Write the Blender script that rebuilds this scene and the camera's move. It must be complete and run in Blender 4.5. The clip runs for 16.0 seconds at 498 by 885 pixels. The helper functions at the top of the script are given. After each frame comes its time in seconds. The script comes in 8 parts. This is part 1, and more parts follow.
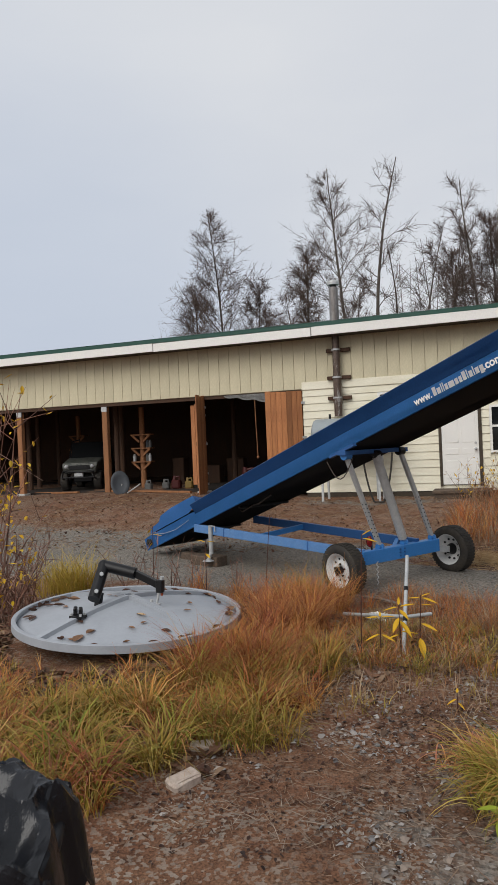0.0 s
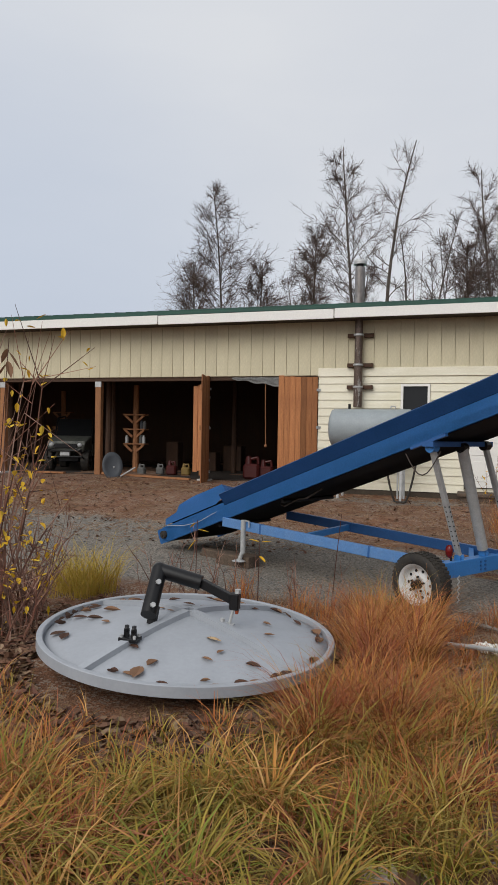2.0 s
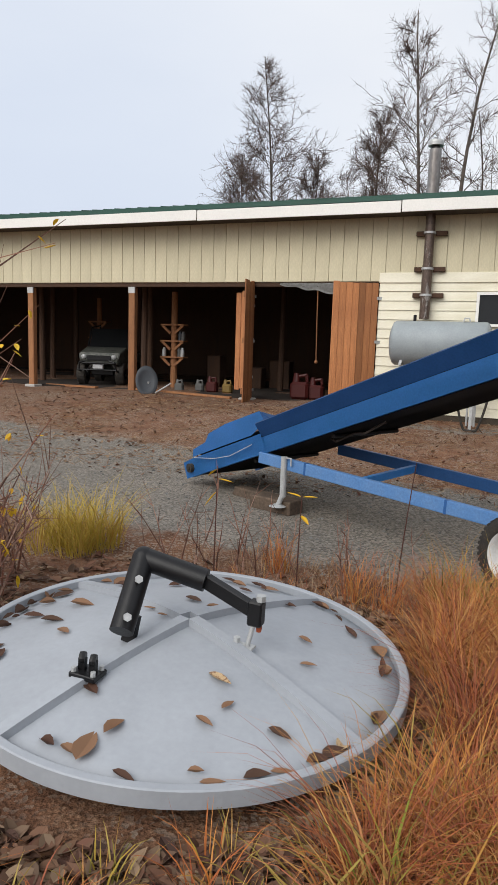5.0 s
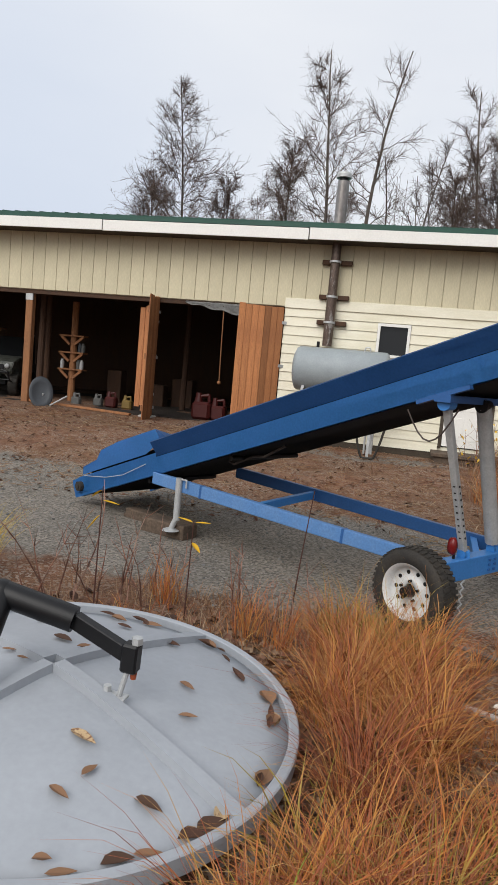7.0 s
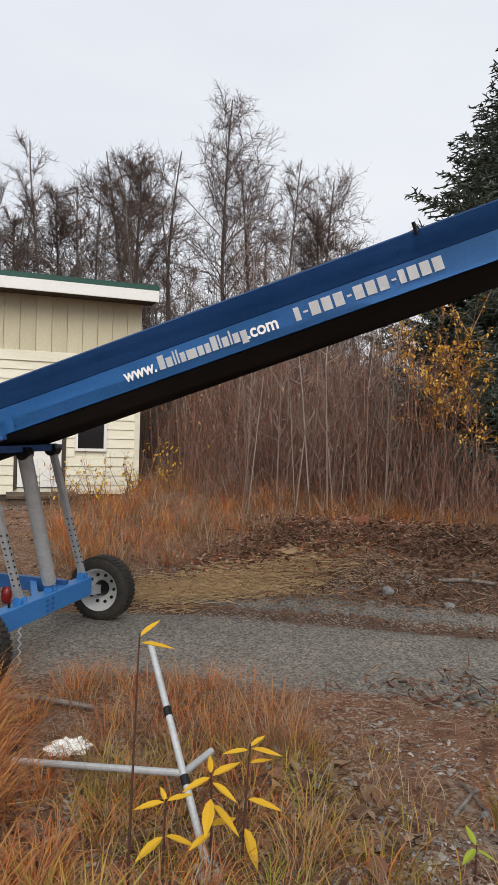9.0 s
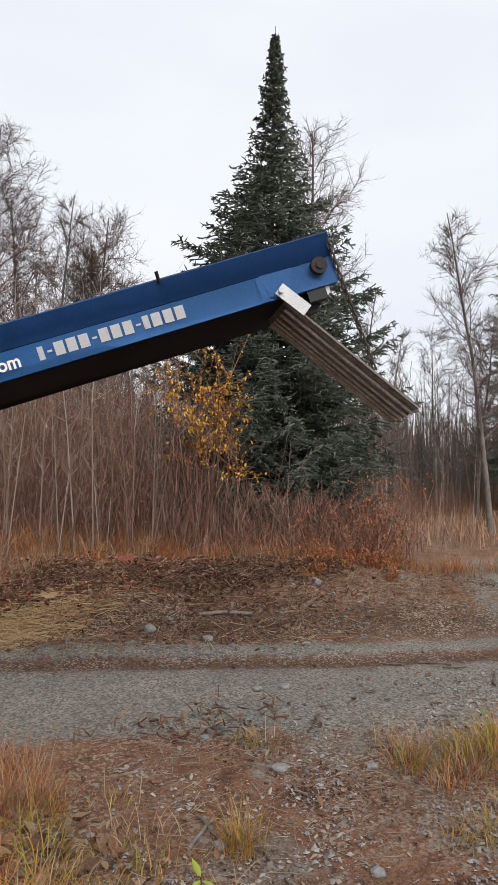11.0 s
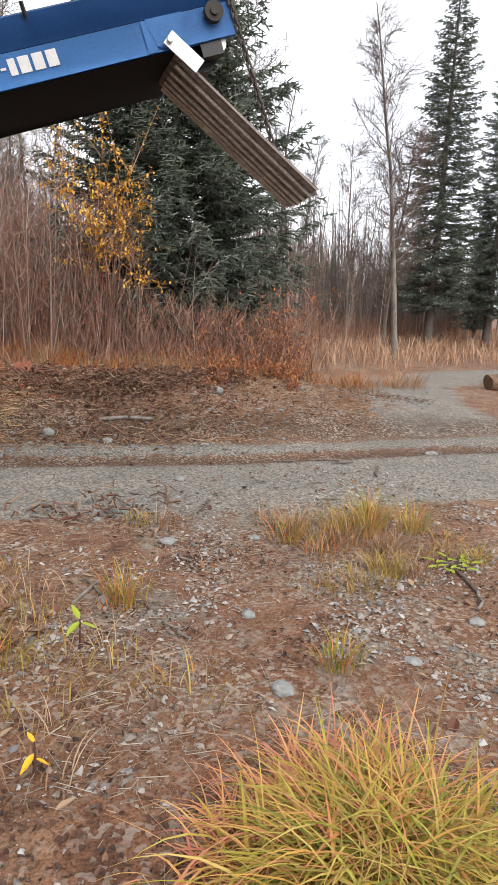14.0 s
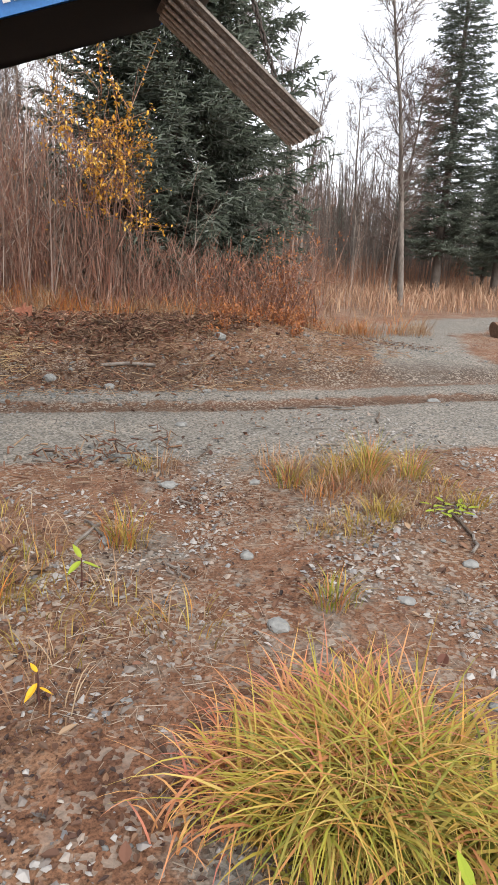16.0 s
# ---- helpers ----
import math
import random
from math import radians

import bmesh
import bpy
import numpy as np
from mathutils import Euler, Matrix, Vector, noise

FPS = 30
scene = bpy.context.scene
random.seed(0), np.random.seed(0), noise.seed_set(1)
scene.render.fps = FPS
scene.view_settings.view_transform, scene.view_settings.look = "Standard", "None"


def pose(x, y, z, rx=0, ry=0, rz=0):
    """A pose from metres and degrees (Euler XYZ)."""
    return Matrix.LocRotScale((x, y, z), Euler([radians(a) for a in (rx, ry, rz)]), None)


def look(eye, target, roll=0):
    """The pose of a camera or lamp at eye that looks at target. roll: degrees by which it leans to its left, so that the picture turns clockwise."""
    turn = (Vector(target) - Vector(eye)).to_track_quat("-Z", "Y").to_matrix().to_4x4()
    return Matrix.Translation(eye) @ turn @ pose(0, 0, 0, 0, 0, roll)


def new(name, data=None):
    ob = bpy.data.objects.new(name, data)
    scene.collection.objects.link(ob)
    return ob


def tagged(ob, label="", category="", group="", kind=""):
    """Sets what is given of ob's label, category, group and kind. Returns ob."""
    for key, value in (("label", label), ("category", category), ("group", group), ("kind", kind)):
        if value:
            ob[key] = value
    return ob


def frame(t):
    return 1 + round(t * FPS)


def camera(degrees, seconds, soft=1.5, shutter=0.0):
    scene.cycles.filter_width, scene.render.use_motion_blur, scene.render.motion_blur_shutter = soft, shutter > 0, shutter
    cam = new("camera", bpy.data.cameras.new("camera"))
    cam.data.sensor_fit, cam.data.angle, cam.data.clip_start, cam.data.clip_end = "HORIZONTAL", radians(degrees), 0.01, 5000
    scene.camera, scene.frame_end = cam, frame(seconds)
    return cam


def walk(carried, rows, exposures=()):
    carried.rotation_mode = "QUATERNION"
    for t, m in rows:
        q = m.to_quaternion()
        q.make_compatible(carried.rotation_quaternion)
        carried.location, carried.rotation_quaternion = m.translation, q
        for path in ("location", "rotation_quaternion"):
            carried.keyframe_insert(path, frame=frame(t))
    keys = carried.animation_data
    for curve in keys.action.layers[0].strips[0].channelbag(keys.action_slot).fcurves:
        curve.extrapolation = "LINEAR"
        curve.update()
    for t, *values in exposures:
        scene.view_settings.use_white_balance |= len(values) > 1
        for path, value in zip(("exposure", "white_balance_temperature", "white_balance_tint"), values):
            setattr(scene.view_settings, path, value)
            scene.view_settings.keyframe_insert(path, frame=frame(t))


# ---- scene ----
cam = camera(40.8, 16.0, 1.15)
PATH = [
    (0, (0.191, 0.105, 1.725), (-0.503, 1.98, 1.724), -2.5),
    (0.1, (0.083, 0.159, 1.715), (-0.683, 2.006, 1.7), -3.1),
    (0.3, (-0.134, 0.266, 1.695), (-1.062, 2.038, 1.702), -6.8),
    (0.5, (-0.351, 0.373, 1.675), (-1.252, 2.159, 1.668), -4.8),
    (0.8, (-0.536, 0.424, 1.691), (-1.273, 2.283, 1.729), -2.7),
    (1, (-0.659, 0.458, 1.702), (-1.314, 2.348, 1.67), -1.6),
    (1.5, (-0.938, 0.732, 1.658), (-1.635, 2.605, 1.738), 1.5),
    (2, (-1.17, 1.071, 1.627), (-1.777, 2.977, 1.599), 1.0),
    (2.5, (-1.393, 1.393, 1.598), (-1.857, 3.328, 1.396), 1.3),
    (3, (-1.446, 1.73, 1.579), (-1.95, 3.642, 1.283), 2.3),
    (3.5, (-1.419, 1.989, 1.652), (-1.96, 3.894, 1.372), 1.8),
    (4, (-1.622, 2.324, 1.613), (-2.205, 4.233, 1.483), 6.4),
    (4.2, (-1.606, 2.425, 1.644), (-2.269, 4.305, 1.474), 3.2),
    (6.3, (-1.713, 2.97, 1.578), (-2.51, 4.773, 1.244), 2.8),
    (6.5, (-1.73, 3.009, 1.557), (-2.455, 4.852, 1.277), 5.1),
    (7, (-1.661, 2.979, 1.61), (-2.124, 4.913, 1.401), 5.3),
    (7.5, (-1.56, 2.976, 1.644), (-1.726, 4.965, 1.519), 5.3),
    (8, (-1.479, 2.889, 1.692), (-1.332, 4.883, 1.644), 5.1),
    (8.5, (-1.393, 2.874, 1.714), (-0.947, 4.823, 1.673), 4.0),
    (9, (-1.319, 2.856, 1.728), (-0.63, 4.733, 1.696), 1.7),
    (9.5, (-1.258, 2.821, 1.754), (-0.317, 4.585, 1.766), 1.5),
    (10, (-1.243, 2.771, 1.778), (-0.168, 4.454, 1.88), 1.4),
    (10.2, (-1.235, 2.759, 1.781), (-0.122, 4.416, 1.896), 1.5),
    (12.3, (-1.034, 2.65, 1.558), (0.353, 4.074, 1.335), 2.9),
    (12.5, (-1.028, 2.649, 1.516), (0.359, 4.051, 1.183), 4.0),
    (13, (-1.022, 2.624, 1.515), (0.377, 3.981, 1.067), 2.1),
    (13.5, (-1.016, 2.628, 1.532), (0.409, 3.983, 1.165), 2.3),
    (14, (-0.999, 2.64, 1.495), (0.42, 3.99, 1.09), 2.6),
    (14.5, (-0.977, 2.637, 1.469), (0.422, 3.957, 0.921), 2.2),
    (15, (-0.989, 2.634, 1.459), (0.423, 3.933, 0.895), 2.6),
    (15.5, (-0.987, 2.603, 1.456), (0.418, 3.885, 0.837), 2.6),
    (16, (-0.993, 2.608, 1.477), (0.395, 3.936, 0.923), 2.8),
]
EXPOSURES = [(0.0, 0.0), (1.5, 0.0), (2.5, 0.05), (3.5, 0.38), (7.0, 0.29), (9.0, 0.29), (10.2, 0.38), (12.4, 0.68), (13.0, 0.98), (16.0, 1.12)]
walk(cam, [(t, look(eye, target, roll)) for t, eye, target, roll in PATH], EXPOSURES)

# ---- world, sun, exposure ----
world = bpy.data.worlds.new("world")
scene.world = world
world.use_nodes = True
wn = world.node_tree.nodes
wl = world.node_tree.links
bg = wn["Background"]
sky = wn.new("ShaderNodeTexSky")
sky.sky_type = "NISHITA"
sky.sun_disc = False
sky.sun_elevation, sky.sun_rotation = radians(32), radians(200)
sky.dust_density = 6.0
tc = wn.new("ShaderNodeTexCoord")
mp = wn.new("ShaderNodeMapping")
mp.inputs["Scale"].default_value = (1.0, 1.0, 3.2)
cl = wn.new("ShaderNodeTexNoise")
cl.inputs["Scale"].default_value, cl.inputs["Detail"].default_value = 1.3, 5.0
cr = wn.new("ShaderNodeValToRGB")
cr.color_ramp.elements[0].position, cr.color_ramp.elements[0].color = 0.30, (8.1, 8.5, 9.3, 1)
cr.color_ramp.elements[1].position, cr.color_ramp.elements[1].color = 0.66, (9.3, 9.55, 10.0, 1)
mx = wn.new("ShaderNodeMixRGB")
mx.inputs[0].default_value = 0.93
wl.new(tc.outputs["Generated"], mp.inputs["Vector"])
wl.new(mp.outputs[0], cl.inputs["Vector"])
wl.new(cl.outputs["Fac"], cr.inputs[0])
wl.new(sky.outputs[0], mx.inputs[1])
wl.new(cr.outputs[0], mx.inputs[2])
# the cloud is thinner and bluer low towards the north-west
dp = wn.new("ShaderNodeVectorMath")
dp.operation = "DOT_PRODUCT"
dp.inputs[1].default_value = (-0.66, 0.74, 0.05)
wl.new(tc.outputs["Generated"], dp.inputs[0])
mr = wn.new("ShaderNodeMapRange")
mr.interpolation_type = "SMOOTHSTEP"
mr.inputs["From Min"].default_value, mr.inputs["From Max"].default_value = 0.80, 1.02
mr.inputs["To Min"].default_value, mr.inputs["To Max"].default_value = 0.0, 0.48
wl.new(dp.outputs["Value"], mr.inputs["Value"])
mb = wn.new("ShaderNodeMixRGB")
mb.inputs[2].default_value = (5.0, 6.2, 8.3, 1)
wl.new(mr.outputs[0], mb.inputs[0])
wl.new(mx.outputs[0], mb.inputs[1])
wl.new(mb.outputs[0], bg.inputs[0])
bg.inputs[1].default_value = 0.080
sun_data = bpy.data.lights.new("sun", "SUN")
sun_data.energy, sun_data.angle, sun_data.color = 1.9, radians(45), (1.0, 0.97, 0.93)
sun = new("sun", sun_data)
sun.matrix_world = look((-10, -26, 30), (0, 8, 0))


# ---- helpers of the scene ----
def part(name, bm, material, parent=None, label="", smooth=False):
    me = bpy.data.meshes.new(name)
    bm.to_mesh(me)
    bm.free()
    if smooth:
        me.polygons.foreach_set("use_smooth", [True] * len(me.polygons))
    me.materials.append(material)
    ob = new(name, me)
    if parent is not None:
        ob.parent = parent
    if label:
        tagged(ob, label)
    return ob


def piece(name, me, parent, m):
    ob = new(name, me)
    ob.parent = parent
    ob.matrix_basis = m
    return ob


def mesh_of(name, bm, material, smooth=False):
    me = bpy.data.meshes.new(name)
    bm.to_mesh(me)
    bm.free()
    if smooth:
        me.polygons.foreach_set("use_smooth", [True] * len(me.polygons))
    me.materials.append(material)
    return me


def thing(name, label, category, group="", at=(0, 0, 0), kind=""):
    e = new(name)
    e.empty_display_size = 0.1
    e.location = at
    return tagged(e, label, category, group, kind)


def box(bm, x0, y0, z0, x1, y1, z1, bevel=0.0):
    m = Matrix.Translation(((x0 + x1) / 2, (y0 + y1) / 2, (z0 + z1) / 2)) @ Matrix.Diagonal((abs(x1 - x0), abs(y1 - y0), abs(z1 - z0), 1))
    vs = bmesh.ops.create_cube(bm, size=1, matrix=m)["verts"]
    if bevel:
        es = list({e for v in vs for e in v.link_edges})
        bmesh.ops.bevel(bm, geom=es, offset=bevel, segments=1, affect="EDGES")
    return bm


def axes(p, q, up=(0, 0, 1)):
    """A frame at p whose z runs to q."""
    d = (Vector(q) - Vector(p)).normalized()
    u = Vector(up)
    if abs(d.dot(u)) > 0.98:
        u = Vector((1, 0, 0))
    x = u.cross(d).normalized()
    y = d.cross(x)
    m = Matrix((x, y, d)).transposed().to_4x4()
    m.translation = Vector(p)
    return m


def beam(bm, p, q, w, h, up=(0, 0, 1), bevel=0.0):
    """A bar from p to q, w wide and h high."""
    n = (Vector(q) - Vector(p)).length
    m = axes(p, q, up) @ Matrix.Translation((0, 0, n / 2)) @ Matrix.Diagonal((w, h, n, 1))
    vs = bmesh.ops.create_cube(bm, size=1, matrix=m)["verts"]
    if bevel:
        bmesh.ops.bevel(bm, geom=list({e for v in vs for e in v.link_edges}), offset=bevel, segments=1, affect="EDGES")
    return bm


def rod(bm, p, q, r0, r1=None, n=12, caps=True):
    d = (Vector(q) - Vector(p)).length
    m = axes(p, q) @ Matrix.Translation((0, 0, d / 2))
    bmesh.ops.create_cone(bm, cap_ends=caps, segments=n, radius1=r0, radius2=r0 if r1 is None else r1, depth=d, matrix=m)
    return bm


def lathe(bm, profile, n=40, m=Matrix()):
    """Turns (radius, height) pairs round the z axis of m; a radius of 0 closes the end."""
    rings = []
    for r, z in profile:
        if r < 1e-6:
            rings.append([bm.verts.new(m @ Vector((0, 0, z)))])
        else:
            rings.append([bm.verts.new(m @ Vector((r * math.cos(2 * math.pi * k / n), r * math.sin(2 * math.pi * k / n), z))) for k in range(n)])
    for a, b in zip(rings, rings[1:]):
        for k in range(n):
            j = (k + 1) % n
            if len(a) == 1 and len(b) > 1:
                bm.faces.new((a[0], b[k], b[j]))
            elif len(b) == 1 and len(a) > 1:
                bm.faces.new((a[k], b[0], a[j]))
            elif len(a) > 1:
                bm.faces.new((a[k], b[k], b[j], a[j]))
    bmesh.ops.recalc_face_normals(bm, faces=bm.faces)
    return bm


def chain(bm, pts, r, n=8):
    """A bent round bar through the points."""
    for a, b in zip(pts, pts[1:]):
        rod(bm, a, b, r, n=n)
    for a in pts[1:-1]:
        bmesh.ops.create_icosphere(bm, subdivisions=1, radius=r * 1.02, matrix=Matrix.Translation(a))
    return bm


def smoothstep(a, b, x):
    t = min(1.0, max(0.0, (x - a) / (b - a)))
    return t * t * (3 - 2 * t)


def seg_dist(x, y, pts):
    best = 1e9
    for (ax, ay), (bx, by) in zip(pts, pts[1:]):
        dx, dy = bx - ax, by - ay
        t = max(0.0, min(1.0, ((x - ax) * dx + (y - ay) * dy) / (dx * dx + dy * dy)))
        best = min(best, math.hypot(x - ax - t * dx, y - ay - t * dy))
    return best


ROAD = [(-40, 12.5), (-14, 11.0), (-6, 9.7), (-1.5, 9.3), (0.3, 8.7), (3.7, 6.55), (8, 4.2), (16, 0.0), (30, -7)]
BRANCH = [(6.4, 5.6), (8.3, 8.1), (10.6, 9.6), (18, 9.9), (34, 8.6)]
TRAIL = [(-0.2, -4.0), (-0.3, 1.0), (0.6, 3.6), (1.6, 5.2), (2.4, 6.2)]


def road_side(x, y):
    """Signed distance from the road's middle; positive on the far side."""
    d, side = 1e9, 1
    for (ax, ay), (bx, by) in zip(ROAD, ROAD[1:]):
        dx, dy = bx - ax, by - ay
        t = max(0.0, min(1.0, ((x - ax) * dx + (y - ay) * dy) / (dx * dx + dy * dy)))
        e = math.hypot(x - ax - t * dx, y - ay - t * dy)
        if e < d:
            d, side = e, 1 if dx * (y - ay) - dy * (x - ax) > 0 else -1
    return d * side


def ground_z(x, y):
    """The height of the ground."""
    z = -0.06 * smoothstep(5.5, 7.5, y)
    z += (0.50 - 0.22 * smoothstep(-5.8, -4.3, x)) * smoothstep(9.5, 16.6, y) * (1 - smoothstep(2.0, 4.0, x))
    # the gentle bank of cleared earth beyond the road
    s = road_side(x, y)
    side = smoothstep(0.2, 2.8, x) * (1 - 0.75 * smoothstep(5.6, 9.0, x)) * (1 - smoothstep(12, 20, x))
    z += side * (0.50 * smoothstep(1.5, 3.6, s) + 0.2 * smoothstep(3.2, 8.0, s))
    d = min(abs(s), seg_dist(x, y, BRANCH))
    near = 1 - smoothstep(0.8, 1.8, d)
    n = noise.noise((x * 0.35, y * 0.35, 0.3)) * 0.06 + noise.noise((x * 1.3, y * 1.3, 2.0)) * 0.03 + noise.noise((x * 3.7, y * 3.7, 5.0)) * 0.012
    z += n * (1 - 0.75 * near)
    # wheel ruts along the road
    if x > -1.0:
        z -= 0.05 * math.exp(-((s - 0.66) / 0.16) ** 2) + 0.04 * math.exp(-((s - 1.75) / 0.2) ** 2)
    # the low mound on which the lid rests
    m = math.hypot(x + 2.92, y - 5.23)
    z += 0.10 * (1 - smoothstep(0.8, 2.0, m))
    return z


# ---- materials ----
def material(name, colour, rough=0.8, metal=0.0, vary=0.25, scale=6.0, fine=60.0, bump=0.15, second=None, spots=0.0, stretch=(1, 1, 1), island=0.0, objrand=0.0, sheen=0.0, translucent=0.0):
    """Colour varied at two scales by noise, with fine relief; second: a colour of stains or grain, mixed in by the large noise."""
    m = bpy.data.materials.new(name)
    m.use_nodes = True
    nt = m.node_tree
    n, l = nt.nodes, nt.links
    bsdf = n["Principled BSDF"]
    bsdf.inputs["Roughness"].default_value, bsdf.inputs["Metallic"].default_value = rough, metal
    bsdf.inputs["Specular IOR Level"].default_value = 0.35
    co = n.new("ShaderNodeTexCoord")
    ma = n.new("ShaderNodeMapping")
    ma.inputs["Scale"].default_value = stretch
    l.new(co.outputs["Object"], ma.inputs["Vector"])
    big = n.new("ShaderNodeTexNoise")
    big.inputs["Scale"].default_value, big.inputs["Detail"].default_value, big.inputs["Roughness"].default_value = scale, 6.0, 0.65
    small = n.new("ShaderNodeTexNoise")
    small.inputs["Scale"].default_value, small.inputs["Detail"].default_value = fine, 4.0
    l.new(ma.outputs[0], big.inputs["Vector"])
    l.new(ma.outputs[0], small.inputs["Vector"])
    mix = n.new("ShaderNodeMixRGB")
    mix.inputs[1].default_value = (*colour, 1)
    mix.inputs[2].default_value = (*(second or tuple(c * (1 - vary) for c in colour)), 1)
    ramp = n.new("ShaderNodeValToRGB")
    ramp.color_ramp.elements[0].position, ramp.color_ramp.elements[1].position = (0.35, 0.72) if not spots else (0.72 - spots, 0.76 - spots * 0.8)
    l.new(big.outputs["Fac"], ramp.inputs[0])
    l.new(ramp.outputs[0], mix.inputs[0])
    hsv = n.new("ShaderNodeHueSaturation")
    l.new(mix.outputs[0], hsv.inputs["Color"])
    val = n.new("ShaderNodeMapRange")
    val.inputs["To Min"].default_value, val.inputs["To Max"].default_value = 1 - vary, 1 + vary
    val.inputs["From Min"].default_value, val.inputs["From Max"].default_value = 0.25, 0.75
    l.new(small.outputs["Fac"], val.inputs["Value"])
    out = val.outputs[0]
    for amount, node, socket in ((island, "ShaderNodeNewGeometry", "Random Per Island"), (objrand, "ShaderNodeObjectInfo", "Random")):
        if amount:
            g = n.new(node)
            r = n.new("ShaderNodeMapRange")
            r.inputs["To Min"].default_value, r.inputs["To Max"].default_value = 1 - amount, 1 + amount
            l.new(g.outputs[socket], r.inputs["Value"])
            mul = n.new("ShaderNodeMath")
            mul.operation = "MULTIPLY"
            l.new(out, mul.inputs[0])
            l.new(r.outputs[0], mul.inputs[1])
            out = mul.outputs[0]
    l.new(out, hsv.inputs["Value"])
    l.new(hsv.outputs[0], bsdf.inputs["Base Color"])
    if bump:
        b = n.new("ShaderNodeBump")
        b.inputs["Strength"].default_value, b.inputs["Distance"].default_value = bump, 0.01
        l.new(small.outputs["Fac"], b.inputs["Height"])
        l.new(b.outputs[0], bsdf.inputs["Normal"])
    return m


def foliage(name, stops, rough=0.7):
    """Blades and leaves: each one takes its own colour from the stops."""
    m = bpy.data.materials.new(name)
    m.use_nodes = True
    n, l = m.node_tree.nodes, m.node_tree.links
    bsdf = n["Principled BSDF"]
    bsdf.inputs["Roughness"].default_value = rough
    bsdf.inputs["Specular IOR Level"].default_value = 0.2
    g = n.new("ShaderNodeNewGeometry")
    ramp = n.new("ShaderNodeValToRGB")
    el = ramp.color_ramp.elements
    while len(el) < len(stops):
        el.new(0.5)
    for k, c in enumerate(stops):
        el[k].position, el[k].color = k / max(1, len(stops) - 1), (*c, 1)
    l.new(g.outputs["Random Per Island"], ramp.inputs[0])
    l.new(ramp.outputs[0], bsdf.inputs["Base Color"])
    tr = n.new("ShaderNodeBsdfTranslucent")
    l.new(ramp.outputs[0], tr.inputs["Color"])
    ms = n.new("ShaderNodeMixShader")
    ms.inputs[0].default_value = 0.16
    l.new(bsdf.outputs[0], ms.inputs[1])
    l.new(tr.outputs[0], ms.inputs[2])
    l.new(ms.outputs[0], n["Material Output"].inputs["Surface"])
    return m


M_BEIGE = material("beige_paint", (0.60, 0.545, 0.385), 0.75, vary=0.10, scale=1.2, fine=25, bump=0.25, second=(0.52, 0.47, 0.325), stretch=(3, 3, 0.6), objrand=0.05)
M_CREAM = material("cream_paint", (0.80, 0.765, 0.63), 0.6, vary=0.06, scale=1.5, fine=40, bump=0.12, second=(0.66, 0.62, 0.47), stretch=(0.6, 1, 3), objrand=0.03)
M_WHITE = material("white_paint", (0.78, 0.77, 0.73), 0.55, vary=0.05, scale=2, fine=40, bump=0.08)
M_ROOF = material("green_roof_metal", (0.018, 0.075, 0.055), 0.45, vary=0.2, scale=2, fine=30, bump=0.05)
M_SOFFIT = material("dark_soffit", (0.07, 0.055, 0.04), 0.9, vary=0.3)
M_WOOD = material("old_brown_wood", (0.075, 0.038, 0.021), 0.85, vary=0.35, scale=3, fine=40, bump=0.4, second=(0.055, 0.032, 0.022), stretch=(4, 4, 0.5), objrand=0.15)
M_POST = material("weathered_post_wood", (0.34, 0.155, 0.065), 0.8, vary=0.3, scale=3, fine=40, bump=0.35, second=(0.20, 0.09, 0.045), stretch=(4, 4, 0.4), objrand=0.12)
M_CEDAR = material("cedar_boards", (0.50, 0.215, 0.085), 0.7, vary=0.3, scale=4, fine=40, bump=0.3, second=(0.30, 0.115, 0.05), stretch=(9, 9, 0.35), objrand=0.38)
M_BLUE = material("blue_paint", (0.032, 0.17, 0.44), 0.42, vary=0.10, scale=3, fine=60, bump=0.04, second=(0.045, 0.19, 0.50))
M_BLUE2 = material("darker_blue", (0.022, 0.085, 0.24), 0.4, vary=0.10, scale=3, fine=60, bump=0.04, second=(0.03, 0.105, 0.29))
# dusty blue, paled further by the sky's reflection painted into it
M_SKYLITBLUE = material("dusty_sky_lit_blue_paint", (0.105, 0.215, 0.42), 0.6, vary=0.15, scale=5, fine=60, bump=0.06, second=(0.075, 0.19, 0.42))
M_RUBBER = material("black_rubber", (0.02, 0.019, 0.018), 0.75, vary=0.3, scale=8, fine=80, bump=0.2, second=(0.045, 0.037, 0.028))
M_STEEL = material("galvanised_steel", (0.50, 0.51, 0.51), 0.45, 0.35, vary=0.15, scale=10, fine=80, bump=0.05, second=(0.38, 0.39, 0.39))
M_BLACK = material("black_steel", (0.005, 0.005, 0.006), 0.42, vary=0.25, scale=8, fine=60, bump=0.08)
M_LID = material("pale_grey_lid_paint", (0.335, 0.355, 0.385), 0.45, vary=0.04, scale=3, fine=40, bump=0.03, second=(0.29, 0.308, 0.335))
M_RIM = material("white_wheel_paint", (0.58, 0.58, 0.57), 0.45, vary=0.08, scale=10, fine=60, bump=0.04, second=(0.55, 0.53, 0.48), spots=0.1)
M_TANK = material("grey_tank_paint", (0.29, 0.325, 0.34), 0.5, vary=0.08, scale=3, fine=40, bump=0.04, second=(0.24, 0.27, 0.285))
M_GLASS = material("dark_pane", (0.012, 0.013, 0.014), 0.06, vary=0.05, bump=0.0)
M_BIRCH = material("birch_bark", (0.22, 0.19, 0.165), 0.85, vary=0.3, scale=5, fine=30, bump=0.3, second=(0.07, 0.055, 0.045), stretch=(1, 1, 0.35))
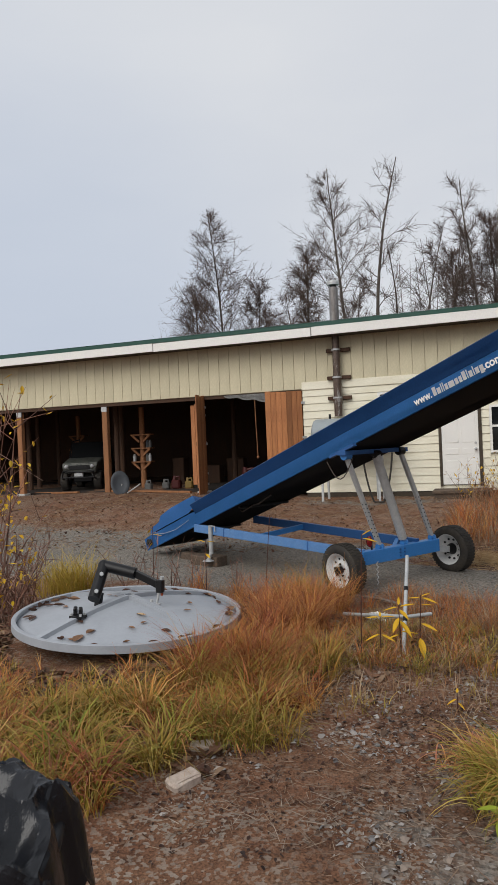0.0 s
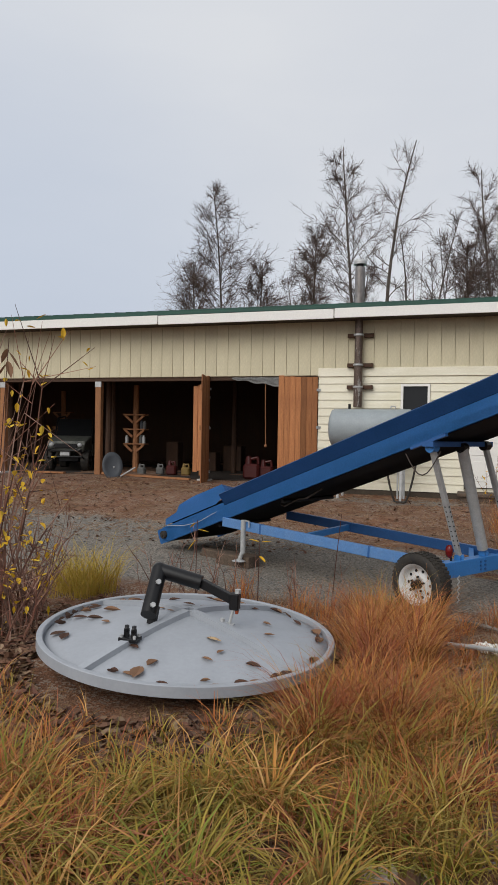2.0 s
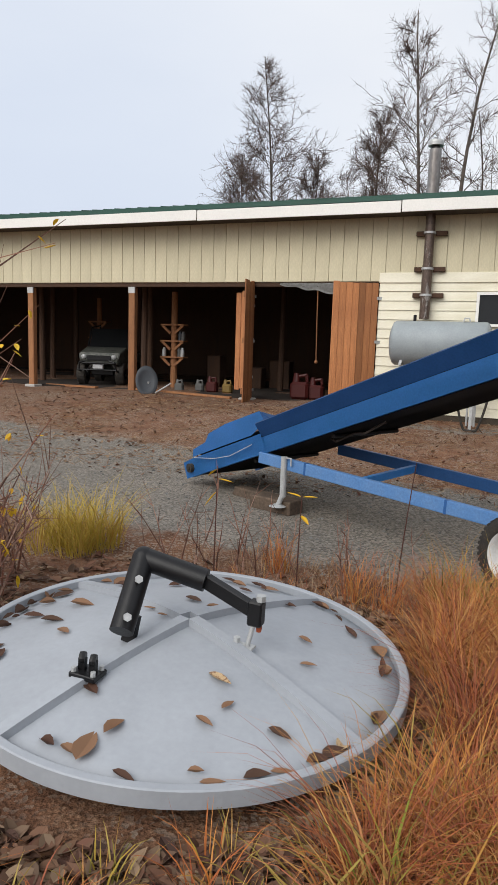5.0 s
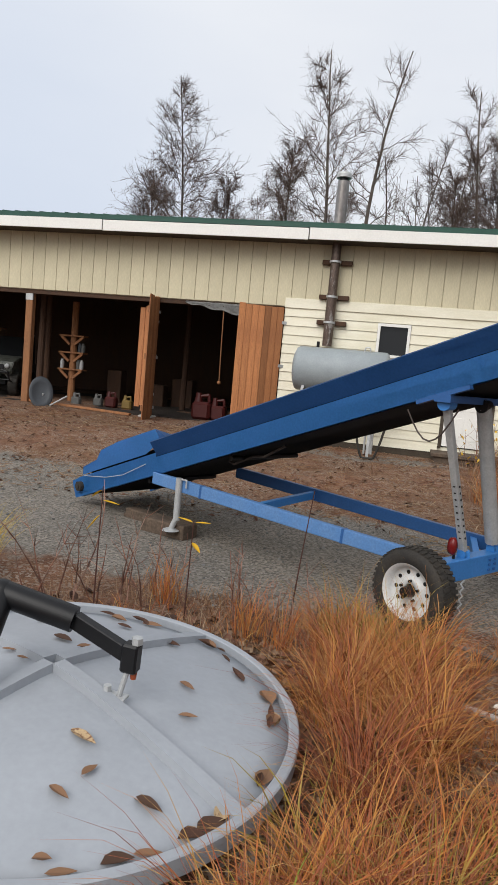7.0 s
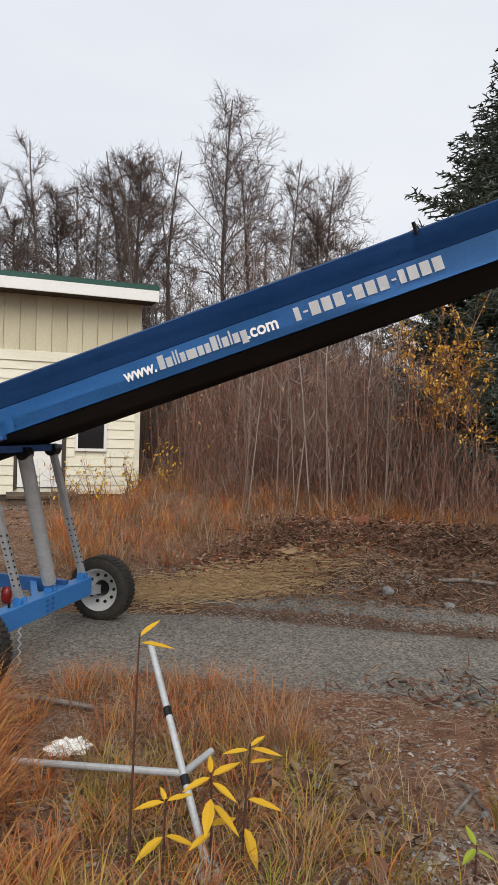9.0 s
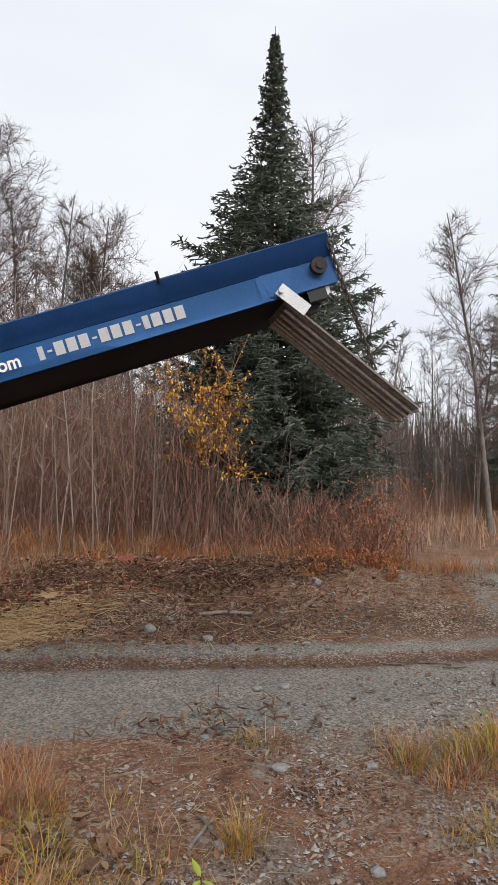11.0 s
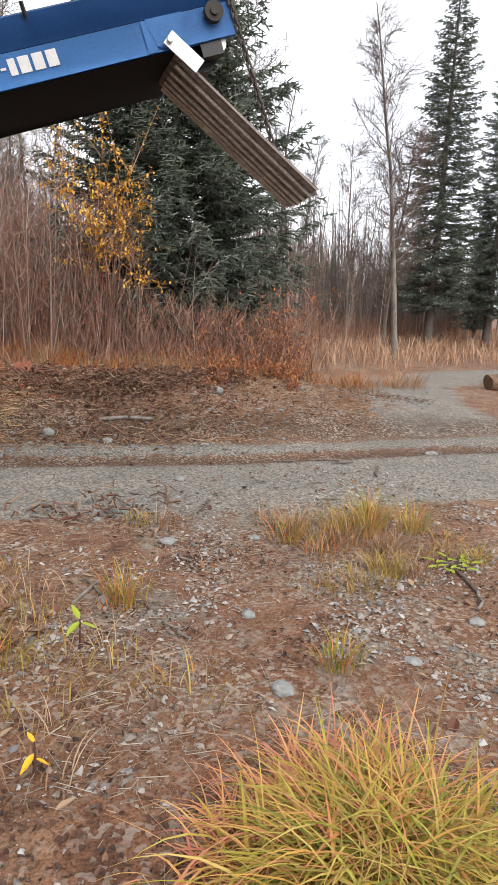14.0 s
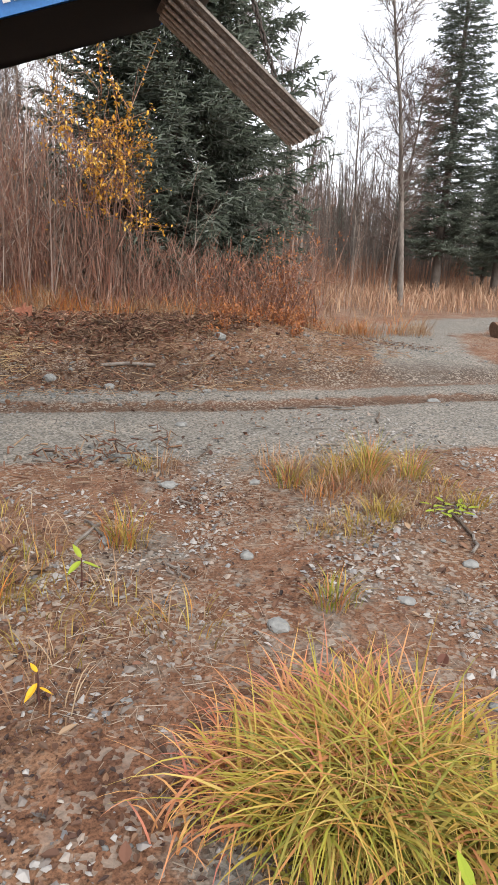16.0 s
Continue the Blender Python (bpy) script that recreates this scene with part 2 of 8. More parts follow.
M_DARKBARK = material("dark_bark", (0.075, 0.058, 0.048), 0.9, vary=0.35, scale=5, fine=30, bump=0.3, second=(0.115, 0.097, 0.083))
M_TWIG = foliage("birch_twigs", [(0.14, 0.095, 0.078), (0.09, 0.06, 0.05), (0.17, 0.12, 0.10)])


def ground_material():
    m = bpy.data.materials.new("ground_earth")
    m.use_nodes = True
    n, l = m.node_tree.nodes, m.node_tree.links
    bsdf = n["Principled BSDF"]
    bsdf.inputs["Roughness"].default_value = 0.92
    bsdf.inputs["Specular IOR Level"].default_value = 0.2
    co = n.new("ShaderNodeTexCoord")

    def tex(kind, scale, detail=5.0):
        t = n.new(kind)
        t.inputs["Scale"].default_value = scale
        if kind == "ShaderNodeTexNoise":
            t.inputs["Detail"].default_value, t.inputs["Roughness"].default_value = detail, 0.65
        l.new(co.outputs["Object"], t.inputs["Vector"])
        return t

    def ramp(src, *stops):
        r = n.new("ShaderNodeValToRGB")
        el = r.color_ramp.elements
        while len(el) < len(stops):
            el.new(0.5)
        for e, (p, c) in zip(el, stops):
            e.position, e.color = p, (*c, 1)
        l.new(src, r.inputs[0])
        return r.outputs[0]

    def mix(f, a, b):
        x = n.new("ShaderNodeMixRGB")
        l.new(f, x.inputs[0])
        l.new(a, x.inputs[1])
        l.new(b, x.inputs[2])
        return x.outputs[0]

    big, mid, fine = tex("ShaderNodeTexNoise", 0.55), tex("ShaderNodeTexNoise", 4.5), tex("ShaderNodeTexNoise", 38.0)
    stones, grit = tex("ShaderNodeTexVoronoi", 55.0), tex("ShaderNodeTexVoronoi", 80.0)
    earth = ramp(mid.outputs["Fac"], (0.28, (0.080, 0.038, 0.023)), (0.5, (0.200, 0.096, 0.055)), (0.72, (0.295, 0.168, 0.100)))
    straw = ramp(fine.outputs["Fac"], (0.3, (0.085, 0.042, 0.026)), (0.55, (0.20, 0.108, 0.062)), (0.75, (0.33, 0.225, 0.145)))
    crumbs = n.new("ShaderNodeMixRGB")
    crumbs.blend_type = "MULTIPLY"
    crumbs.inputs[0].default_value = 1.0
    l.new(mix(ramp(big.outputs["Fac"], (0.42, (0, 0, 0)), (0.6, (1, 1, 1))), earth, straw), crumbs.inputs[1])
    l.new(ramp(tex("ShaderNodeTexNoise", 95.0).outputs["Fac"], (0.34, (0.35, 0.33, 0.32)), (0.56, (1, 1, 1))), crumbs.inputs[2])
    dirt = crumbs.outputs[0]
    stone_c = n.new("ShaderNodeMixRGB")
    stone_c.blend_type = "MULTIPLY"
    stone_c.inputs[0].default_value = 0.75
    l.new(ramp(stones.outputs["Color"], (0.15, (0.115, 0.104, 0.090)), (0.55, (0.195, 0.178, 0.155)), (0.95, (0.32, 0.30, 0.27))), stone_c.inputs[1])
    l.new(ramp(fine.outputs["Fac"], (0.3, (0.55, 0.53, 0.5)), (0.7, (1, 1, 1))), stone_c.inputs[2])
    at = n.new("ShaderNodeAttribute")
    at.attribute_name = "gravel"
    sum_ = n.new("ShaderNodeMath")
    sum_.operation = "ADD"
    l.new(at.outputs["Fac"], sum_.inputs[0])
    sub = n.new("ShaderNodeMapRange")
    sub.inputs["From Min"].default_value, sub.inputs["From Max"].default_value = 0.25, 0.75
    sub.inputs["To Min"].default_value, sub.inputs["To Max"].default_value = -0.5, 0.5
    both = n.new("ShaderNodeMixRGB")
    both.inputs[0].default_value = 0.5
    l.new(mid.outputs["Fac"], both.inputs[1])
    l.new(big.outputs["Fac"], both.inputs[2])
    l.new(both.outputs[0], sub.inputs["Value"])
    l.new(sub.outputs[0], sum_.inputs[1])
    mask = ramp(sum_.outputs[0], (0.38, (0, 0, 0)), (0.62, (1, 1, 1)))
    pale = n.new("ShaderNodeMixRGB")
    spots = tex("ShaderNodeTexVoronoi", 55.0)
    sep = n.new("ShaderNodeSeparateColor")
    l.new(spots.outputs["Color"], sep.inputs[0])
    patch = n.new("ShaderNodeMath")
    patch.operation = "MULTIPLY"
    l.new(ramp(sep.outputs[0], (0.66, (0, 0, 0)), (0.74, (1, 1, 1))), patch.inputs[0])
    l.new(ramp(tex("ShaderNodeTexNoise", 1.3).outputs["Fac"], (0.40, (0.1, 0.1, 0.1)), (0.62, (0.85, 0.85, 0.85))), patch.inputs[1])
    l.new(patch.outputs[0], pale.inputs[0])
    wet = n.new("ShaderNodeAttribute")
    wet.attribute_name = "rut"
    mud = ramp(fine.outputs["Fac"], (0.3, (0.030, 0.018, 0.012)), (0.7, (0.085, 0.052, 0.034)))
    rutted = n.new("ShaderNodeMath")
    rutted.operation = "MULTIPLY"
    l.new(wet.outputs["Fac"], rutted.inputs[0])
    l.new(ramp(mid.outputs["Fac"], (0.3, (0.55, 0.55, 0.55)), (0.55, (1, 1, 1))), rutted.inputs[1])
    l.new(mix(rutted.outputs[0], mix(mask, dirt, stone_c.outputs[0]), mud), pale.inputs[1])
    pale.inputs[2].default_value = (0.30, 0.255, 0.21, 1)
    l.new(pale.outputs[0], bsdf.inputs["Base Color"])
    b1 = n.new("ShaderNodeBump")
    b1.inputs["Strength"].default_value, b1.inputs["Distance"].default_value = 0.4, 0.012
    l.new(stones.outputs["Distance"], b1.inputs["Height"])
    b2 = n.new("ShaderNodeBump")
    b2.inputs["Strength"].default_value, b2.inputs["Distance"].default_value = 0.8, 0.02
    l.new(fine.outputs["Fac"], b2.inputs["Height"])
    l.new(b1.outputs[0], b2.inputs["Normal"])
    l.new(b2.outputs[0], bsdf.inputs["Normal"])
    return m


def gravel_at(x, y):
    s = road_side(x, y)
    k = smoothstep(-3.0, 0.5, x)
    wide = 1 - smoothstep(1.2, 2.4, abs(s))
    lane = (1 - smoothstep(0.95, 1.45, -s)) * (1 - smoothstep(0.40, 0.62, s))
    strip = 0.85 * smoothstep(0.75, 0.95, s) * (1 - smoothstep(1.25, 1.55, s))
    g = (1 - k) * wide + k * (max(lane, strip) - 0.35 * math.exp(-((s - 0.66) / 0.14) ** 2) - 0.35 * math.exp(-((s - 1.75) / 0.2) ** 2))
    g = max(g, 0.8 * (1 - smoothstep(0.5, 1.5, seg_dist(x, y, BRANCH))) * smoothstep(0.9, 2.2, s))
    g = max(g, 0.41 * (1 - smoothstep(0.5, 1.6, seg_dist(x, y, TRAIL))))
    g = max(g, 0.6 * (1 - smoothstep(0.2, 0.9, abs(y - 15.7))) * (1 - smoothstep(-1.0, 0.6, x)) * smoothstep(-5.2, -3.8, x))
    return g


def rut_at(x, y):
    """Bare wet earth in the wheel ruts."""
    s = road_side(x, y)
    k = smoothstep(-1.5, 1.0, x) * (1 - smoothstep(15, 20, x))
    return k * max(math.exp(-((s - 0.68) / 0.20) ** 2), 0.9 * math.exp(-((s - 1.95) / 0.5) ** 2))


def build_ground():
    xs = [-1500, -600, -250, -120, -70, -50] + [-40 + 1.0 * k for k in range(26)] + [-14 + 0.16 * k for k in range(176)] + [14.2 + 0.8 * k for k in range(30)] + [40, 50, 70, 120, 250, 600, 1500]
    ys = [-1500, -600, -250, -120, -60, -30, -18, -10, -6, -4] + [-3 + 0.16 * k for k in range(132)] + [18.3 + 0.9 * k for k in range(26)] + [44, 50, 70, 120, 250, 600, 1500]
    vs = [(x, y, ground_z(x, y)) for y in ys for x in xs]
    w = len(xs)
    fs = [(j * w + i, j * w + i + 1, (j + 1) * w + i + 1, (j + 1) * w + i) for j in range(len(ys) - 1) for i in range(w - 1)]
    me = bpy.data.meshes.new("ground")
    me.from_pydata(vs, [], fs)
    a = me.attributes.new("gravel", "FLOAT", "POINT")
    a.data.foreach_set("value", [gravel_at(x, y) for x, y, _ in vs])
    a = me.attributes.new("rut", "FLOAT", "POINT")
    a.data.foreach_set("value", [rut_at(x, y) for x, y, _ in vs])
    me.polygons.foreach_set("use_smooth", [True] * len(me.polygons))
    me.materials.append(ground_material())
    tagged(new("ground", me), "brown earth with leaf litter and a grey gravel track", "ground", kind="structure")


build_ground()

# ---- the long shed ----
WALL_Y, EAST, WEST, BACK = 16.8, 1.34, -23.0, 25.0
shed = thing("shed", "long beige and cream shed with open bays and green metal roof", "shed", kind="structure")


def build_shed():
    # upper front: grooved boards over the whole length
    bm = bmesh.new()
    box(bm, WEST, WALL_Y + 0.02, 3.02, EAST, WALL_Y + 0.14, 4.62)
    upper = part("wall_front_upper", bm, M_BEIGE, shed)
    bm = bmesh.new()
    box(bm, 0.004, -0.012, 0, 0.296, 0.012, 1.36, 0.003)
    me = mesh_of("board", bm, M_BEIGE)
    x, k = EAST - 0.3, 0
    while x > WEST:
        piece("board", me, upper, pose(x, WALL_Y, 3.03))
        x -= 0.3
    # lower front: lap siding with openings
    bm = bmesh.new()
    holes = [(-2.48, -1.94, 2.20, 2.76), (0.10, 0.62, 1.29, 2.30), (-1.06, -0.20, 0.48, 2.46)]
    cuts = sorted({-4.46, EAST, *[h[0] for h in holes], *[h[1] for h in holes]})
    for a, b in zip(cuts, cuts[1:]):
        z = 0.36
        for h in [h for h in holes if h[0] <= a and b <= h[1]]:
            box(bm, a, WALL_Y + 0.02, z, b, WALL_Y + 0.14, h[2])
            z = h[3]
        box(bm, a, WALL_Y + 0.02, z, b, WALL_Y + 0.14, 3.0)
    lower = part("wall_front_lower", bm, M_CREAM, shed)
    lap = 0.19
    meshes = {}
    for k in range(14):
        z = 0.36 + k * lap
        spans = [(-4.46, EAST)]
        for h in holes:
            if h[2] - 0.06 < z + lap and z < h[3] + 0.06:
                spans = [s for a, b in spans for s in ((a, min(b, h[0] - 0.06)), (max(a, h[1] + 0.06), b)) if s[1] - s[0] > 0.03]
        for a, b in spans:
            key = round(b - a, 3)
            if key not in meshes:
                bm = bmesh.new()
                vs = [bm.verts.new(p) for p in ((0, -0.022, 0), (key, -0.022, 0), (key, 0.0, lap - 0.002), (0, 0.0, lap - 0.002), (0, 0.02, 0), (key, 0.02, 0), (key, 0.02, lap - 0.002), (0, 0.02, lap - 0.002))]
                for f in ((0, 1, 2, 3), (5, 4, 7, 6), (4, 5, 1, 0), (3, 2, 6, 7), (4, 0, 3, 7), (1, 5, 6, 2)):
                    bm.faces.new([vs[i] for i in f])
                meshes[key] = mesh_of("siding_board", bm, M_CREAM)
            piece("siding_board", meshes[key], lower, pose(a, WALL_Y - 0.002, z))
    bm = bmesh.new()
    box(bm, -4.47, WALL_Y - 0.035, 3.0, EAST + 0.002, WALL_Y + 0.018, 3.2, 0.004)
    part("band_board", bm, M_CREAM, shed)
    bm = bmesh.new()
    box(bm, EAST - 0.1, WALL_Y - 0.04, 0.34, EAST + 0.012, WALL_Y + 0.018, 3.0, 0.004)
    part("corner_board", bm, M_CREAM, shed)
    bm = bmesh.new()
    box(bm, -4.44, WALL_Y + 0.0, 0.1, EAST - 0.01, WALL_Y + 0.12, 0.355)
    part("footing", bm, M_SOFFIT, shed, "dark shaded wooden sill")
    # side and back walls, inner partition
    bm = bmesh.new()
    box(bm, EAST - 0.12, WALL_Y + 0.145, 0.2, EAST, BACK, 4.7)
    part("wall_east", bm, M_BEIGE, shed)
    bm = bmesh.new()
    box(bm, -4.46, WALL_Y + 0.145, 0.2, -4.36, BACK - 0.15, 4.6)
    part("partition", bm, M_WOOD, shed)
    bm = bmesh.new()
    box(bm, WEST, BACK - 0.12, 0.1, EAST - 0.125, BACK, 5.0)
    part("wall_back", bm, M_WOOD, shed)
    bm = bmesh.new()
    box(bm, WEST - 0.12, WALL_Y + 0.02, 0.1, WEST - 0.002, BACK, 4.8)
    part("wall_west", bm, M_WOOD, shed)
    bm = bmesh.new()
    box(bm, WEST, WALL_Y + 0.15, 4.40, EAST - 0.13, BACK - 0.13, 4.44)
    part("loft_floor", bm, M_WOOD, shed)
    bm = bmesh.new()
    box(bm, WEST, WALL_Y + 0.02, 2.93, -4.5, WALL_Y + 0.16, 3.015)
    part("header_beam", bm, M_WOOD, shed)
    # roof: low pitch, rising to the back
    bm = bmesh.new()
    y0, z0, y1, z1 = 16.2, 4.605, 25.6, 6.24
    vs = [bm.verts.new(p) for p in ((WEST - 0.4, y0, z0), (EAST + 0.22, y0, z0), (EAST + 0.22, y1, z1), (WEST - 0.4, y1, z1), (WEST - 0.4, y0, z0 - 0.10), (EAST + 0.22, y0, z0 - 0.10), (EAST + 0.22, y1, z1 - 0.10), (WEST - 0.4, y1, z1 - 0.10))]
    for f in ((0, 1, 2, 3), (7, 6, 5, 4), (4, 5, 1, 0), (5, 6, 2, 1), (6, 7, 3, 2), (7, 4, 0, 3)):
        bm.faces.new([vs[i] for i in f])
    roof = part("roof", bm, M_ROOF, shed, "green corrugated metal roof")
    bm = bmesh.new()
    box(bm, 0, 0, 0, 0.03, 9.55, 0.014, 0.004)
    me = mesh_of("roof_rib", bm, M_ROOF)
    slope = math.degrees(math.atan2(z1 - z0, y1 - y0))
    x = EAST + 0.15
    while x > WEST - 0.3:
        piece("roof_rib", me, roof, pose(x, y0, z0 + 0.001, slope))
        x -= 0.3
    bm = bmesh.new()
    box(bm, EAST + 0.22, y0 - 0.012, 4.28, -4.0, y0 + 0.015, 4.50, 0.004)
    box(bm, -4.02, y0 - 0.010, 4.27, -8.4, y0 + 0.016, 4.49, 0.004)
    box(bm, -8.42, y0 - 0.012, 4.28, -16.0, y0 + 0.015, 4.50, 0.004)
    box(bm, -16.02, y0 - 0.012, 4.27, WEST - 0.4, y0 + 0.015, 4.50, 0.004)
    part("fascia", bm, M_WHITE, shed, "white painted fascia board")
    bm = bmesh.new()
    box(bm, WEST - 0.4, y0, 4.30, EAST + 0.2, WALL_Y + 0.02, 4.33)
    part("soffit", bm, M_SOFFIT, shed)
    # posts of the open bays
    bm = bmesh.new()
    box(bm, -0.085, 0.0, 0.42, 0.085, 0.15, 2.925, 0.012)
    me = mesh_of("post", bm, M_POST)
    bm = bmesh.new()
    box(bm, -0.088, -0.004, 2.78, 0.088, 0.03, 2.925)
    tag = mesh_of("bracket", bm, M_STEEL)
    bm = bmesh.new()
    box(bm, -0.16, -0.08, 0.3, 0.16, 0.24, 0.45, 0.02)
    pad = mesh_of("pad", bm, material("concrete_pad", (0.42, 0.40, 0.37), 0.9, vary=0.2))
    for x in (-19.5, -16.45, -13.42, -10.41, -7.37):
        p = piece("post", me, shed, pose(x, WALL_Y, 0))
        piece("bracket", tag, p, pose(0, 0, 0))
        piece("pad", pad, p, pose(0, 0, 0))


build_shed()

# ---- details of the shed's front ----
# red and white plastic are darkened to hold the shed's inner shade
M_RED = material("shaded_red_plastic", (0.055, 0.008, 0.007), 0.45, vary=0.12)
M_JUG = material("shaded_white_plastic", (0.10, 0.10, 0.095), 0.4, vary=0.1)
M_YELLOWJUG = material("yellow_plastic", (0.17, 0.11, 0.03), 0.45, vary=0.1)
M_TARP = material("grey_tarp", (0.30, 0.30, 0.29), 0.6, vary=0.2, scale=6, fine=20, bump=0.3)
M_CAMO = material("camouflage_body", (0.085, 0.088, 0.075), 0.5, vary=0.25, scale=9, fine=50, bump=0.05, second=(0.035, 0.04, 0.035), spots=0.22)
M_DISH = material("dark_dish_paint", (0.052, 0.058, 0.066), 0.5, vary=0.15)
M_REDLENS = material("red_lens", (0.15, 0.010, 0.009), 0.2, vary=0.1, bump=0.0)
M_LAMP = material("lamp_glass", (0.34, 0.35, 0.35), 0.12, vary=0.05, bump=0.0)
M_STOVE = material("stove_pipe_steel", (0.30, 0.29, 0.28), 0.35, 0.7, vary=0.3, scale=5, fine=40, bump=0.1, second=(0.12, 0.10, 0.09), stretch=(1, 1, 0.4))
M_STONE = material("grey_stone", (0.15, 0.148, 0.14), 0.85, vary=0.3, scale=8, fine=50, bump=0.3, island=0.45)
M_LUMBER = material("old_lumber", (0.12, 0.085, 0.06), 0.9, vary=0.35, scale=4, fine=40, bump=0.4, second=(0.06, 0.045, 0.035))


def window(name, x0, x1, z0, z1, rail=None):
    w = thing(name, "small white-framed window with dark glass in the cream wall", "window", kind="structure")
    bm = bmesh.new()
    t = 0.055
    for a in ((x0 - t, z0 - t, x1 + t, z0), (x0 - t, z1, x1 + t, z1 + t), (x0 - t, z0, x0, z1), (x1, z0, x1 + t, z1)):
        box(bm, a[0], WALL_Y - 0.045, a[1], a[2], WALL_Y + 0.05, a[3])
    if rail:
        box(bm, x0, WALL_Y - 0.02, rail - 0.025, x1, WALL_Y + 0.05, rail + 0.025)
    part("window_frame", bm, M_WHITE, w)
    bm = bmesh.new()
    box(bm, x0, WALL_Y + 0.03, z0, x1, WALL_Y + 0.04, z1)
    part("pane", bm, M_GLASS, w)


window("window_1", -2.48, -1.94, 2.20, 2.76)
window("window_2", 0.10, 0.62, 1.29, 2.30, 1.86)


def build_door():
    d = thing("door_1", "closed white panelled steel door with a chrome knob", "door", kind="structure")
    bm = bmesh.new()
    box(bm, -1.05, WALL_Y - 0.02, 0.50, -0.21, WALL_Y + 0.03, 2.45, 0.004)
    slab = part("slab", bm, M_WHITE, d)
    for x0 in (-0.97, -0.585):
        for z0, z1 in ((0.64, 1.08), (1.22, 1.36), (1.5, 2.3)):
            bm = bmesh.new()
            box(bm, x0, WALL_Y - 0.028, z0, x0 + 0.3, WALL_Y - 0.019, z1, 0.004)
            part("panel", bm, M_WHITE, slab)
    bm = bmesh.new()
    bmesh.ops.create_uvsphere(bm, u_segments=12, v_segments=8, radius=0.035, matrix=Matrix.Translation((-0.28, WALL_Y - 0.075, 1.34)))
    rod(bm, (-0.28, WALL_Y - 0.018, 1.34), (-0.28, WALL_Y - 0.06, 1.34), 0.02)
    part("door_knob", bm, M_STEEL, d, smooth=True)
    bm = bmesh.new()
    rod(bm, (-0.28, WALL_Y - 0.018, 1.48), (-0.28, WALL_Y - 0.04, 1.48), 0.028)
    part("deadbolt", bm, M_STEEL, d)
    bm = bmesh.new()
    box(bm, -0.21, WALL_Y - 0.035, 0.46, -0.13, WALL_Y + 0.05, 2.5)
    box(bm, -1.12, WALL_Y - 0.03, 0.46, -1.06, WALL_Y + 0.05, 2.5)
    part("door_frame", bm, M_SOFFIT, d)
    s = thing("door_step", "low step of grey boards under the white door", "step")
    bm = bmesh.new()
    for k in range(3):
        box(bm, -1.25, 15.9 + 0.27 * k, 0.36, 0.05, 16.15 + 0.27 * k, 0.42, 0.006)
    part("tread", bm, M_LUMBER, s)
    bm = bmesh.new()
    box(bm, -1.2, 15.95, 0.2, 0.0, 16.0, 0.358)
    box(bm, -1.2, 16.5, 0.2, 0.0, 16.55, 0.358)
    part("riser", bm, M_LUMBER, s)


build_door()


M_SOOT = material("sooted_pipe_steel", (0.11, 0.08, 0.065), 0.4, 0.5, vary=0.4, scale=5, fine=40, bump=0.1, second=(0.30, 0.28, 0.26), stretch=(1, 1, 0.4), spots=0.15)


def build_stove_pipe():
    c = thing("stove_pipe", "tall galvanised stove pipe with a cap on the wall", "chimney")
    x, y = -3.5, 16.62
    for z0, z1, r in ((2.27, 3.32, 0.10), (3.30, 4.62, 0.092), (4.6, 5.5, 0.115)):
        bm = bmesh.new()
        rod(bm, (x, y, z0), (x, y, z1), r, n=24)
        part("pipe", bm, M_STOVE if z0 > 4 else M_SOOT, c, smooth=False)
    bm = bmesh.new()
    rod(bm, (x, y, 5.5), (x, y, 5.56), 0.09, n=20)
    part("neck", bm, M_BLACK, c)
    bm = bmesh.new()
    lathe(bm, [(0, 5.56), (0.15, 5.56), (0.15, 5.62), (0.14, 5.66), (0, 5.68)], 24, Matrix.Translation((x, y, 0)))
    part("cap", bm, M_STEEL, c)
    for z in (3.94, 3.25, 2.74):
        for a, b in ((-3.77, -3.6), (-3.4, -3.17)):
            bm = bmesh.new()
            box(bm, a, 16.68, z - 0.045, b, WALL_Y - 0.03, z + 0.045, 0.006)
            part("bracket", bm, M_WOOD, c, "brown wooden wall block")
        bm = bmesh.new()
        lathe(bm, [(0.1, z - 0.02), (0.118, z - 0.02), (0.118, z + 0.02), (0.1, z + 0.02)], 20, Matrix.Translation((x, y, 0)))
        part("clamp", bm, M_STEEL, c)


build_stove_pipe()


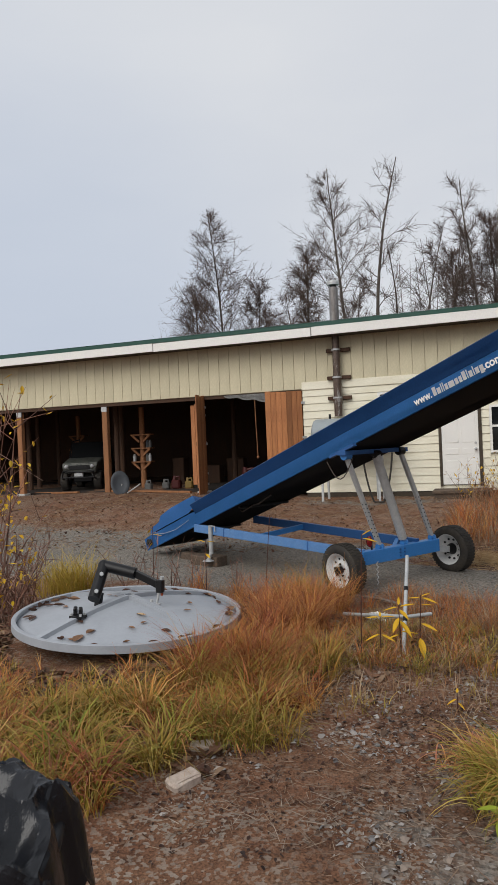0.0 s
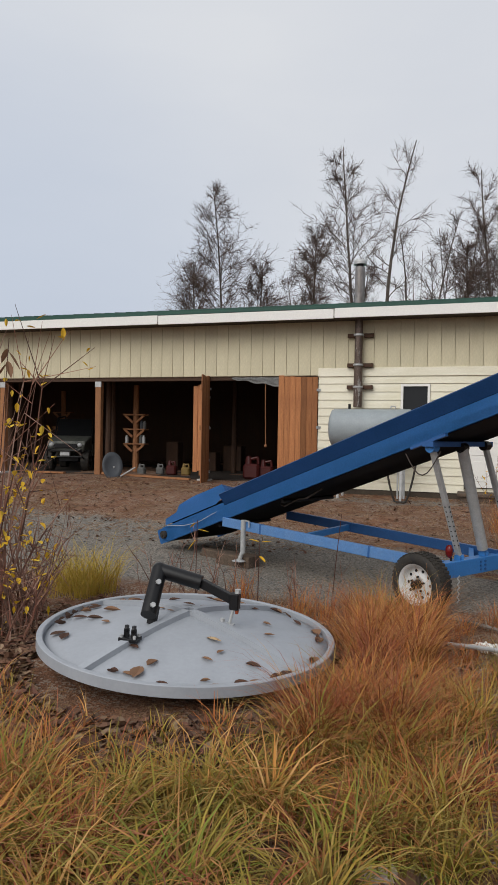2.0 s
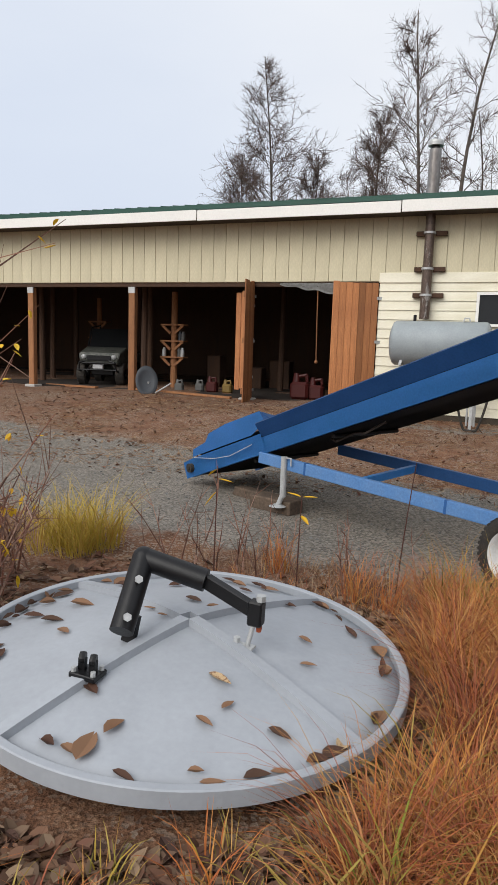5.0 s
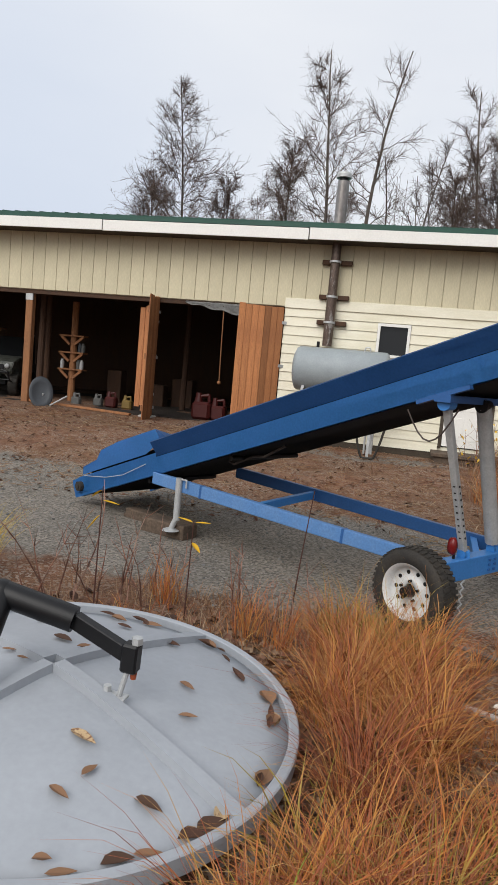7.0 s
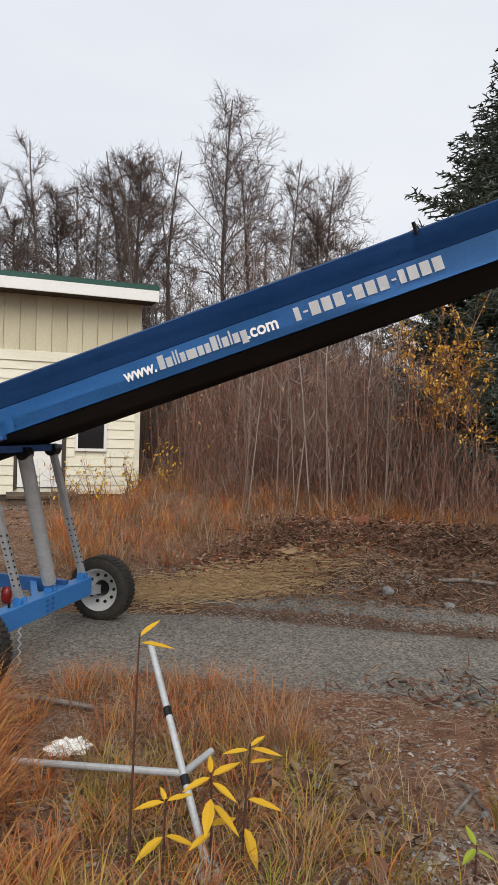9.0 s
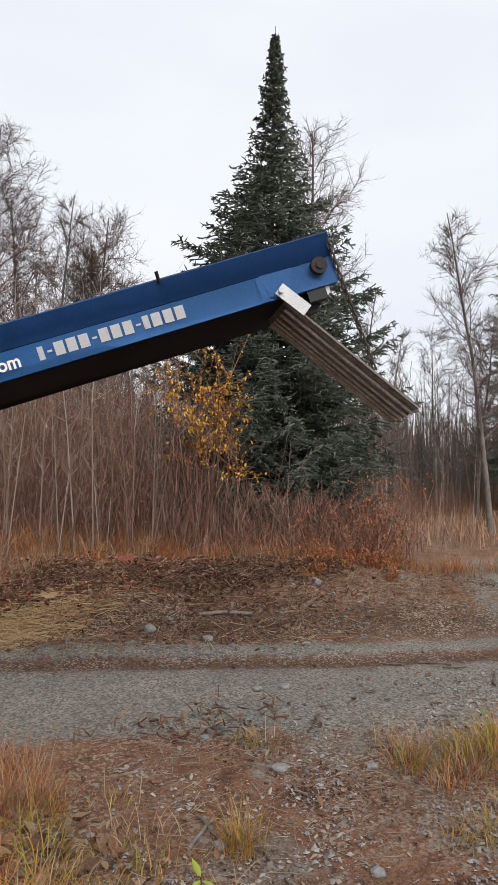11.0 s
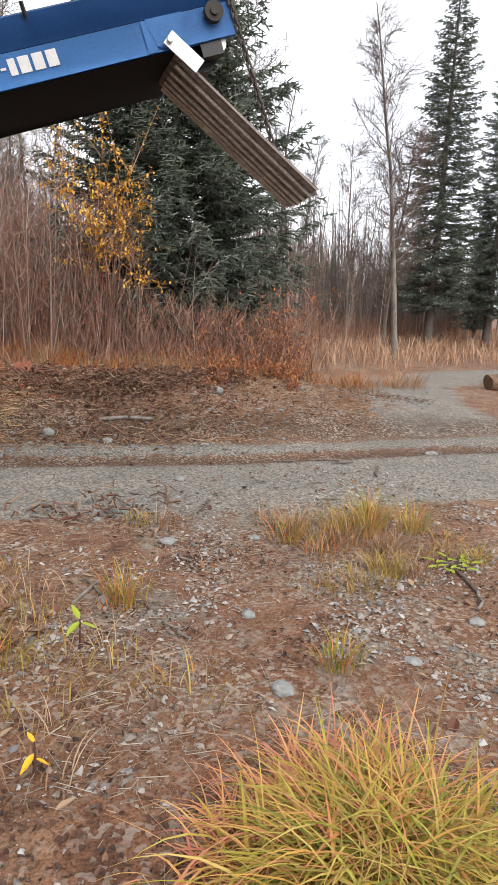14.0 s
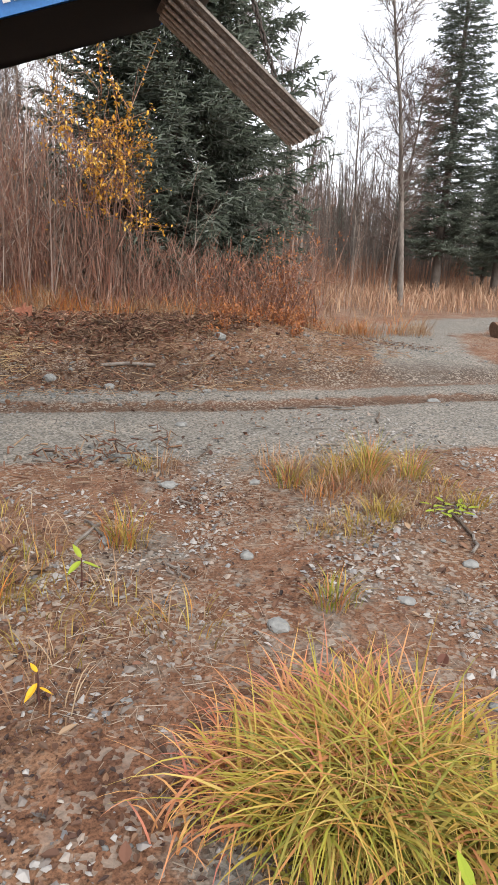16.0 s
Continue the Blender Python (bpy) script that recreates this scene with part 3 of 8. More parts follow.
def build_fuel_tank():
    t = thing("fuel_tank", "grey cylindrical fuel tank lying on a steel stand", "tank")
    m = pose(-3.1, 16.1, 1.78, 0, 90, 0)
    bm = bmesh.new()
    lathe(bm, [(0, -0.93), (0.30, -0.92), (0.40, -0.88), (0.43, -0.83), (0.43, 0.83), (0.40, 0.88), (0.30, 0.92), (0, 0.93)], 40, m)
    part("shell", bm, M_TANK, t, smooth=True)
    for x in (-3.78, -2.42):
        for s in (-1, 1):
            bm = bmesh.new()
            beam(bm, (x, 16.1 + s * 0.32, 0.1), (x, 16.1 + s * 0.25, 1.5), 0.05, 0.05)
            part("leg", bm, M_STEEL, t)
        bm = bmesh.new()
        beam(bm, (x, 15.75, 1.38), (x, 16.45, 1.38), 0.05, 0.05)
        part("cross_bar", bm, M_STEEL, t)
    bm = bmesh.new()
    rod(bm, (-3.6, 16.1, 2.18), (-3.6, 16.1, 2.32), 0.03)
    part("vent", bm, M_BLACK, t)
    bm = bmesh.new()
    chain(bm, [(-2.7, 15.95, 2.15), (-2.66, 15.95, 2.27), (-2.58, 15.95, 2.27), (-2.55, 15.95, 2.16)], 0.012)
    part("handle", bm, M_STEEL, t)
    bm = bmesh.new()
    pts = [(-2.74 + 0.68 * k / 18, 15.55, max(1.35 - 1.24 * math.sin(math.pi * k / 18) ** 0.7, ground_z(-2.4, 15.55) + 0.03)) for k in range(19)]
    chain(bm, pts, 0.022)
    part("hose", bm, M_RUBBER, t, "hanging black rubber hose")
    bm = bmesh.new()
    rod(bm, (-2.5, 16.0, 1.4), (-2.5, 16.0, 0.25), 0.02)
    rod(bm, (-2.36, 16.0, 1.4), (-2.36, 16.0, 0.25), 0.02)
    part("fuel_line", bm, M_STEEL, t)


build_fuel_tank()


def build_cedar_door(name, label, m, boards, width, height, brace_side=1):
    d = thing(name, label, "door")
    d.matrix_basis = m
    bm = bmesh.new()
    w = width / boards
    box(bm, 0.003, 0, 0, w - 0.003, 0.025, height, 0.004)
    me = mesh_of("plank", bm, M_CEDAR)
    for k in range(boards):
        piece("plank", me, d, pose(k * w, random.uniform(-0.003, 0.003), random.uniform(-0.02, 0.02), 0, 0, 0))
    for z in (0.3, height * 0.52, height - 0.3):
        bm = bmesh.new()
        box(bm, 0.02, 0.03, z - 0.06, width - 0.02, 0.065, z + 0.06, 0.004)
        part("ledge", bm, M_POST, d)
        bm = bmesh.new()
        box(bm, width - 0.03, -0.012, z - 0.03, width + 0.09, -0.004, z + 0.03)
        part("hinge", bm, M_STEEL, d)
    return d


build_cedar_door("plank_door", "cedar plank double-door leaf standing ajar", pose(-5.28, 16.2, 0.5, 0, 0, 34), 7, 0.98, 2.48)
build_cedar_door("plank_door", "narrow cedar plank door leaf folded open at the post", pose(-7.75, 16.98, 0.62, 0, 0, 6), 3, 0.36, 2.2)
build_cedar_door("plank_door", "cedar plank door leaf swung out edge-on at the post", pose(-7.16, 16.1, 0.34, 0, 0, 96), 5, 0.72, 2.68)


def build_tarp():
    bm = bmesh.new()
    rows = []
    for i in range(22):
        u = i / 21
        x = -6.65 + 1.3 * u
        drop = 0.04 + 0.20 * u + 0.02 * math.sin(u * 17)
        rows.append([bm.verts.new((x, 16.80 - 0.03 * math.sin(v * 3) - 0.02 * math.sin(u * 23 + v * 4), 3.0 - drop * v / 4)) for v in range(5)])
    for a, b in zip(rows, rows[1:]):
        for k in range(4):
            bm.faces.new((a[k], b[k], b[k + 1], a[k + 1]))
    bmesh.ops.solidify(bm, geom=bm.faces[:], thickness=0.012)
    tagged(part("tarp", bm, M_TARP, None, smooth=True), "bunched grey tarp hanging under the header", "tarp")
    bm = bmesh.new()
    chain(bm, [(-5.8, 16.86, 2.9), (-5.79, 16.86, 2.2), (-5.77, 16.86, 1.35)], 0.012)
    bmesh.ops.create_icosphere(bm, subdivisions=2, radius=0.04, matrix=Matrix.Translation((-5.77, 16.86, 1.32)))
    tagged(part("rope", bm, M_POST, None), "knotted pull rope hanging in the doorway", "rope")


build_tarp()

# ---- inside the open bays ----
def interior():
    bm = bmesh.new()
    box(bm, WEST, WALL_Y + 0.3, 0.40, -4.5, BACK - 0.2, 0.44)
    # shade of the bays is put into the floor's near-black colour
    tagged(part("floor", bm, material("shade_dark_dirt_floor", (0.03, 0.022, 0.017), 0.95, vary=0.3, bump=0.4)), "packed earth floor of the shed, darkened for the shade inside", "floor", kind="structure")
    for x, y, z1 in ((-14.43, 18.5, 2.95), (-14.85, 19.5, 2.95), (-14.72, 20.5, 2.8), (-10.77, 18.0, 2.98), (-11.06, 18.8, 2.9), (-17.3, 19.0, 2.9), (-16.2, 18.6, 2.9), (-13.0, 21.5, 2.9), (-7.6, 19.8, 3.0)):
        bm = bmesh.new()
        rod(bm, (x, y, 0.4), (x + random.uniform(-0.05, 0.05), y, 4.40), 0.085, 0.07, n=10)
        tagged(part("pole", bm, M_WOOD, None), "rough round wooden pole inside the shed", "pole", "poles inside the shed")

    def shelf_pole(x, y, levels, z1):
        s = thing("shelf_pole", "wooden pole with short plank shelves inside the shed", "shelf", "shelf poles")
        bm = bmesh.new()
        rod(bm, (x, y, 0.42), (x, y, z1), 0.09, 0.08, n=10)
        part("pole", bm, M_POST, s)
        for z in levels:
            bm = bmesh.new()
            box(bm, x - 0.34, y - 0.14, z, x + 0.34, y + 0.14, z + 0.04, 0.004)
            part("shelf", bm, M_POST, s)
            for k in (-1, 1):
                bm = bmesh.new()
                beam(bm, (x + k * 0.06, y - 0.1, z - 0.2), (x + k * 0.3, y - 0.1, z), 0.04, 0.06)
                part("brace", bm, M_POST, s)
    shelf_pole(-10.15, 18.5, (1.24, 1.66, 2.08), 2.95)
    shelf_pole(-14.2, 21.0, (1.3, 1.7, 2.2), 2.95)
    # jars on the shelves
    for x, z, m in ((-9.95, 1.28, M_JUG), (-9.86, 1.28, M_STEEL), (-9.93, 1.70, M_DISH), (-9.84, 1.70, M_JUG), (-10.4, 1.28, M_STEEL)):
        bm = bmesh.new()
        lathe(bm, [(0, 0), (0.05, 0), (0.05, 0.17), (0.03, 0.2), (0.03, 0.23), (0, 0.23)], 12, Matrix.Translation((x, 18.42, z)))
        tagged(part("bottle", bm, m, None), "small bottle on a plank shelf", "bottle", "bottles on the shelves")

    def jug(x, y, z, s, m, label):
        j = thing("jug", label, "jug", "jugs and cans on the shed floor")
        bm = bmesh.new()
        box(bm, x - 0.11 * s, y - 0.08 * s, z, x + 0.11 * s, y + 0.08 * s, z + 0.2 * s, 0.03 * s)
        rod(bm, (x - 0.05 * s, y, z + 0.19 * s), (x - 0.05 * s, y, z + 0.3 * s), 0.05 * s, 0.03 * s)
        part("body", bm, m, j)
        bm = bmesh.new()
        chain(bm, [(x - 0.03 * s, y, z + 0.26 * s), (x + 0.07 * s, y, z + 0.28 * s), (x + 0.08 * s, y, z + 0.2 * s)], 0.02 * s)
        part("handle", bm, m, j)
    jug(-9.13, 18.0, 0.44, 1.0, M_JUG, "white plastic jug on the shed floor")
    jug(-8.78, 18.0, 0.44, 1.3, M_RED, "red fuel can on the shed floor")
    jug(-8.36, 18.0, 0.44, 1.1, M_YELLOWJUG, "yellow plastic jug on the shed floor")
    jug(-9.5, 17.6, 0.44, 1.0, M_JUG, "white plastic jug on the shed floor")
    jug(-6.30, 17.5, 0.44, 2.0, M_RED, "large red fuel can in the doorway")
    jug(-5.95, 17.6, 0.44, 1.7, M_RED, "large red fuel can in the doorway")
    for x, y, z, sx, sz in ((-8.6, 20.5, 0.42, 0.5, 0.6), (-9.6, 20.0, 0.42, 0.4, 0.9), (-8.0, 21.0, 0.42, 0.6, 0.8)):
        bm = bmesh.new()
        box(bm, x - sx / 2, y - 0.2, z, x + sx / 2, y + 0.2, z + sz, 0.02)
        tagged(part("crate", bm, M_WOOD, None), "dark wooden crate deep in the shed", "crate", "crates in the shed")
    for x0, y0, x1, y1 in ((-13.3, 17.3, -11.5, 16.95), (-10.3, 16.9, -7.7, 16.7), (-14.6, 16.3, -13.7, 16.0)):
        bm = bmesh.new()
        beam(bm, (x0, y0, ground_z(x0, y0) + 0.035), (x1, y1, ground_z(x1, y1) + 0.03), 0.12, 0.05, bevel=0.005)
        tagged(part("board", bm, M_POST, None), "loose brown board on the ground by the shed", "board", "loose boards")


interior()


def build_dish():
    d = thing("satellite_dish", "dark satellite dish leaning beside a shed post", "satellite dish")
    m = look((-9.62, 16.22, 0.74), (-6.4, 12.6, 2.1))
    bm = bmesh.new()
    prof = [(0.0, -0.07), (0.12, -0.065), (0.24, -0.04), (0.36, 0.0), (0.365, -0.012), (0.24, -0.052), (0.0, -0.085)]
    lathe(bm, [(r, -z) for r, z in prof], 32, m @ Matrix.Diagonal((0.72, 1, 1, 1)))
    part("reflector", bm, M_DISH, d, smooth=True)
    bm = bmesh.new()
    rod(bm, (-9.38, 16.2, 0.48), (-8.95, 16.15, 0.72), 0.018)
    part("arm", bm, M_STEEL, d)
    bm = bmesh.new()
    rod(bm, (-9.7, 16.35, 0.4), (-9.62, 16.3, 0.72), 0.025)
    part("mast", bm, M_STEEL, d)


build_dish()


def wheel_parts(parent, m, r, w, rim_r, rim_material, knobs=0, name="wheel"):
    """A wheel round the z axis of m; +z is its outer side."""
    bm = bmesh.new()
    lathe(bm, [(rim_r, -w * 0.42), (rim_r + 0.02, -w * 0.48), (r * 0.86, -w * 0.5), (r * 0.97, -w * 0.42), (r, -w * 0.28), (r, w * 0.28), (r * 0.97, w * 0.42), (r * 0.86, w * 0.5), (rim_r + 0.02, w * 0.48), (rim_r, w * 0.42)], 48, m)
    wh = part(name, bm, M_RUBBER, parent, "worn black tyre", smooth=True)
    bm = bmesh.new()
    lathe(bm, [(rim_r + 0.012, w * 0.5), (rim_r - 0.004, w * 0.44), (rim_r - 0.02, w * 0.25), (rim_r * 0.86, w * 0.12), (rim_r * 0.55, w * 0.14), (rim_r * 0.5, w * 0.22), (rim_r * 0.26, w * 0.24), (rim_r * 0.26, -0.0), (rim_r * 0.9, -0.01), (rim_r - 0.01, -w * 0.4), (rim_r + 0.012, -w * 0.5)], 40, m)
    rim = part("rim", bm, rim_material, wh, smooth=True)
    bm = bmesh.new()
    lathe(bm, [(0, w * 0.62), (0.035, w * 0.6), (0.042, w * 0.2), (0, w * 0.1)], 16, m)
    part("hub_cap", bm, M_BLACK, wh, "greasy black hub cap")
    bm = bmesh.new()
    lathe(bm, [(0, -w * 0.45), (0.05, -w * 0.44), (0.07, -w * 0.1), (0.075, 0), (0, 0)], 20, m)
    part("hub", bm, M_BLACK, wh, "dark inner wheel hub")
    for k in range(5):
        a = 2 * math.pi * k / 5 + 0.3
        bm = bmesh.new()
        p = Vector((rim_r * 0.38 * math.cos(a), rim_r * 0.38 * math.sin(a), w * 0.22))
        rod(bm, m @ p, m @ (p + Vector((0, 0, 0.025))), 0.011, n=6)
        part("lug_nut", bm, M_BLACK, wh)
    for k in range(10):
        a = 2 * math.pi * k / 10
        bm = bmesh.new()
        p = Vector((rim_r * 0.69 * math.cos(a), rim_r * 0.69 * math.sin(a), w * 0.105))
        rod(bm, m @ (p - Vector((0, 0, w * 0.105 + 0.02))), m @ (p + Vector((0, 0, w * 0.04))), 0.015, n=10)
        part("vent_hole", bm, M_BLACK, wh)
    if knobs:
        bm = bmesh.new()
        for k in range(knobs):
            a = 2 * math.pi * k / knobs
            for s in (-1, 1):
                p = m @ pose(0, 0, s * w * 0.2) @ Matrix.Rotation(a + 0.5 * s * math.pi / knobs, 4, "Z") @ pose(r, 0, 0, 12 * s)
                bmesh.ops.create_cube(bm, size=1, matrix=p @ Matrix.Diagonal((0.013, 0.6 * 2 * math.pi * r / knobs, w * 0.4, 1)))
        part("tread", bm, M_RUBBER, wh)
    return wh


def build_atv():
    a = thing("utility_vehicle", "camouflage-painted utility vehicle parked in the open bay", "vehicle")
    base = pose(-12.15, 18.15, 0.44, 0, 0, 20)
    a.matrix_basis = base
    for x in (-0.52, 0.52):
        for y in (0.0, 1.75):
            wheel_parts(a, pose(x, y, 0.30, 0, 90 if x > 0 else -90, 0), 0.30, 0.24, 0.15, M_BLACK, 16)

    def slab(name, prof, half, mat, label=""):
        bm = bmesh.new()
        A = [bm.verts.new((-half * w, y, z)) for y, z, w in prof]
        B = [bm.verts.new((half * w, y, z)) for y, z, w in prof]
        n = len(prof)
        bm.faces.new(A)
        bm.faces.new(B[::-1])
        for k in range(n):
            bm.faces.new((A[k], B[k], B[(k + 1) % n], A[(k + 1) % n]))
        bmesh.ops.recalc_face_normals(bm, faces=bm.faces)
        bmesh.ops.bevel(bm, geom=bm.edges[:], offset=0.025, segments=2, affect="EDGES")
        return part(name, bm, mat, a, label, smooth=False)
    slab("hood", [(-0.32, 0.55, 0.85), (-0.38, 0.72, 0.9), (-0.3, 0.86, 0.95), (0.55, 1.02, 1.0), (0.6, 0.55, 1.0)], 0.58, M_CAMO)
    slab("grille", [(-0.40, 0.66, 1), (-0.40, 0.79, 1), (-0.33, 0.80, 1), (-0.33, 0.66, 1)], 0.33, M_BLACK)
    slab("tub", [(0.55, 0.4, 1), (0.55, 0.75, 1), (2.3, 0.85, 1), (2.3, 0.4, 1)], 0.6, M_CAMO)
    for s in (-1, 1):
        bm = bmesh.new()
        lathe(bm, [(0, -0.03), (0.065, -0.02), (0.065, 0.03), (0, 0.04)], 16, pose(s * 0.40, -0.36, 0.76, 90))
        part("headlight", bm, M_LAMP, a, "clear headlight", smooth=True)
        bm = bmesh.new()
        chain(bm, [(s * 0.5, -0.1, 0.35), (s * 0.5, -0.5, 0.4), (s * 0.46, -0.56, 0.62), (s * 0.3, -0.5, 0.66)], 0.022)
        part("bumper_tube", bm, M_BLACK, a)
        bm = bmesh.new()
        chain(bm, [(s * 0.56, 0.6, 0.95), (s * 0.54, 0.95, 1.55), (s * 0.54, 1.9, 1.62), (s * 0.54, 2.1, 0.8)], 0.025)
        part("cage_tube", bm, M_BLACK, a)
        bm = bmesh.new()
        rod(bm, (s * 0.45, 0.0, 0.32), (s * 0.25, -0.05, 0.62), 0.03)
        part("shock_absorber", bm, M_STEEL, a)
    bm = bmesh.new()
    for z in (0.42, 0.60):
        rod(bm, (-0.5, -0.52, z), (0.5, -0.52, z), 0.022)
    part("bumper_bar", bm, M_BLACK, a)
    bm = bmesh.new()
    box(bm, -0.14, -0.5, 0.44, 0.14, -0.36, 0.58, 0.02)
    part("winch", bm, M_STEEL, a)
    bm = bmesh.new()
    box(bm, -0.3, 0.0, 0.26, 0.3, 1.9, 0.4, 0.02)
    part("chassis", bm, M_BLACK, a)
    bm = bmesh.new()
    beam(bm, (0, 0.62, 1.0), (0, 0.92, 1.52), 1.02, 0.012)
    part("windshield", bm, M_GLASS, a)
    bm = bmesh.new()
    box(bm, -0.5, 1.25, 0.7, 0.5, 1.75, 0.86, 0.04)
    box(bm, -0.5, 1.7, 0.8, 0.5, 1.85, 1.25, 0.04)
    part("seat", bm, M_BLACK, a)


build_atv()

# ---- the conveyor on its trailer ----
YAW, RISE = -29.2, 20.0
CONV = pose(1.897, 5.757, 3.345, 0, 0, YAW) @ pose(0, 0, 0, 0, -RISE, 0)   # at the head end of the near top edge; x up along the belt, y to the far side
HUB_N, HUB_F = Vector((-1.517, 7.672, 0.215)), Vector((-0.414, 9.206, 0.222))
M_LETTER = material("white_lettering", (0.80, 0.80, 0.78), 0.5, vary=0.06)
M_CURTAIN = material("ribbed_brown_rubber", (0.33, 0.285, 0.25), 0.75, vary=0.3, scale=14, fine=70, bump=0.4, second=(0.17, 0.135, 0.115))
M_RIDGE = material("worn_highlight_ridge", (0.46, 0.41, 0.365), 0.8, vary=0.35, scale=9, fine=60, bump=0.3, second=(0.25, 0.21, 0.18))
M_RAIL = material("dusty_rail", (0.21, 0.18, 0.155), 0.7, vary=0.3, scale=8)
M_WIRE = material("thin_cable", (0.06, 0.045, 0.038), 0.6)


def build_conveyor():
    c = thing("conveyor", "blue belt conveyor tilted up on a two-wheeled trailer", "conveyor")
    W = 1.17

    def P(s, y, z):
        return CONV @ Vector((s, y, z))

    def plate(bm, s0, s1, prof, thick=0.006, steps=1):
        """A long sheet with the cross section prof, given as (y, z)."""
        cuts = [s0 + (s1 - s0) * k / steps for k in range(steps + 1)]
        a = [[bm.verts.new(P(s, y, z)) for y, z in prof] for s in cuts]
        for r, q in zip(a, a[1:]):
            for i in range(len(prof) - 1):
                bm.faces.new((r[i], q[i], q[i + 1], r[i + 1]))
        bmesh.ops.solidify(bm, geom=bm.faces[:], thickness=thick)
        return bm
    L = -8.75
    for name, f in (("side_near", 1), ("side_far", -1)):
        def yy(v, f=f):
            return v if f > 0 else W - v
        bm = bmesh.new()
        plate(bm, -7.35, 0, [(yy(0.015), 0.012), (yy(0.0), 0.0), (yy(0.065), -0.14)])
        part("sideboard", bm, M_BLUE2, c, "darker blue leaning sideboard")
        bm = bmesh.new()
        plate(bm, -7.35, -0.01, [(yy(0.10), -0.142), (yy(0.055), -0.146), (yy(0.055), -0.318), (yy(0.10), -0.322)])
        side = part(name, bm, M_BLUE, c)
        bm = bmesh.new()
        plate(bm, L, -7.35, [(yy(0.10), -0.10), (yy(0.055), -0.105), (yy(0.055), -0.318), (yy(0.10), -0.322)])
        part("tail_side", bm, M_BLUE, c)
        # joint plates between the lengths of channel
        for s in (-7.35, -4.0, -0.52):
            bm = bmesh.new()
            plate(bm, s - 0.03, s + 0.03, [(yy(0.047), -0.15), (yy(0.047), -0.316)], 0.006)
            part("joint_plate", bm, M_BLUE, side)
        # hopper wing
        bm = bmesh.new()
        ring = [(-8.66, -0.09), (-8.66, 0.0), (-8.40, 0.03), (-8.33, 0.12), (-8.0, 0.15), (-7.37, 0.14), (-7.27, 0.0), (-7.5, -0.09)]
        vs = [bm.verts.new(P(s, yy(0.05 + 0.25 * (z + 0.09) * (1 if f > 0 else -0.4)), z)) for s, z in ring]
        bm.faces.new(vs)
        bmesh.ops.solidify(bm, geom=bm.faces[:], thickness=0.006)
        part("hopper_wing", bm, M_BLUE, c)
        bm = bmesh.new()
        vs = [bm.verts.new(P(*p)) for p in ((-7.37, yy(0.11), 0.14), (-7.27, yy(0.07), 0.0), (-7.1, yy(0.2), -0.12), (-7.3, yy(0.28), 0.06))]
        bm.faces.new(vs)
        bmesh.ops.solidify(bm, geom=bm.faces[:], thickness=0.005)
        part("hopper_gusset", bm, M_BLUE2, c)
    bm = bmesh.new()
    plate(bm, -8.6, -0.12, [(0.09, -0.06), (0.25, -0.15), (W - 0.25, -0.15), (W - 0.09, -0.06)], 0.01)
    part("belt", bm, M_RUBBER, c, "black rubber belt")
    # the pan's near-black colour paints in the shade under the conveyor
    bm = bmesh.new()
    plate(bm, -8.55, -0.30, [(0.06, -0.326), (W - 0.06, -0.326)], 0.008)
    part("bottom_pan", bm, material("shade_black_pan", (0.004, 0.004, 0.005), 0.8), c)
    # return rollers under the pan
    for s in (-7.6, -6.4):
        bm = bmesh.new()
        rod(bm, P(s, 0.12, -0.35), P(s, W - 0.12, -0.35), 0.022, n=12)
        part("roller", bm, M_BLACK, c)
    for s, z in ((-8.72, -0.21), (-0.12, -0.19)):
        bm = bmesh.new()
        rod(bm, P(s, 0.1, z), P(s, W - 0.1, z), 0.10, n=24)
        drum = part("drum", bm, M_BLACK, c)
        for y in (0.035, W - 0.035):
            bm = bmesh.new()
            rod(bm, P(s, y - 0.03, z), P(s, y + 0.03, z), 0.055, n=16)
            rod(bm, P(s, y - 0.045, z), P(s, y + 0.045, z), 0.025, n=12)
            part("bearing", bm, M_RUBBER, drum, "greasy black bearing")
    for y in (0.05, W - 0.05):
        bm = bmesh.new()
        a = [P(s, y, z) for s, z in ((-8.88, -0.12), (-8.6, -0.10), (-8.55, -0.32), (-8.86, -0.32))]
        vs = [bm.verts.new(p) for p in a]
        bm.faces.new(vs)
        bmesh.ops.solidify(bm, geom=bm.faces[:], thickness=0.008)
        part("tail_plate", bm, M_BLUE, c)
    # head: bracket plate, hinge bar, motor
    bm = bmesh.new()
    vs = [bm.verts.new(P(s, 0.043, z)) for s, z in ((-0.52, -0.145), (-0.30, -0.147), (-0.32, -0.27), (-0.36, -0.31), (-0.42, -0.325), (-0.49, -0.29))]
    bm.faces.new(vs)
    bmesh.ops.solidify(bm, geom=bm.faces[:], thickness=0.008)
    part("hinge_plate", bm, M_BLUE, c)
    bm = bmesh.new()
    beam(bm, P(-0.425, 0.02, -0.26), P(-0.29, 0.02, -0.45), 0.085, 0.012, CONV.to_3x3() @ Vector((0, 1, 0)))
    part("hinge_bar", bm, M_STEEL, c)
    bm = bmesh.new()
    rod(bm, P(-0.42, -0.01, -0.28), P(-0.42, 0.05, -0.28), 0.018, n=6)
    part("bolt", bm, M_STEEL, c)
    bm = bmesh.new()
    rod(bm, P(-0.2, 0.2, -0.36), P(-0.2, 0.55, -0.36), 0.085, n=20)
    box_m = CONV @ pose(-0.17, 0.14, -0.33)
    bmesh.ops.create_cube(bm, size=0.13, matrix=box_m)
    part("motor", bm, M_BLACK, c)
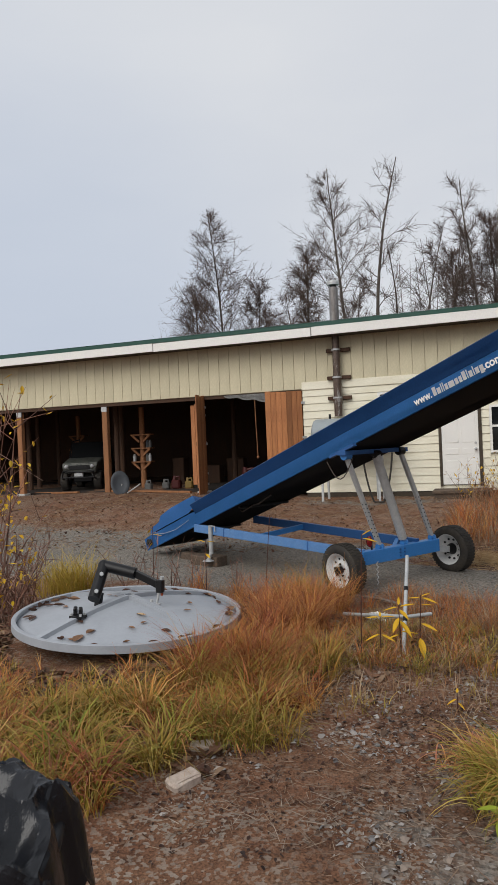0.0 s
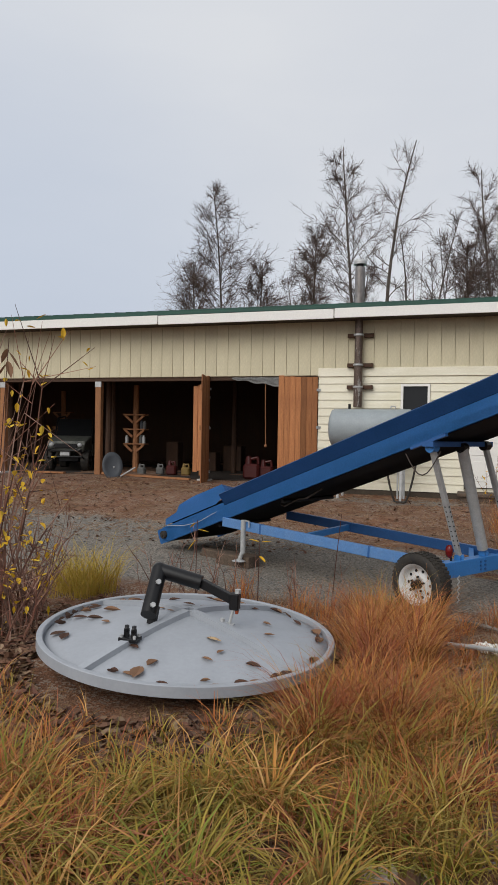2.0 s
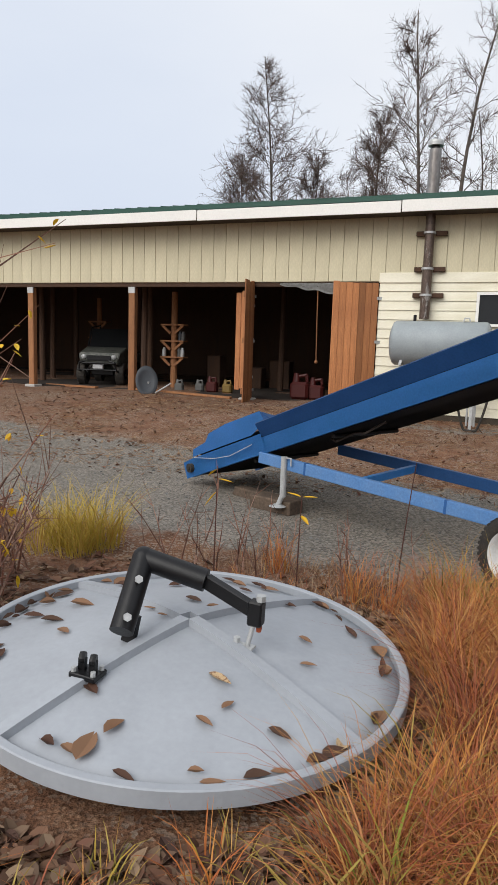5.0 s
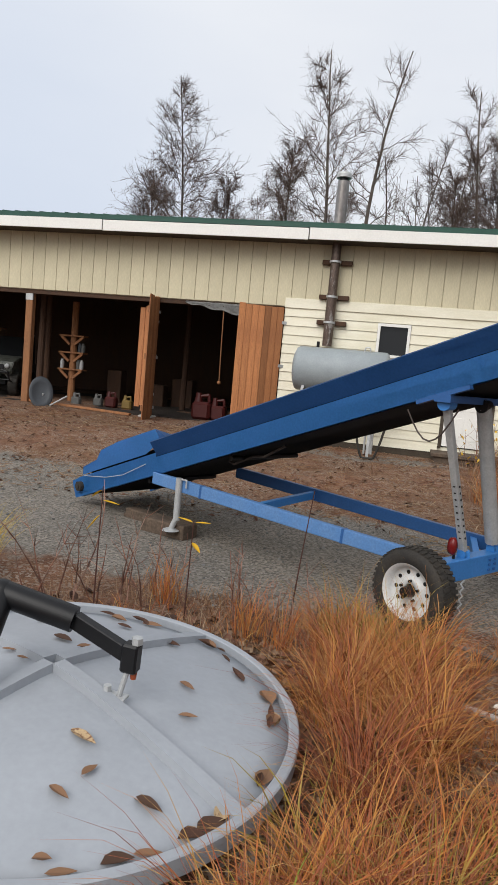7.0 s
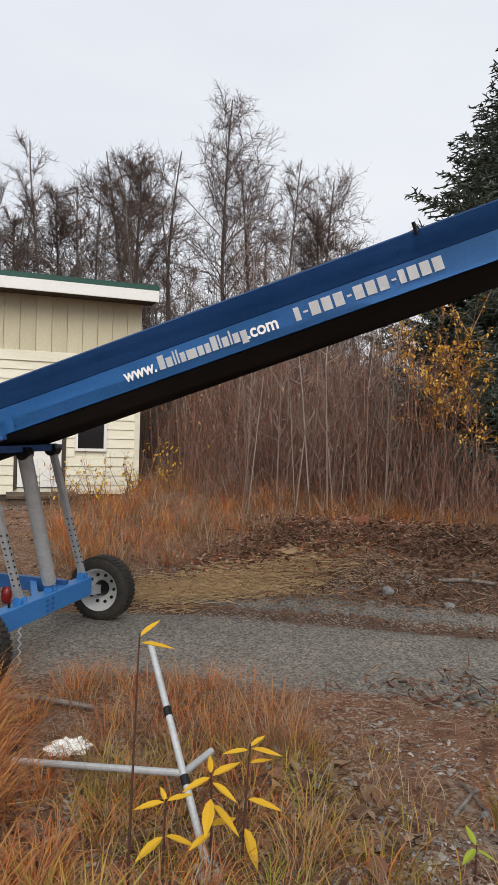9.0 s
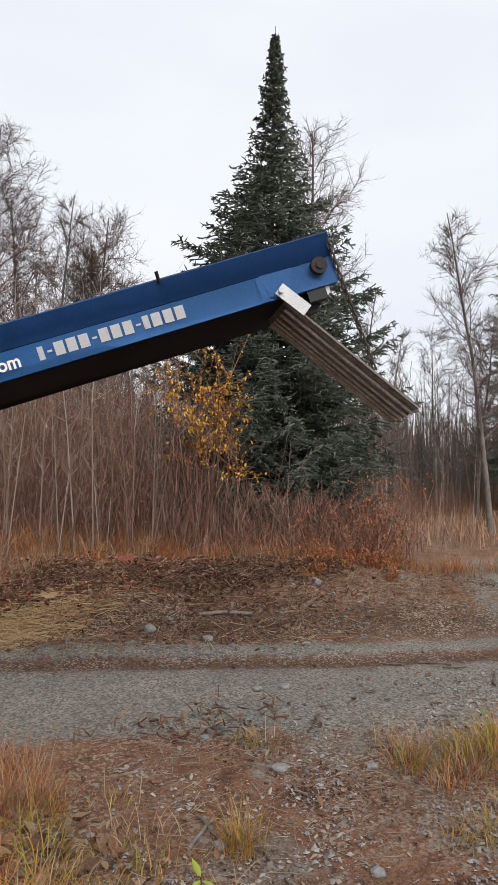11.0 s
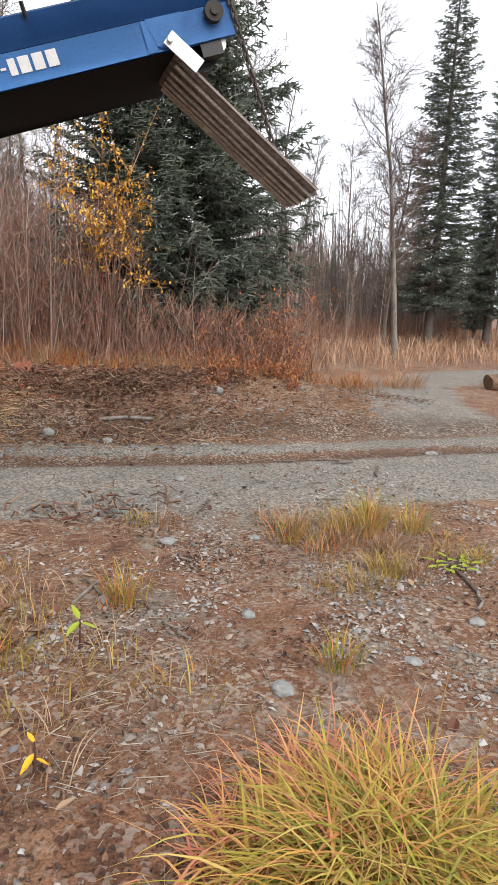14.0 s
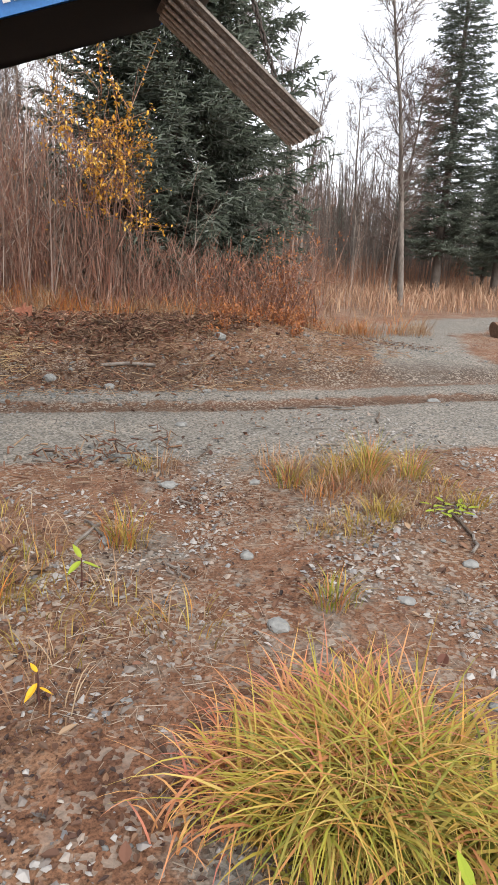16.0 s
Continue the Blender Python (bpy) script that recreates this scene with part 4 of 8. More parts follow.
    bm = bmesh.new()
    rod(bm, P(-0.13, 0.09, -0.33), P(-0.13, 0.15, -0.33), 0.06, n=16)
    part("motor_cover", bm, M_STEEL, c)
    # chute of ribbed rubber hanging from the head
    a, b, w = Vector((1.75, 5.94, 2.80)), Vector((2.505, 5.515, 2.17)), 0.60
    far = (CONV.to_3x3() @ Vector((0, 1, 0)))
    d = (b - a).normalized()
    up = far.cross(d).normalized()
    if up.z < 0:
        up = -up
    bm = bmesh.new()
    n = 60
    prof = []
    for k in range(n + 1):
        y = w * k / n
        prof.append(far * y + up * (0.030 * abs(math.cos(k * math.pi / 7)) + 0.05 * (2 * k / n - 1) ** 2))
    rows = [[bm.verts.new(a + d * (b - a).length * t + p * (1 - 0.02 * t) - up * 0.01 * math.sin(math.pi * t) + d * 0.02 * (k / n) * t) for k, p in enumerate(prof)] for t in [j / 8 - (0.08 if j == 0 else 0) for j in range(9)]]
    for r, q in zip(rows, rows[1:]):
        for k in range(n):
            bm.faces.new((r[k], q[k], q[k + 1], r[k + 1]))
    bmesh.ops.solidify(bm, geom=bm.faces[:], thickness=0.01)
    chute = part("chute", bm, M_CURTAIN, c, "ribbed brown rubber discharge chute")
    # pale rods: worn rib crests, with the ribs' highlights painted in
    for k in range(7):
        y = w * (0.10 + 0.80 * k / 6)
        h = 0.05 * (2 * y / w - 1) ** 2
        for side in (-1, 1):
            bm = bmesh.new()
            rod(bm, a + far * y + up * (h + 0.014 + side * 0.020) - d * 0.05, b + far * y + up * (h + 0.014 + side * 0.020), 0.011, n=8)
            part("ridge", bm, M_RIDGE, chute)
    for y in (-0.005, w + 0.005):
        bm = bmesh.new()
        beam(bm, a + far * y + up * 0.06, b + far * y + up * 0.06, 0.014, 0.022, far)
        part("chute_rail", bm, M_RAIL, chute, "grey-brown edge rail")
    bm = bmesh.new()
    rod(bm, b + up * 0.05 - far * 0.03, b + up * 0.05 + far * (w + 0.03), 0.014)
    part("end_bar", bm, M_STEEL, chute)
    # chain from the head down to the chute
    bm = bmesh.new()
    p, q = P(-0.01, 0.03, -0.03), a + (b - a) * 0.62 + up * 0.08
    steps = 26
    for k in range(steps):
        u = p.lerp(q, (k + 0.5) / steps)
        link = axes(u, u + (q - p)) @ Matrix.Rotation(math.pi / 2 * (k % 2), 4, "Z")
        l = (q - p).length / steps
        for s in (-1, 1):
            rod(bm, link @ Vector((s * 0.011, 0, -l * 0.6)), link @ Vector((s * 0.011, 0, l * 0.6)), 0.007, n=5)
        for s in (-1, 1):
            rod(bm, link @ Vector((-0.011, 0, s * l * 0.6)), link @ Vector((0.011, 0, s * l * 0.6)), 0.005, n=5)
    part("chain", bm, M_WIRE, c, "rusty steel chain")
    # trailer: axle, long beams, struts
    axle = HUB_F - HUB_N
    up3 = Vector((0, 0, 1))
    bm = bmesh.new()
    beam(bm, HUB_N + axle * 0.14 + up3 * 0.09, HUB_N + axle * 0.84 + up3 * 0.09, 0.11, 0.16, bevel=0.006)
    ax = part("axle_beam", bm, M_BLUE, c)
    for k in range(6):
        bm = bmesh.new()
        p = HUB_N + axle * (0.46 + 0.02 * (k % 2) * 2) + up3 * (0.05 + 0.04 * (k // 2))
        side = Vector((axle.y, -axle.x, 0)).normalized()
        rod(bm, p + side * 0.05, p + side * 0.068, 0.012, n=6)
        part("bolt", bm, M_BLUE2, ax)
    bm = bmesh.new()
    beam(bm, HUB_N + axle * 0.02, HUB_N + axle * 0.16 + up3 * 0.02, 0.06, 0.06)
    part("spindle", bm, M_STEEL, c, "grey steel wheel spindle")
    bm = bmesh.new()
    beam(bm, HUB_N + axle * 0.84 + up3 * 0.04, HUB_N + axle * 0.98, 0.06, 0.08)
    part("spindle", bm, M_STEEL, c, "grey steel wheel spindle")
    for hub, s in ((HUB_N, -1), (HUB_F, 1)):
        z = axle.normalized() * s
        x = up3.cross(z).normalized()
        m = Matrix((x, z.cross(x), z)).transposed().to_4x4()
        m.translation = hub
        wheel_parts(c, m, 0.295, 0.19, 0.185, M_RIM, 44)
    attach = {0: (P(-7.42, 0.05, -0.34), HUB_N + axle * 0.17 + up3 * 0.13), 1: (P(-7.3, W - 0.06, -0.36), HUB_N + axle * 0.66 + up3 * 0.15)}
    # near beam's colour carries sky reflection; far beam's darker blue carries its shade
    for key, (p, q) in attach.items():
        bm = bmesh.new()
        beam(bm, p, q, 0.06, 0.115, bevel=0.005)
        part("long_beam", bm, M_BLUE2 if key else M_SKYLITBLUE, c, "" if key else "dusty blue drawbar with sky reflection in its colour")
    bm = bmesh.new()
    beam(bm, attach[0][0].lerp(attach[0][1], 0.42), attach[1][0].lerp(attach[1][1], 0.35), 0.05, 0.07)
    part("cross_beam", bm, M_BLUE, c)
    bm = bmesh.new()
    beam(bm, attach[1][0].lerp(attach[1][1], 0.9), HUB_N + axle * 0.42 + up3 * 0.1, 0.05, 0.07)
    part("cross_beam", bm, M_BLUE, c)
    for t in (0.21, 0.72):
        bm = bmesh.new()
        q = attach[0][0].lerp(attach[0][1], t)
        beam(bm, q, attach[0][0].lerp(attach[0][1], t + 0.008), 0.064, 0.12)
        part("weld_seam", bm, M_BLUE2, c)
    tops = [P(-4.27, 0.09, -0.40), P(-4.22, 0.56, -0.42), P(-4.22, W - 0.13, -0.40)]
    feet = [HUB_N + axle * f + up3 * 0.19 for f in (0.31, 0.53, 0.80)]
    for k, (p, q) in enumerate(zip(tops, feet)):
        bm = bmesh.new()
        if k == 1:
            rod(bm, p, p.lerp(q, 0.95), 0.055, n=20)
            s = part("lift_cylinder", bm, M_STEEL, c, "thick grey lift cylinder")
        else:
            beam(bm, p, q, 0.052, 0.052, bevel=0.006)
            s = part("strut", bm, M_STEEL, c, "galvanised square strut with pin holes")
            for j in range(9):
                bm = bmesh.new()
                h = p.lerp(q, 0.52 + 0.045 * j)
                rod(bm, h - far * 0.03, h + far * 0.03, 0.009, n=8)
                rod(bm, h - Vector((0.027, -0.015, 0)), h + Vector((0.027, -0.015, 0)), 0.009, n=8)
                part("pin_hole", bm, M_BLACK, s)
        bm = bmesh.new()
        rod(bm, p - far * 0.05 + up3 * 0.01, p + far * 0.05 + up3 * 0.01, 0.05, n=14)
        part("pivot", bm, M_BLUE if k == 0 else M_BLACK, s)
        bm = bmesh.new()
        rod(bm, q - far * 0.045, q + far * 0.045, 0.035, n=12)
        beam(bm, q - up3 * 0.05, q + up3 * 0.03, 0.05, 0.09)
        part("foot_bracket", bm, M_BLUE, s)
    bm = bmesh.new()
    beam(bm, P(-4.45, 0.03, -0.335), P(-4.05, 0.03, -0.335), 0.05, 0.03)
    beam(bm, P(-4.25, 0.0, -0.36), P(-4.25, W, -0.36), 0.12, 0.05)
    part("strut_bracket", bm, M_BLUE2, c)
    # red tail lamp
    bm = bmesh.new()
    m = axes(HUB_N + axle * 0.22 + up3 * 0.27, HUB_N + axle * 0.22 + up3 * 0.27 + Vector((axle.y, -axle.x, 0)))
    lathe(bm, [(0, -0.02), (0.03, -0.02), (0.034, 0.02), (0.02, 0.035), (0, 0.037)], 20, m @ Matrix.Diagonal((1, 2.0, 1, 1)))
    part("tail_lamp", bm, M_REDLENS, c, "red tail lamp", smooth=True)
    bm = bmesh.new()
    beam(bm, HUB_N + axle * 0.24 + up3 * 0.15, HUB_N + axle * 0.24 + up3 * 0.27, 0.02, 0.02)
    part("lamp_bracket", bm, M_BLACK, c)
    # jack leg
    j = attach[0][0].lerp(attach[0][1], 0.13) - far * 0.05
    foot = Vector((j.x - 0.05, j.y, ground_z(j.x, j.y) + 0.09))
    bm = bmesh.new()
    rod(bm, j + up3 * 0.08, j - up3 * 0.33, 0.032, n=16)
    rod(bm, j - up3 * 0.3, foot, 0.026, n=16)
    jack = part("jack", bm, M_STEEL, c, "galvanised jack leg")
    bm = bmesh.new()
    rod(bm, foot, foot + up3 * 0.02, 0.09, 0.04, n=16)
    part("jack_foot", bm, M_STEEL, jack)
    bm = bmesh.new()
    chain(bm, [j + up3 * 0.07, j + up3 * 0.075 + Vector((0.09, -0.05, 0)), j + Vector((0.09, -0.05, 0.0))], 0.008)
    part("crank_handle", bm, M_STEEL, jack)
    # loose chain and wires under the strut bracket and beside the wheel
    bm = bmesh.new()
    p, q = P(-4.55, 0.06, -0.36), P(-4.2, 0.1, -0.45)
    chain(bm, [p.lerp(q, k / 8) - up3 * 0.22 * math.sin(math.pi * k / 8) for k in range(9)], 0.006)
    part("safety_chain", bm, M_WIRE, c)
    bm = bmesh.new()
    for k in range(9):
        o = HUB_N + axle * 0.22 + Vector((axle.y, -axle.x, 0)).normalized() * 0.12 + up3 * (0.05 - 0.03 * k)
        rod(bm, o + Vector((0.012 * (-1) ** k, 0, 0)), o + Vector((-0.012 * (-1) ** k, 0, -0.035)), 0.006, n=5)
    part("hanging_chain", bm, M_STEEL, c)
    bm = bmesh.new()
    chain(bm, [P(-6.6, 0.3, -0.345), P(-6.5, 0.25, -0.39), P(-6.3, 0.3, -0.36), P(-6.1, 0.22, -0.40), P(-5.9, 0.3, -0.345)], 0.012)
    part("wire_bundle", bm, M_WIRE, c)
    bm = bmesh.new()
    chain(bm, [P(-8.6, 0.03, -0.11), P(-8.2, 0.02, -0.2), P(-7.9, 0.02, -0.23), P(-7.5, 0.03, -0.19)], 0.004)
    part("cable", bm, M_STEEL, c, "thin pale cable")
    bm = bmesh.new()
    rod(bm, P(-1.15, 0.0, -0.02), P(-1.15, -0.02, 0.05), 0.012, n=6)
    part("edge_clip", bm, M_BLACK, c)

    # lettering on the near side: the web address with its company name, and the telephone number, as plain bars
    def lettering(text, s0, width):
        cu = bpy.data.curves.new("lettering", "FONT")
        cu.body = text
        cu.size, cu.extrude, cu.offset = 0.1, 0.001, 0.0022
        tmp = new("lettering_curve", cu)
        bpy.context.view_layer.update()
        me = bpy.data.meshes.new_from_object(tmp.evaluated_get(bpy.context.evaluated_depsgraph_get()))
        bpy.data.objects.remove(tmp)
        xs = [v.co.x for v in me.vertices]
        me.transform(Matrix.Diagonal((width / (max(xs) - min(xs)), 1.15, 1, 1)) @ Matrix.Translation((-min(xs), 0, 0)))
        me.materials.clear()
        me.materials.append(M_LETTER)
        ob = new("lettering", me)
        ob.parent = c
        tagged(ob, "white lettering on the blue side")
        ob.matrix_basis = CONV @ pose(s0, 0.046, -0.262, 90, 0, 0)
    lettering("www.", -3.15, 0.225)
    lettering(".com", -2.305, 0.205)
    x = -2.905
    for w, z0, z1 in ((0.042, -0.172, -0.262), (0.042, -0.2, -0.262), (0.012, -0.172, -0.262), (0.012, -0.172, -0.262), (0.034, -0.2, -0.262), (0.066, -0.2, -0.262), (0.038, -0.2, -0.262), (0.034, -0.2, -0.262), (0.04, -0.172, -0.262), (0.012, -0.172, -0.262), (0.04, -0.2, -0.262), (0.012, -0.172, -0.262), (0.04, -0.2, -0.262), (0.042, -0.2, -0.282)):
        bm = bmesh.new()
        plate(bm, x, x + w, [(0.0465, z0), (0.0465, z1)], 0.002)
        part("name_bar", bm, M_LETTER, c)
        x += w + 0.0105
    x = -1.985
    for k, w in enumerate((0.035, 0, 0.06, 0.06, 0.06, 0, 0.06, 0.06, 0.06, 0, 0.04, 0.06, 0.06, 0.06)):
        bm = bmesh.new()
        if w:
            plate(bm, x, x + w, [(0.0465, -0.178), (0.0465, -0.262)], 0.002)
            x += w + 0.017
        else:
            plate(bm, x + 0.004, x + 0.034, [(0.0465, -0.215), (0.0465, -0.228)], 0.002)
            x += 0.05
        part("number_bar", bm, M_LETTER, c)
    return c


conveyor = build_conveyor()


def build_blocks():
    for label, p, q, w, h in (("weathered wooden block under the jack leg", (-4.12, 9.22), (-3.62, 9.06), 0.24, 0.15), ("split dark scrap of lumber on the gravel", (-4.5, 9.62), (-4.05, 9.40), 0.14, 0.11), ("split dark scrap of lumber on the gravel", (-4.55, 9.6), (-4.1, 9.52), 0.06, 0.05)):
        bm = bmesh.new()
        z = max(ground_z(*p), ground_z(*q))
        beam(bm, (*p, z + h / 2 - 0.015), (*q, z + h / 2 - 0.015), w, h, bevel=0.012)
        bmesh.ops.subdivide_edges(bm, edges=bm.edges[:], cuts=2)
        for v in bm.verts:
            v.co += Vector(noise.noise_vector(v.co * 9)) * 0.008
        tagged(part("wood_block", bm, M_LUMBER, None), label, "wood block", "wood blocks by the jack")


build_blocks()

# ---- the round lid ----
LID = pose(-2.914, 5.261, 0.247, -0.1, 2.3, 0) @ Matrix.Diagonal((0.98, 0.98, 1, 1))


def lid_z(r):
    """Height of the domed plate at the radius r."""
    return 0.15 * (1 - (r / 0.965) ** 1.5)


def build_lid():
    lid = thing("tank_lid", "round pale grey metal lid with fallen leaves", "lid")
    lid.matrix_basis = LID
    bm = bmesh.new()
    lathe(bm, [(0.0, 0.15), *[(0.965 * k / 10, lid_z(0.965 * k / 10)) for k in range(1, 11)], (0.965, -0.02), (0.0, 0.08)], 80)
    part("plate", bm, M_LID, lid, smooth=True)
    bm = bmesh.new()
    lathe(bm, [(0.966, -0.025), (0.966, 0.036), (0.972, 0.04), (1.0, 0.04), (1.006, 0.036), (1.006, -0.025), (0.966, -0.025)], 96)
    part("rim", bm, M_LID, lid, "raised pale grey rim")
    for a in (-22.5, 155, 69, 253):
        c, s = math.cos(radians(a)), math.sin(radians(a))
        side = Vector((-s, c, 0)) * 0.028
        bm = bmesh.new()
        rows = []
        for k in range(13):
            r = 0.03 + 0.935 * k / 12
            o = Vector((c * r, s * r, lid_z(r)))
            rows.append([bm.verts.new(o + d) for d in (-side * 1.1 - Vector((0, 0, 0.006)), -side + Vector((0, 0, 0.034)), side + Vector((0, 0, 0.034)), side * 1.1 - Vector((0, 0, 0.006)))])
        for p, q in zip(rows, rows[1:]):
            for k in range(3):
                bm.faces.new((p[k], p[k + 1], q[k + 1], q[k]))
        bm.faces.new(rows[0])
        bm.faces.new(rows[-1][::-1])
        bmesh.ops.recalc_face_normals(bm, faces=bm.faces)
        part("rib", bm, M_LID, lid, "folded grey stiffening rib")
    # lever: two black tubes in an elbow, a square bar and a threaded pin
    foot, elbow, arm, tip = Vector((-0.145, -0.345, 0.205)), Vector((-0.19, -0.11, 0.445)), Vector((0.10, -0.06, 0.385)), Vector((0.345, -0.065, 0.30))
    bm = bmesh.new()
    rod(bm, foot, elbow, 0.052, n=48)
    lever = part("lever", bm, M_BLACK, lid, "black steel lever tube")
    bm = bmesh.new()
    bmesh.ops.create_uvsphere(bm, u_segments=16, v_segments=10, radius=0.053, matrix=Matrix.Translation(elbow))
    part("elbow", bm, M_BLACK, lever, smooth=True)
    bm = bmesh.new()
    rod(bm, elbow, arm, 0.050, n=48)
    part("arm", bm, M_BLACK, lever)
    bm = bmesh.new()
    beam(bm, arm, tip, 0.045, 0.06, bevel=0.004)
    part("bar", bm, M_BLACK, lever)
    bm = bmesh.new()
    box(bm, tip.x - 0.03, tip.y - 0.03, tip.z - 0.06, tip.x + 0.035, tip.y + 0.03, tip.z + 0.05, 0.008)
    part("clevis", bm, M_BLACK, lever)
    base = Vector((0.325, -0.085, lid_z(0.34) + 0.03))
    bm = bmesh.new()
    rod(bm, tip + Vector((0.02, 0, 0.07)), base, 0.011, n=10)
    rod(bm, tip + Vector((0.02, 0, 0.05)), tip + Vector((0.02, 0, 0.075)), 0.022, n=6)
    part("pin", bm, M_STEEL, lever, "threaded steel pin")
    bm = bmesh.new()
    rod(bm, (tip + Vector((0.02, 0, -0.06))), (tip + Vector((0.02, 0, -0.085))), 0.014, 0.011, n=10)
    part("washer", bm, material("orange_plastic", (0.28, 0.06, 0.02), 0.5), lever)
    bm = bmesh.new()
    box(bm, base.x - 0.07, base.y - 0.03, base.z - 0.012, base.x + 0.03, base.y + 0.03, base.z, 0.003)
    rod(bm, base + Vector((-0.05, 0, 0)), base + Vector((-0.05, 0, 0.03)), 0.016, n=6)
    part("anchor", bm, M_STEEL, lever, "galvanised anchor plate")
    for k, (u, s) in enumerate(((0.2, 1), (0.7, 1), (0.45, -1))):
        bm = bmesh.new()
        p = foot.lerp(elbow, u)
        d = Vector((0.55, -0.75, 0.35)).normalized() * s
        rod(bm, p + d * 0.05, p + d * 0.085, 0.018, n=6)
        part("bolt_head", bm, M_STEEL, lever)
    bm = bmesh.new()
    beam(bm, (-0.16, -0.26, lid_z(0.3)), (-0.15, -0.24, 0.24), 0.03, 0.06)
    part("lug", bm, M_BLACK, lever)
    # hinge clamp on the rib
    bm = bmesh.new()
    a = radians(253)
    o = Vector((0.57 * math.cos(a), 0.57 * math.sin(a), lid_z(0.57) + 0.026))
    box(bm, o.x - 0.06, o.y - 0.045, o.z - 0.01, o.x + 0.06, o.y + 0.045, o.z + 0.012, 0.003)
    clamp = part("clamp", bm, M_BLACK, lid, "black clamp bolted to the rib")
    for s in (-1, 1):
        bm = bmesh.new()
        lathe(bm, [(0, -0.012), (0.022, -0.012), (0.024, 0), (0.022, 0.012), (0, 0.012)], 14, pose(o.x + s * 0.025, o.y, o.z + 0.06, 0, 90, 20))
        beam(bm, o + Vector((s * 0.025, 0, 0)), o + Vector((s * 0.025, 0, 0.06)), 0.02, 0.03)
        part("lug", bm, M_BLACK, clamp)
        for t in (-1, 1):
            bm = bmesh.new()
            rod(bm, o + Vector((s * 0.045, t * 0.03, 0.01)), o + Vector((s * 0.045, t * 0.03, 0.03)), 0.011, n=6)
            part("bolt_head", bm, M_STEEL, clamp)
    return lid


build_lid()

# ---- plants: meshes from many separate small pieces ----
class Soup:
    """Gathers many small pieces into one mesh."""

    def __init__(self):
        self.v, self.f, self.n = [], [], 0

    def add(self, verts, faces):
        self.v.append(verts.reshape(-1, 3))
        self.f += [(faces + self.n + k * verts.shape[1]).tolist() for k in range(len(verts))] if verts.ndim == 3 else [(faces + self.n).tolist()]
        self.n += len(verts.reshape(-1, 3))

    def tubes(self, p, q, r0, r1, sides=3):
        """Separate tapered sticks from p to q."""
        p, q = np.asarray(p, float), np.asarray(q, float)
        r0, r1 = np.asarray(r0, float)[:, None], np.asarray(r1, float)[:, None]
        d = q - p
        d /= np.maximum(np.linalg.norm(d, axis=1), 1e-9)[:, None]
        up = np.where(np.abs(d[:, 2:3]) > 0.9, [[1.0, 0, 0]], [[0, 0, 1.0]])
        x = np.cross(up, d)
        x /= np.linalg.norm(x, axis=1)[:, None]
        y = np.cross(d, x)
        rings = []
        for base, r in ((p, r0), (q, r1)):
            for k in range(sides):
                a = 2 * math.pi * k / sides
                rings.append(base + r * (math.cos(a) * x + math.sin(a) * y))
        v = np.stack(rings, 1)
        f = np.array([(k, (k + 1) % sides, sides + (k + 1) % sides, sides + k) for k in range(sides)])
        self.add(v, f)

    def path(self, pts, radii, sides=5):
        """One bent, tapered stalk."""
        pts = np.asarray(pts, float)
        rings = []
        for k, p in enumerate(pts):
            d = pts[min(k + 1, len(pts) - 1)] - pts[max(k - 1, 0)]
            d /= np.linalg.norm(d)
            x = np.cross([0.0, 1.0, 0.1], d)
            x /= np.linalg.norm(x)
            y = np.cross(d, x)
            rings += [p + radii[k] * (math.cos(2 * math.pi * j / sides) * x + math.sin(2 * math.pi * j / sides) * y) for j in range(sides)]
        f = np.array([(k * sides + j, k * sides + (j + 1) % sides, (k + 1) * sides + (j + 1) % sides, (k + 1) * sides + j) for k in range(len(pts) - 1) for j in range(sides)])
        self.add(np.array(rings)[None], f)

    def blades(self, base, heading, height, lean, width, droop, levels=4):
        """Grass blades: tapered strips that bend over along their heading."""
        n = len(base)
        d = np.stack([np.cos(heading), np.sin(heading), np.zeros(n)], 1)
        s = np.stack([-np.sin(heading), np.cos(heading), np.zeros(n)], 1)
        bend = rng.normal(0, 0.24, n)
        first, turn = 0.22 * lean + np.abs(rng.normal(0, 0.08, n)), 0.45 * lean + 1.7 * droop
        vs = []
        c = base.copy()
        step = 1.12 * height / levels
        for k in range(levels + 1):
            t = k / levels
            if k:
                a = first + turn * (t - 0.5 / levels) ** 1.25
                c = c + d * (step * np.sin(a))[:, None] + s * (bend * step * 2 * t)[:, None] + np.array([0, 0, 1.0]) * (step * np.cos(a))[:, None]
                c[:, 2] = np.maximum(c[:, 2], base[:, 2] + 0.004)
            w = (width * (1 - t ** 1.6) * (0.7 + 0.6 * t * (1 - t) * 2))[:, None]
            if k < levels:
                vs += [c - s * w / 2, c + s * w / 2]
            else:
                vs.append(c)
        v = np.stack(vs, 1)
        quads = np.array([(2 * k, 2 * k + 1, 2 * k + 3, 2 * k + 2) for k in range(levels - 1)])
        n0 = self.n
        self.add(v, quads)
        m = 2 * levels + 1
        tips = [[n0 + k * m + 2 * levels - 2, n0 + k * m + 2 * levels - 1, n0 + k * m + 2 * levels] for k in range(n)]
        self.f.append(tips)

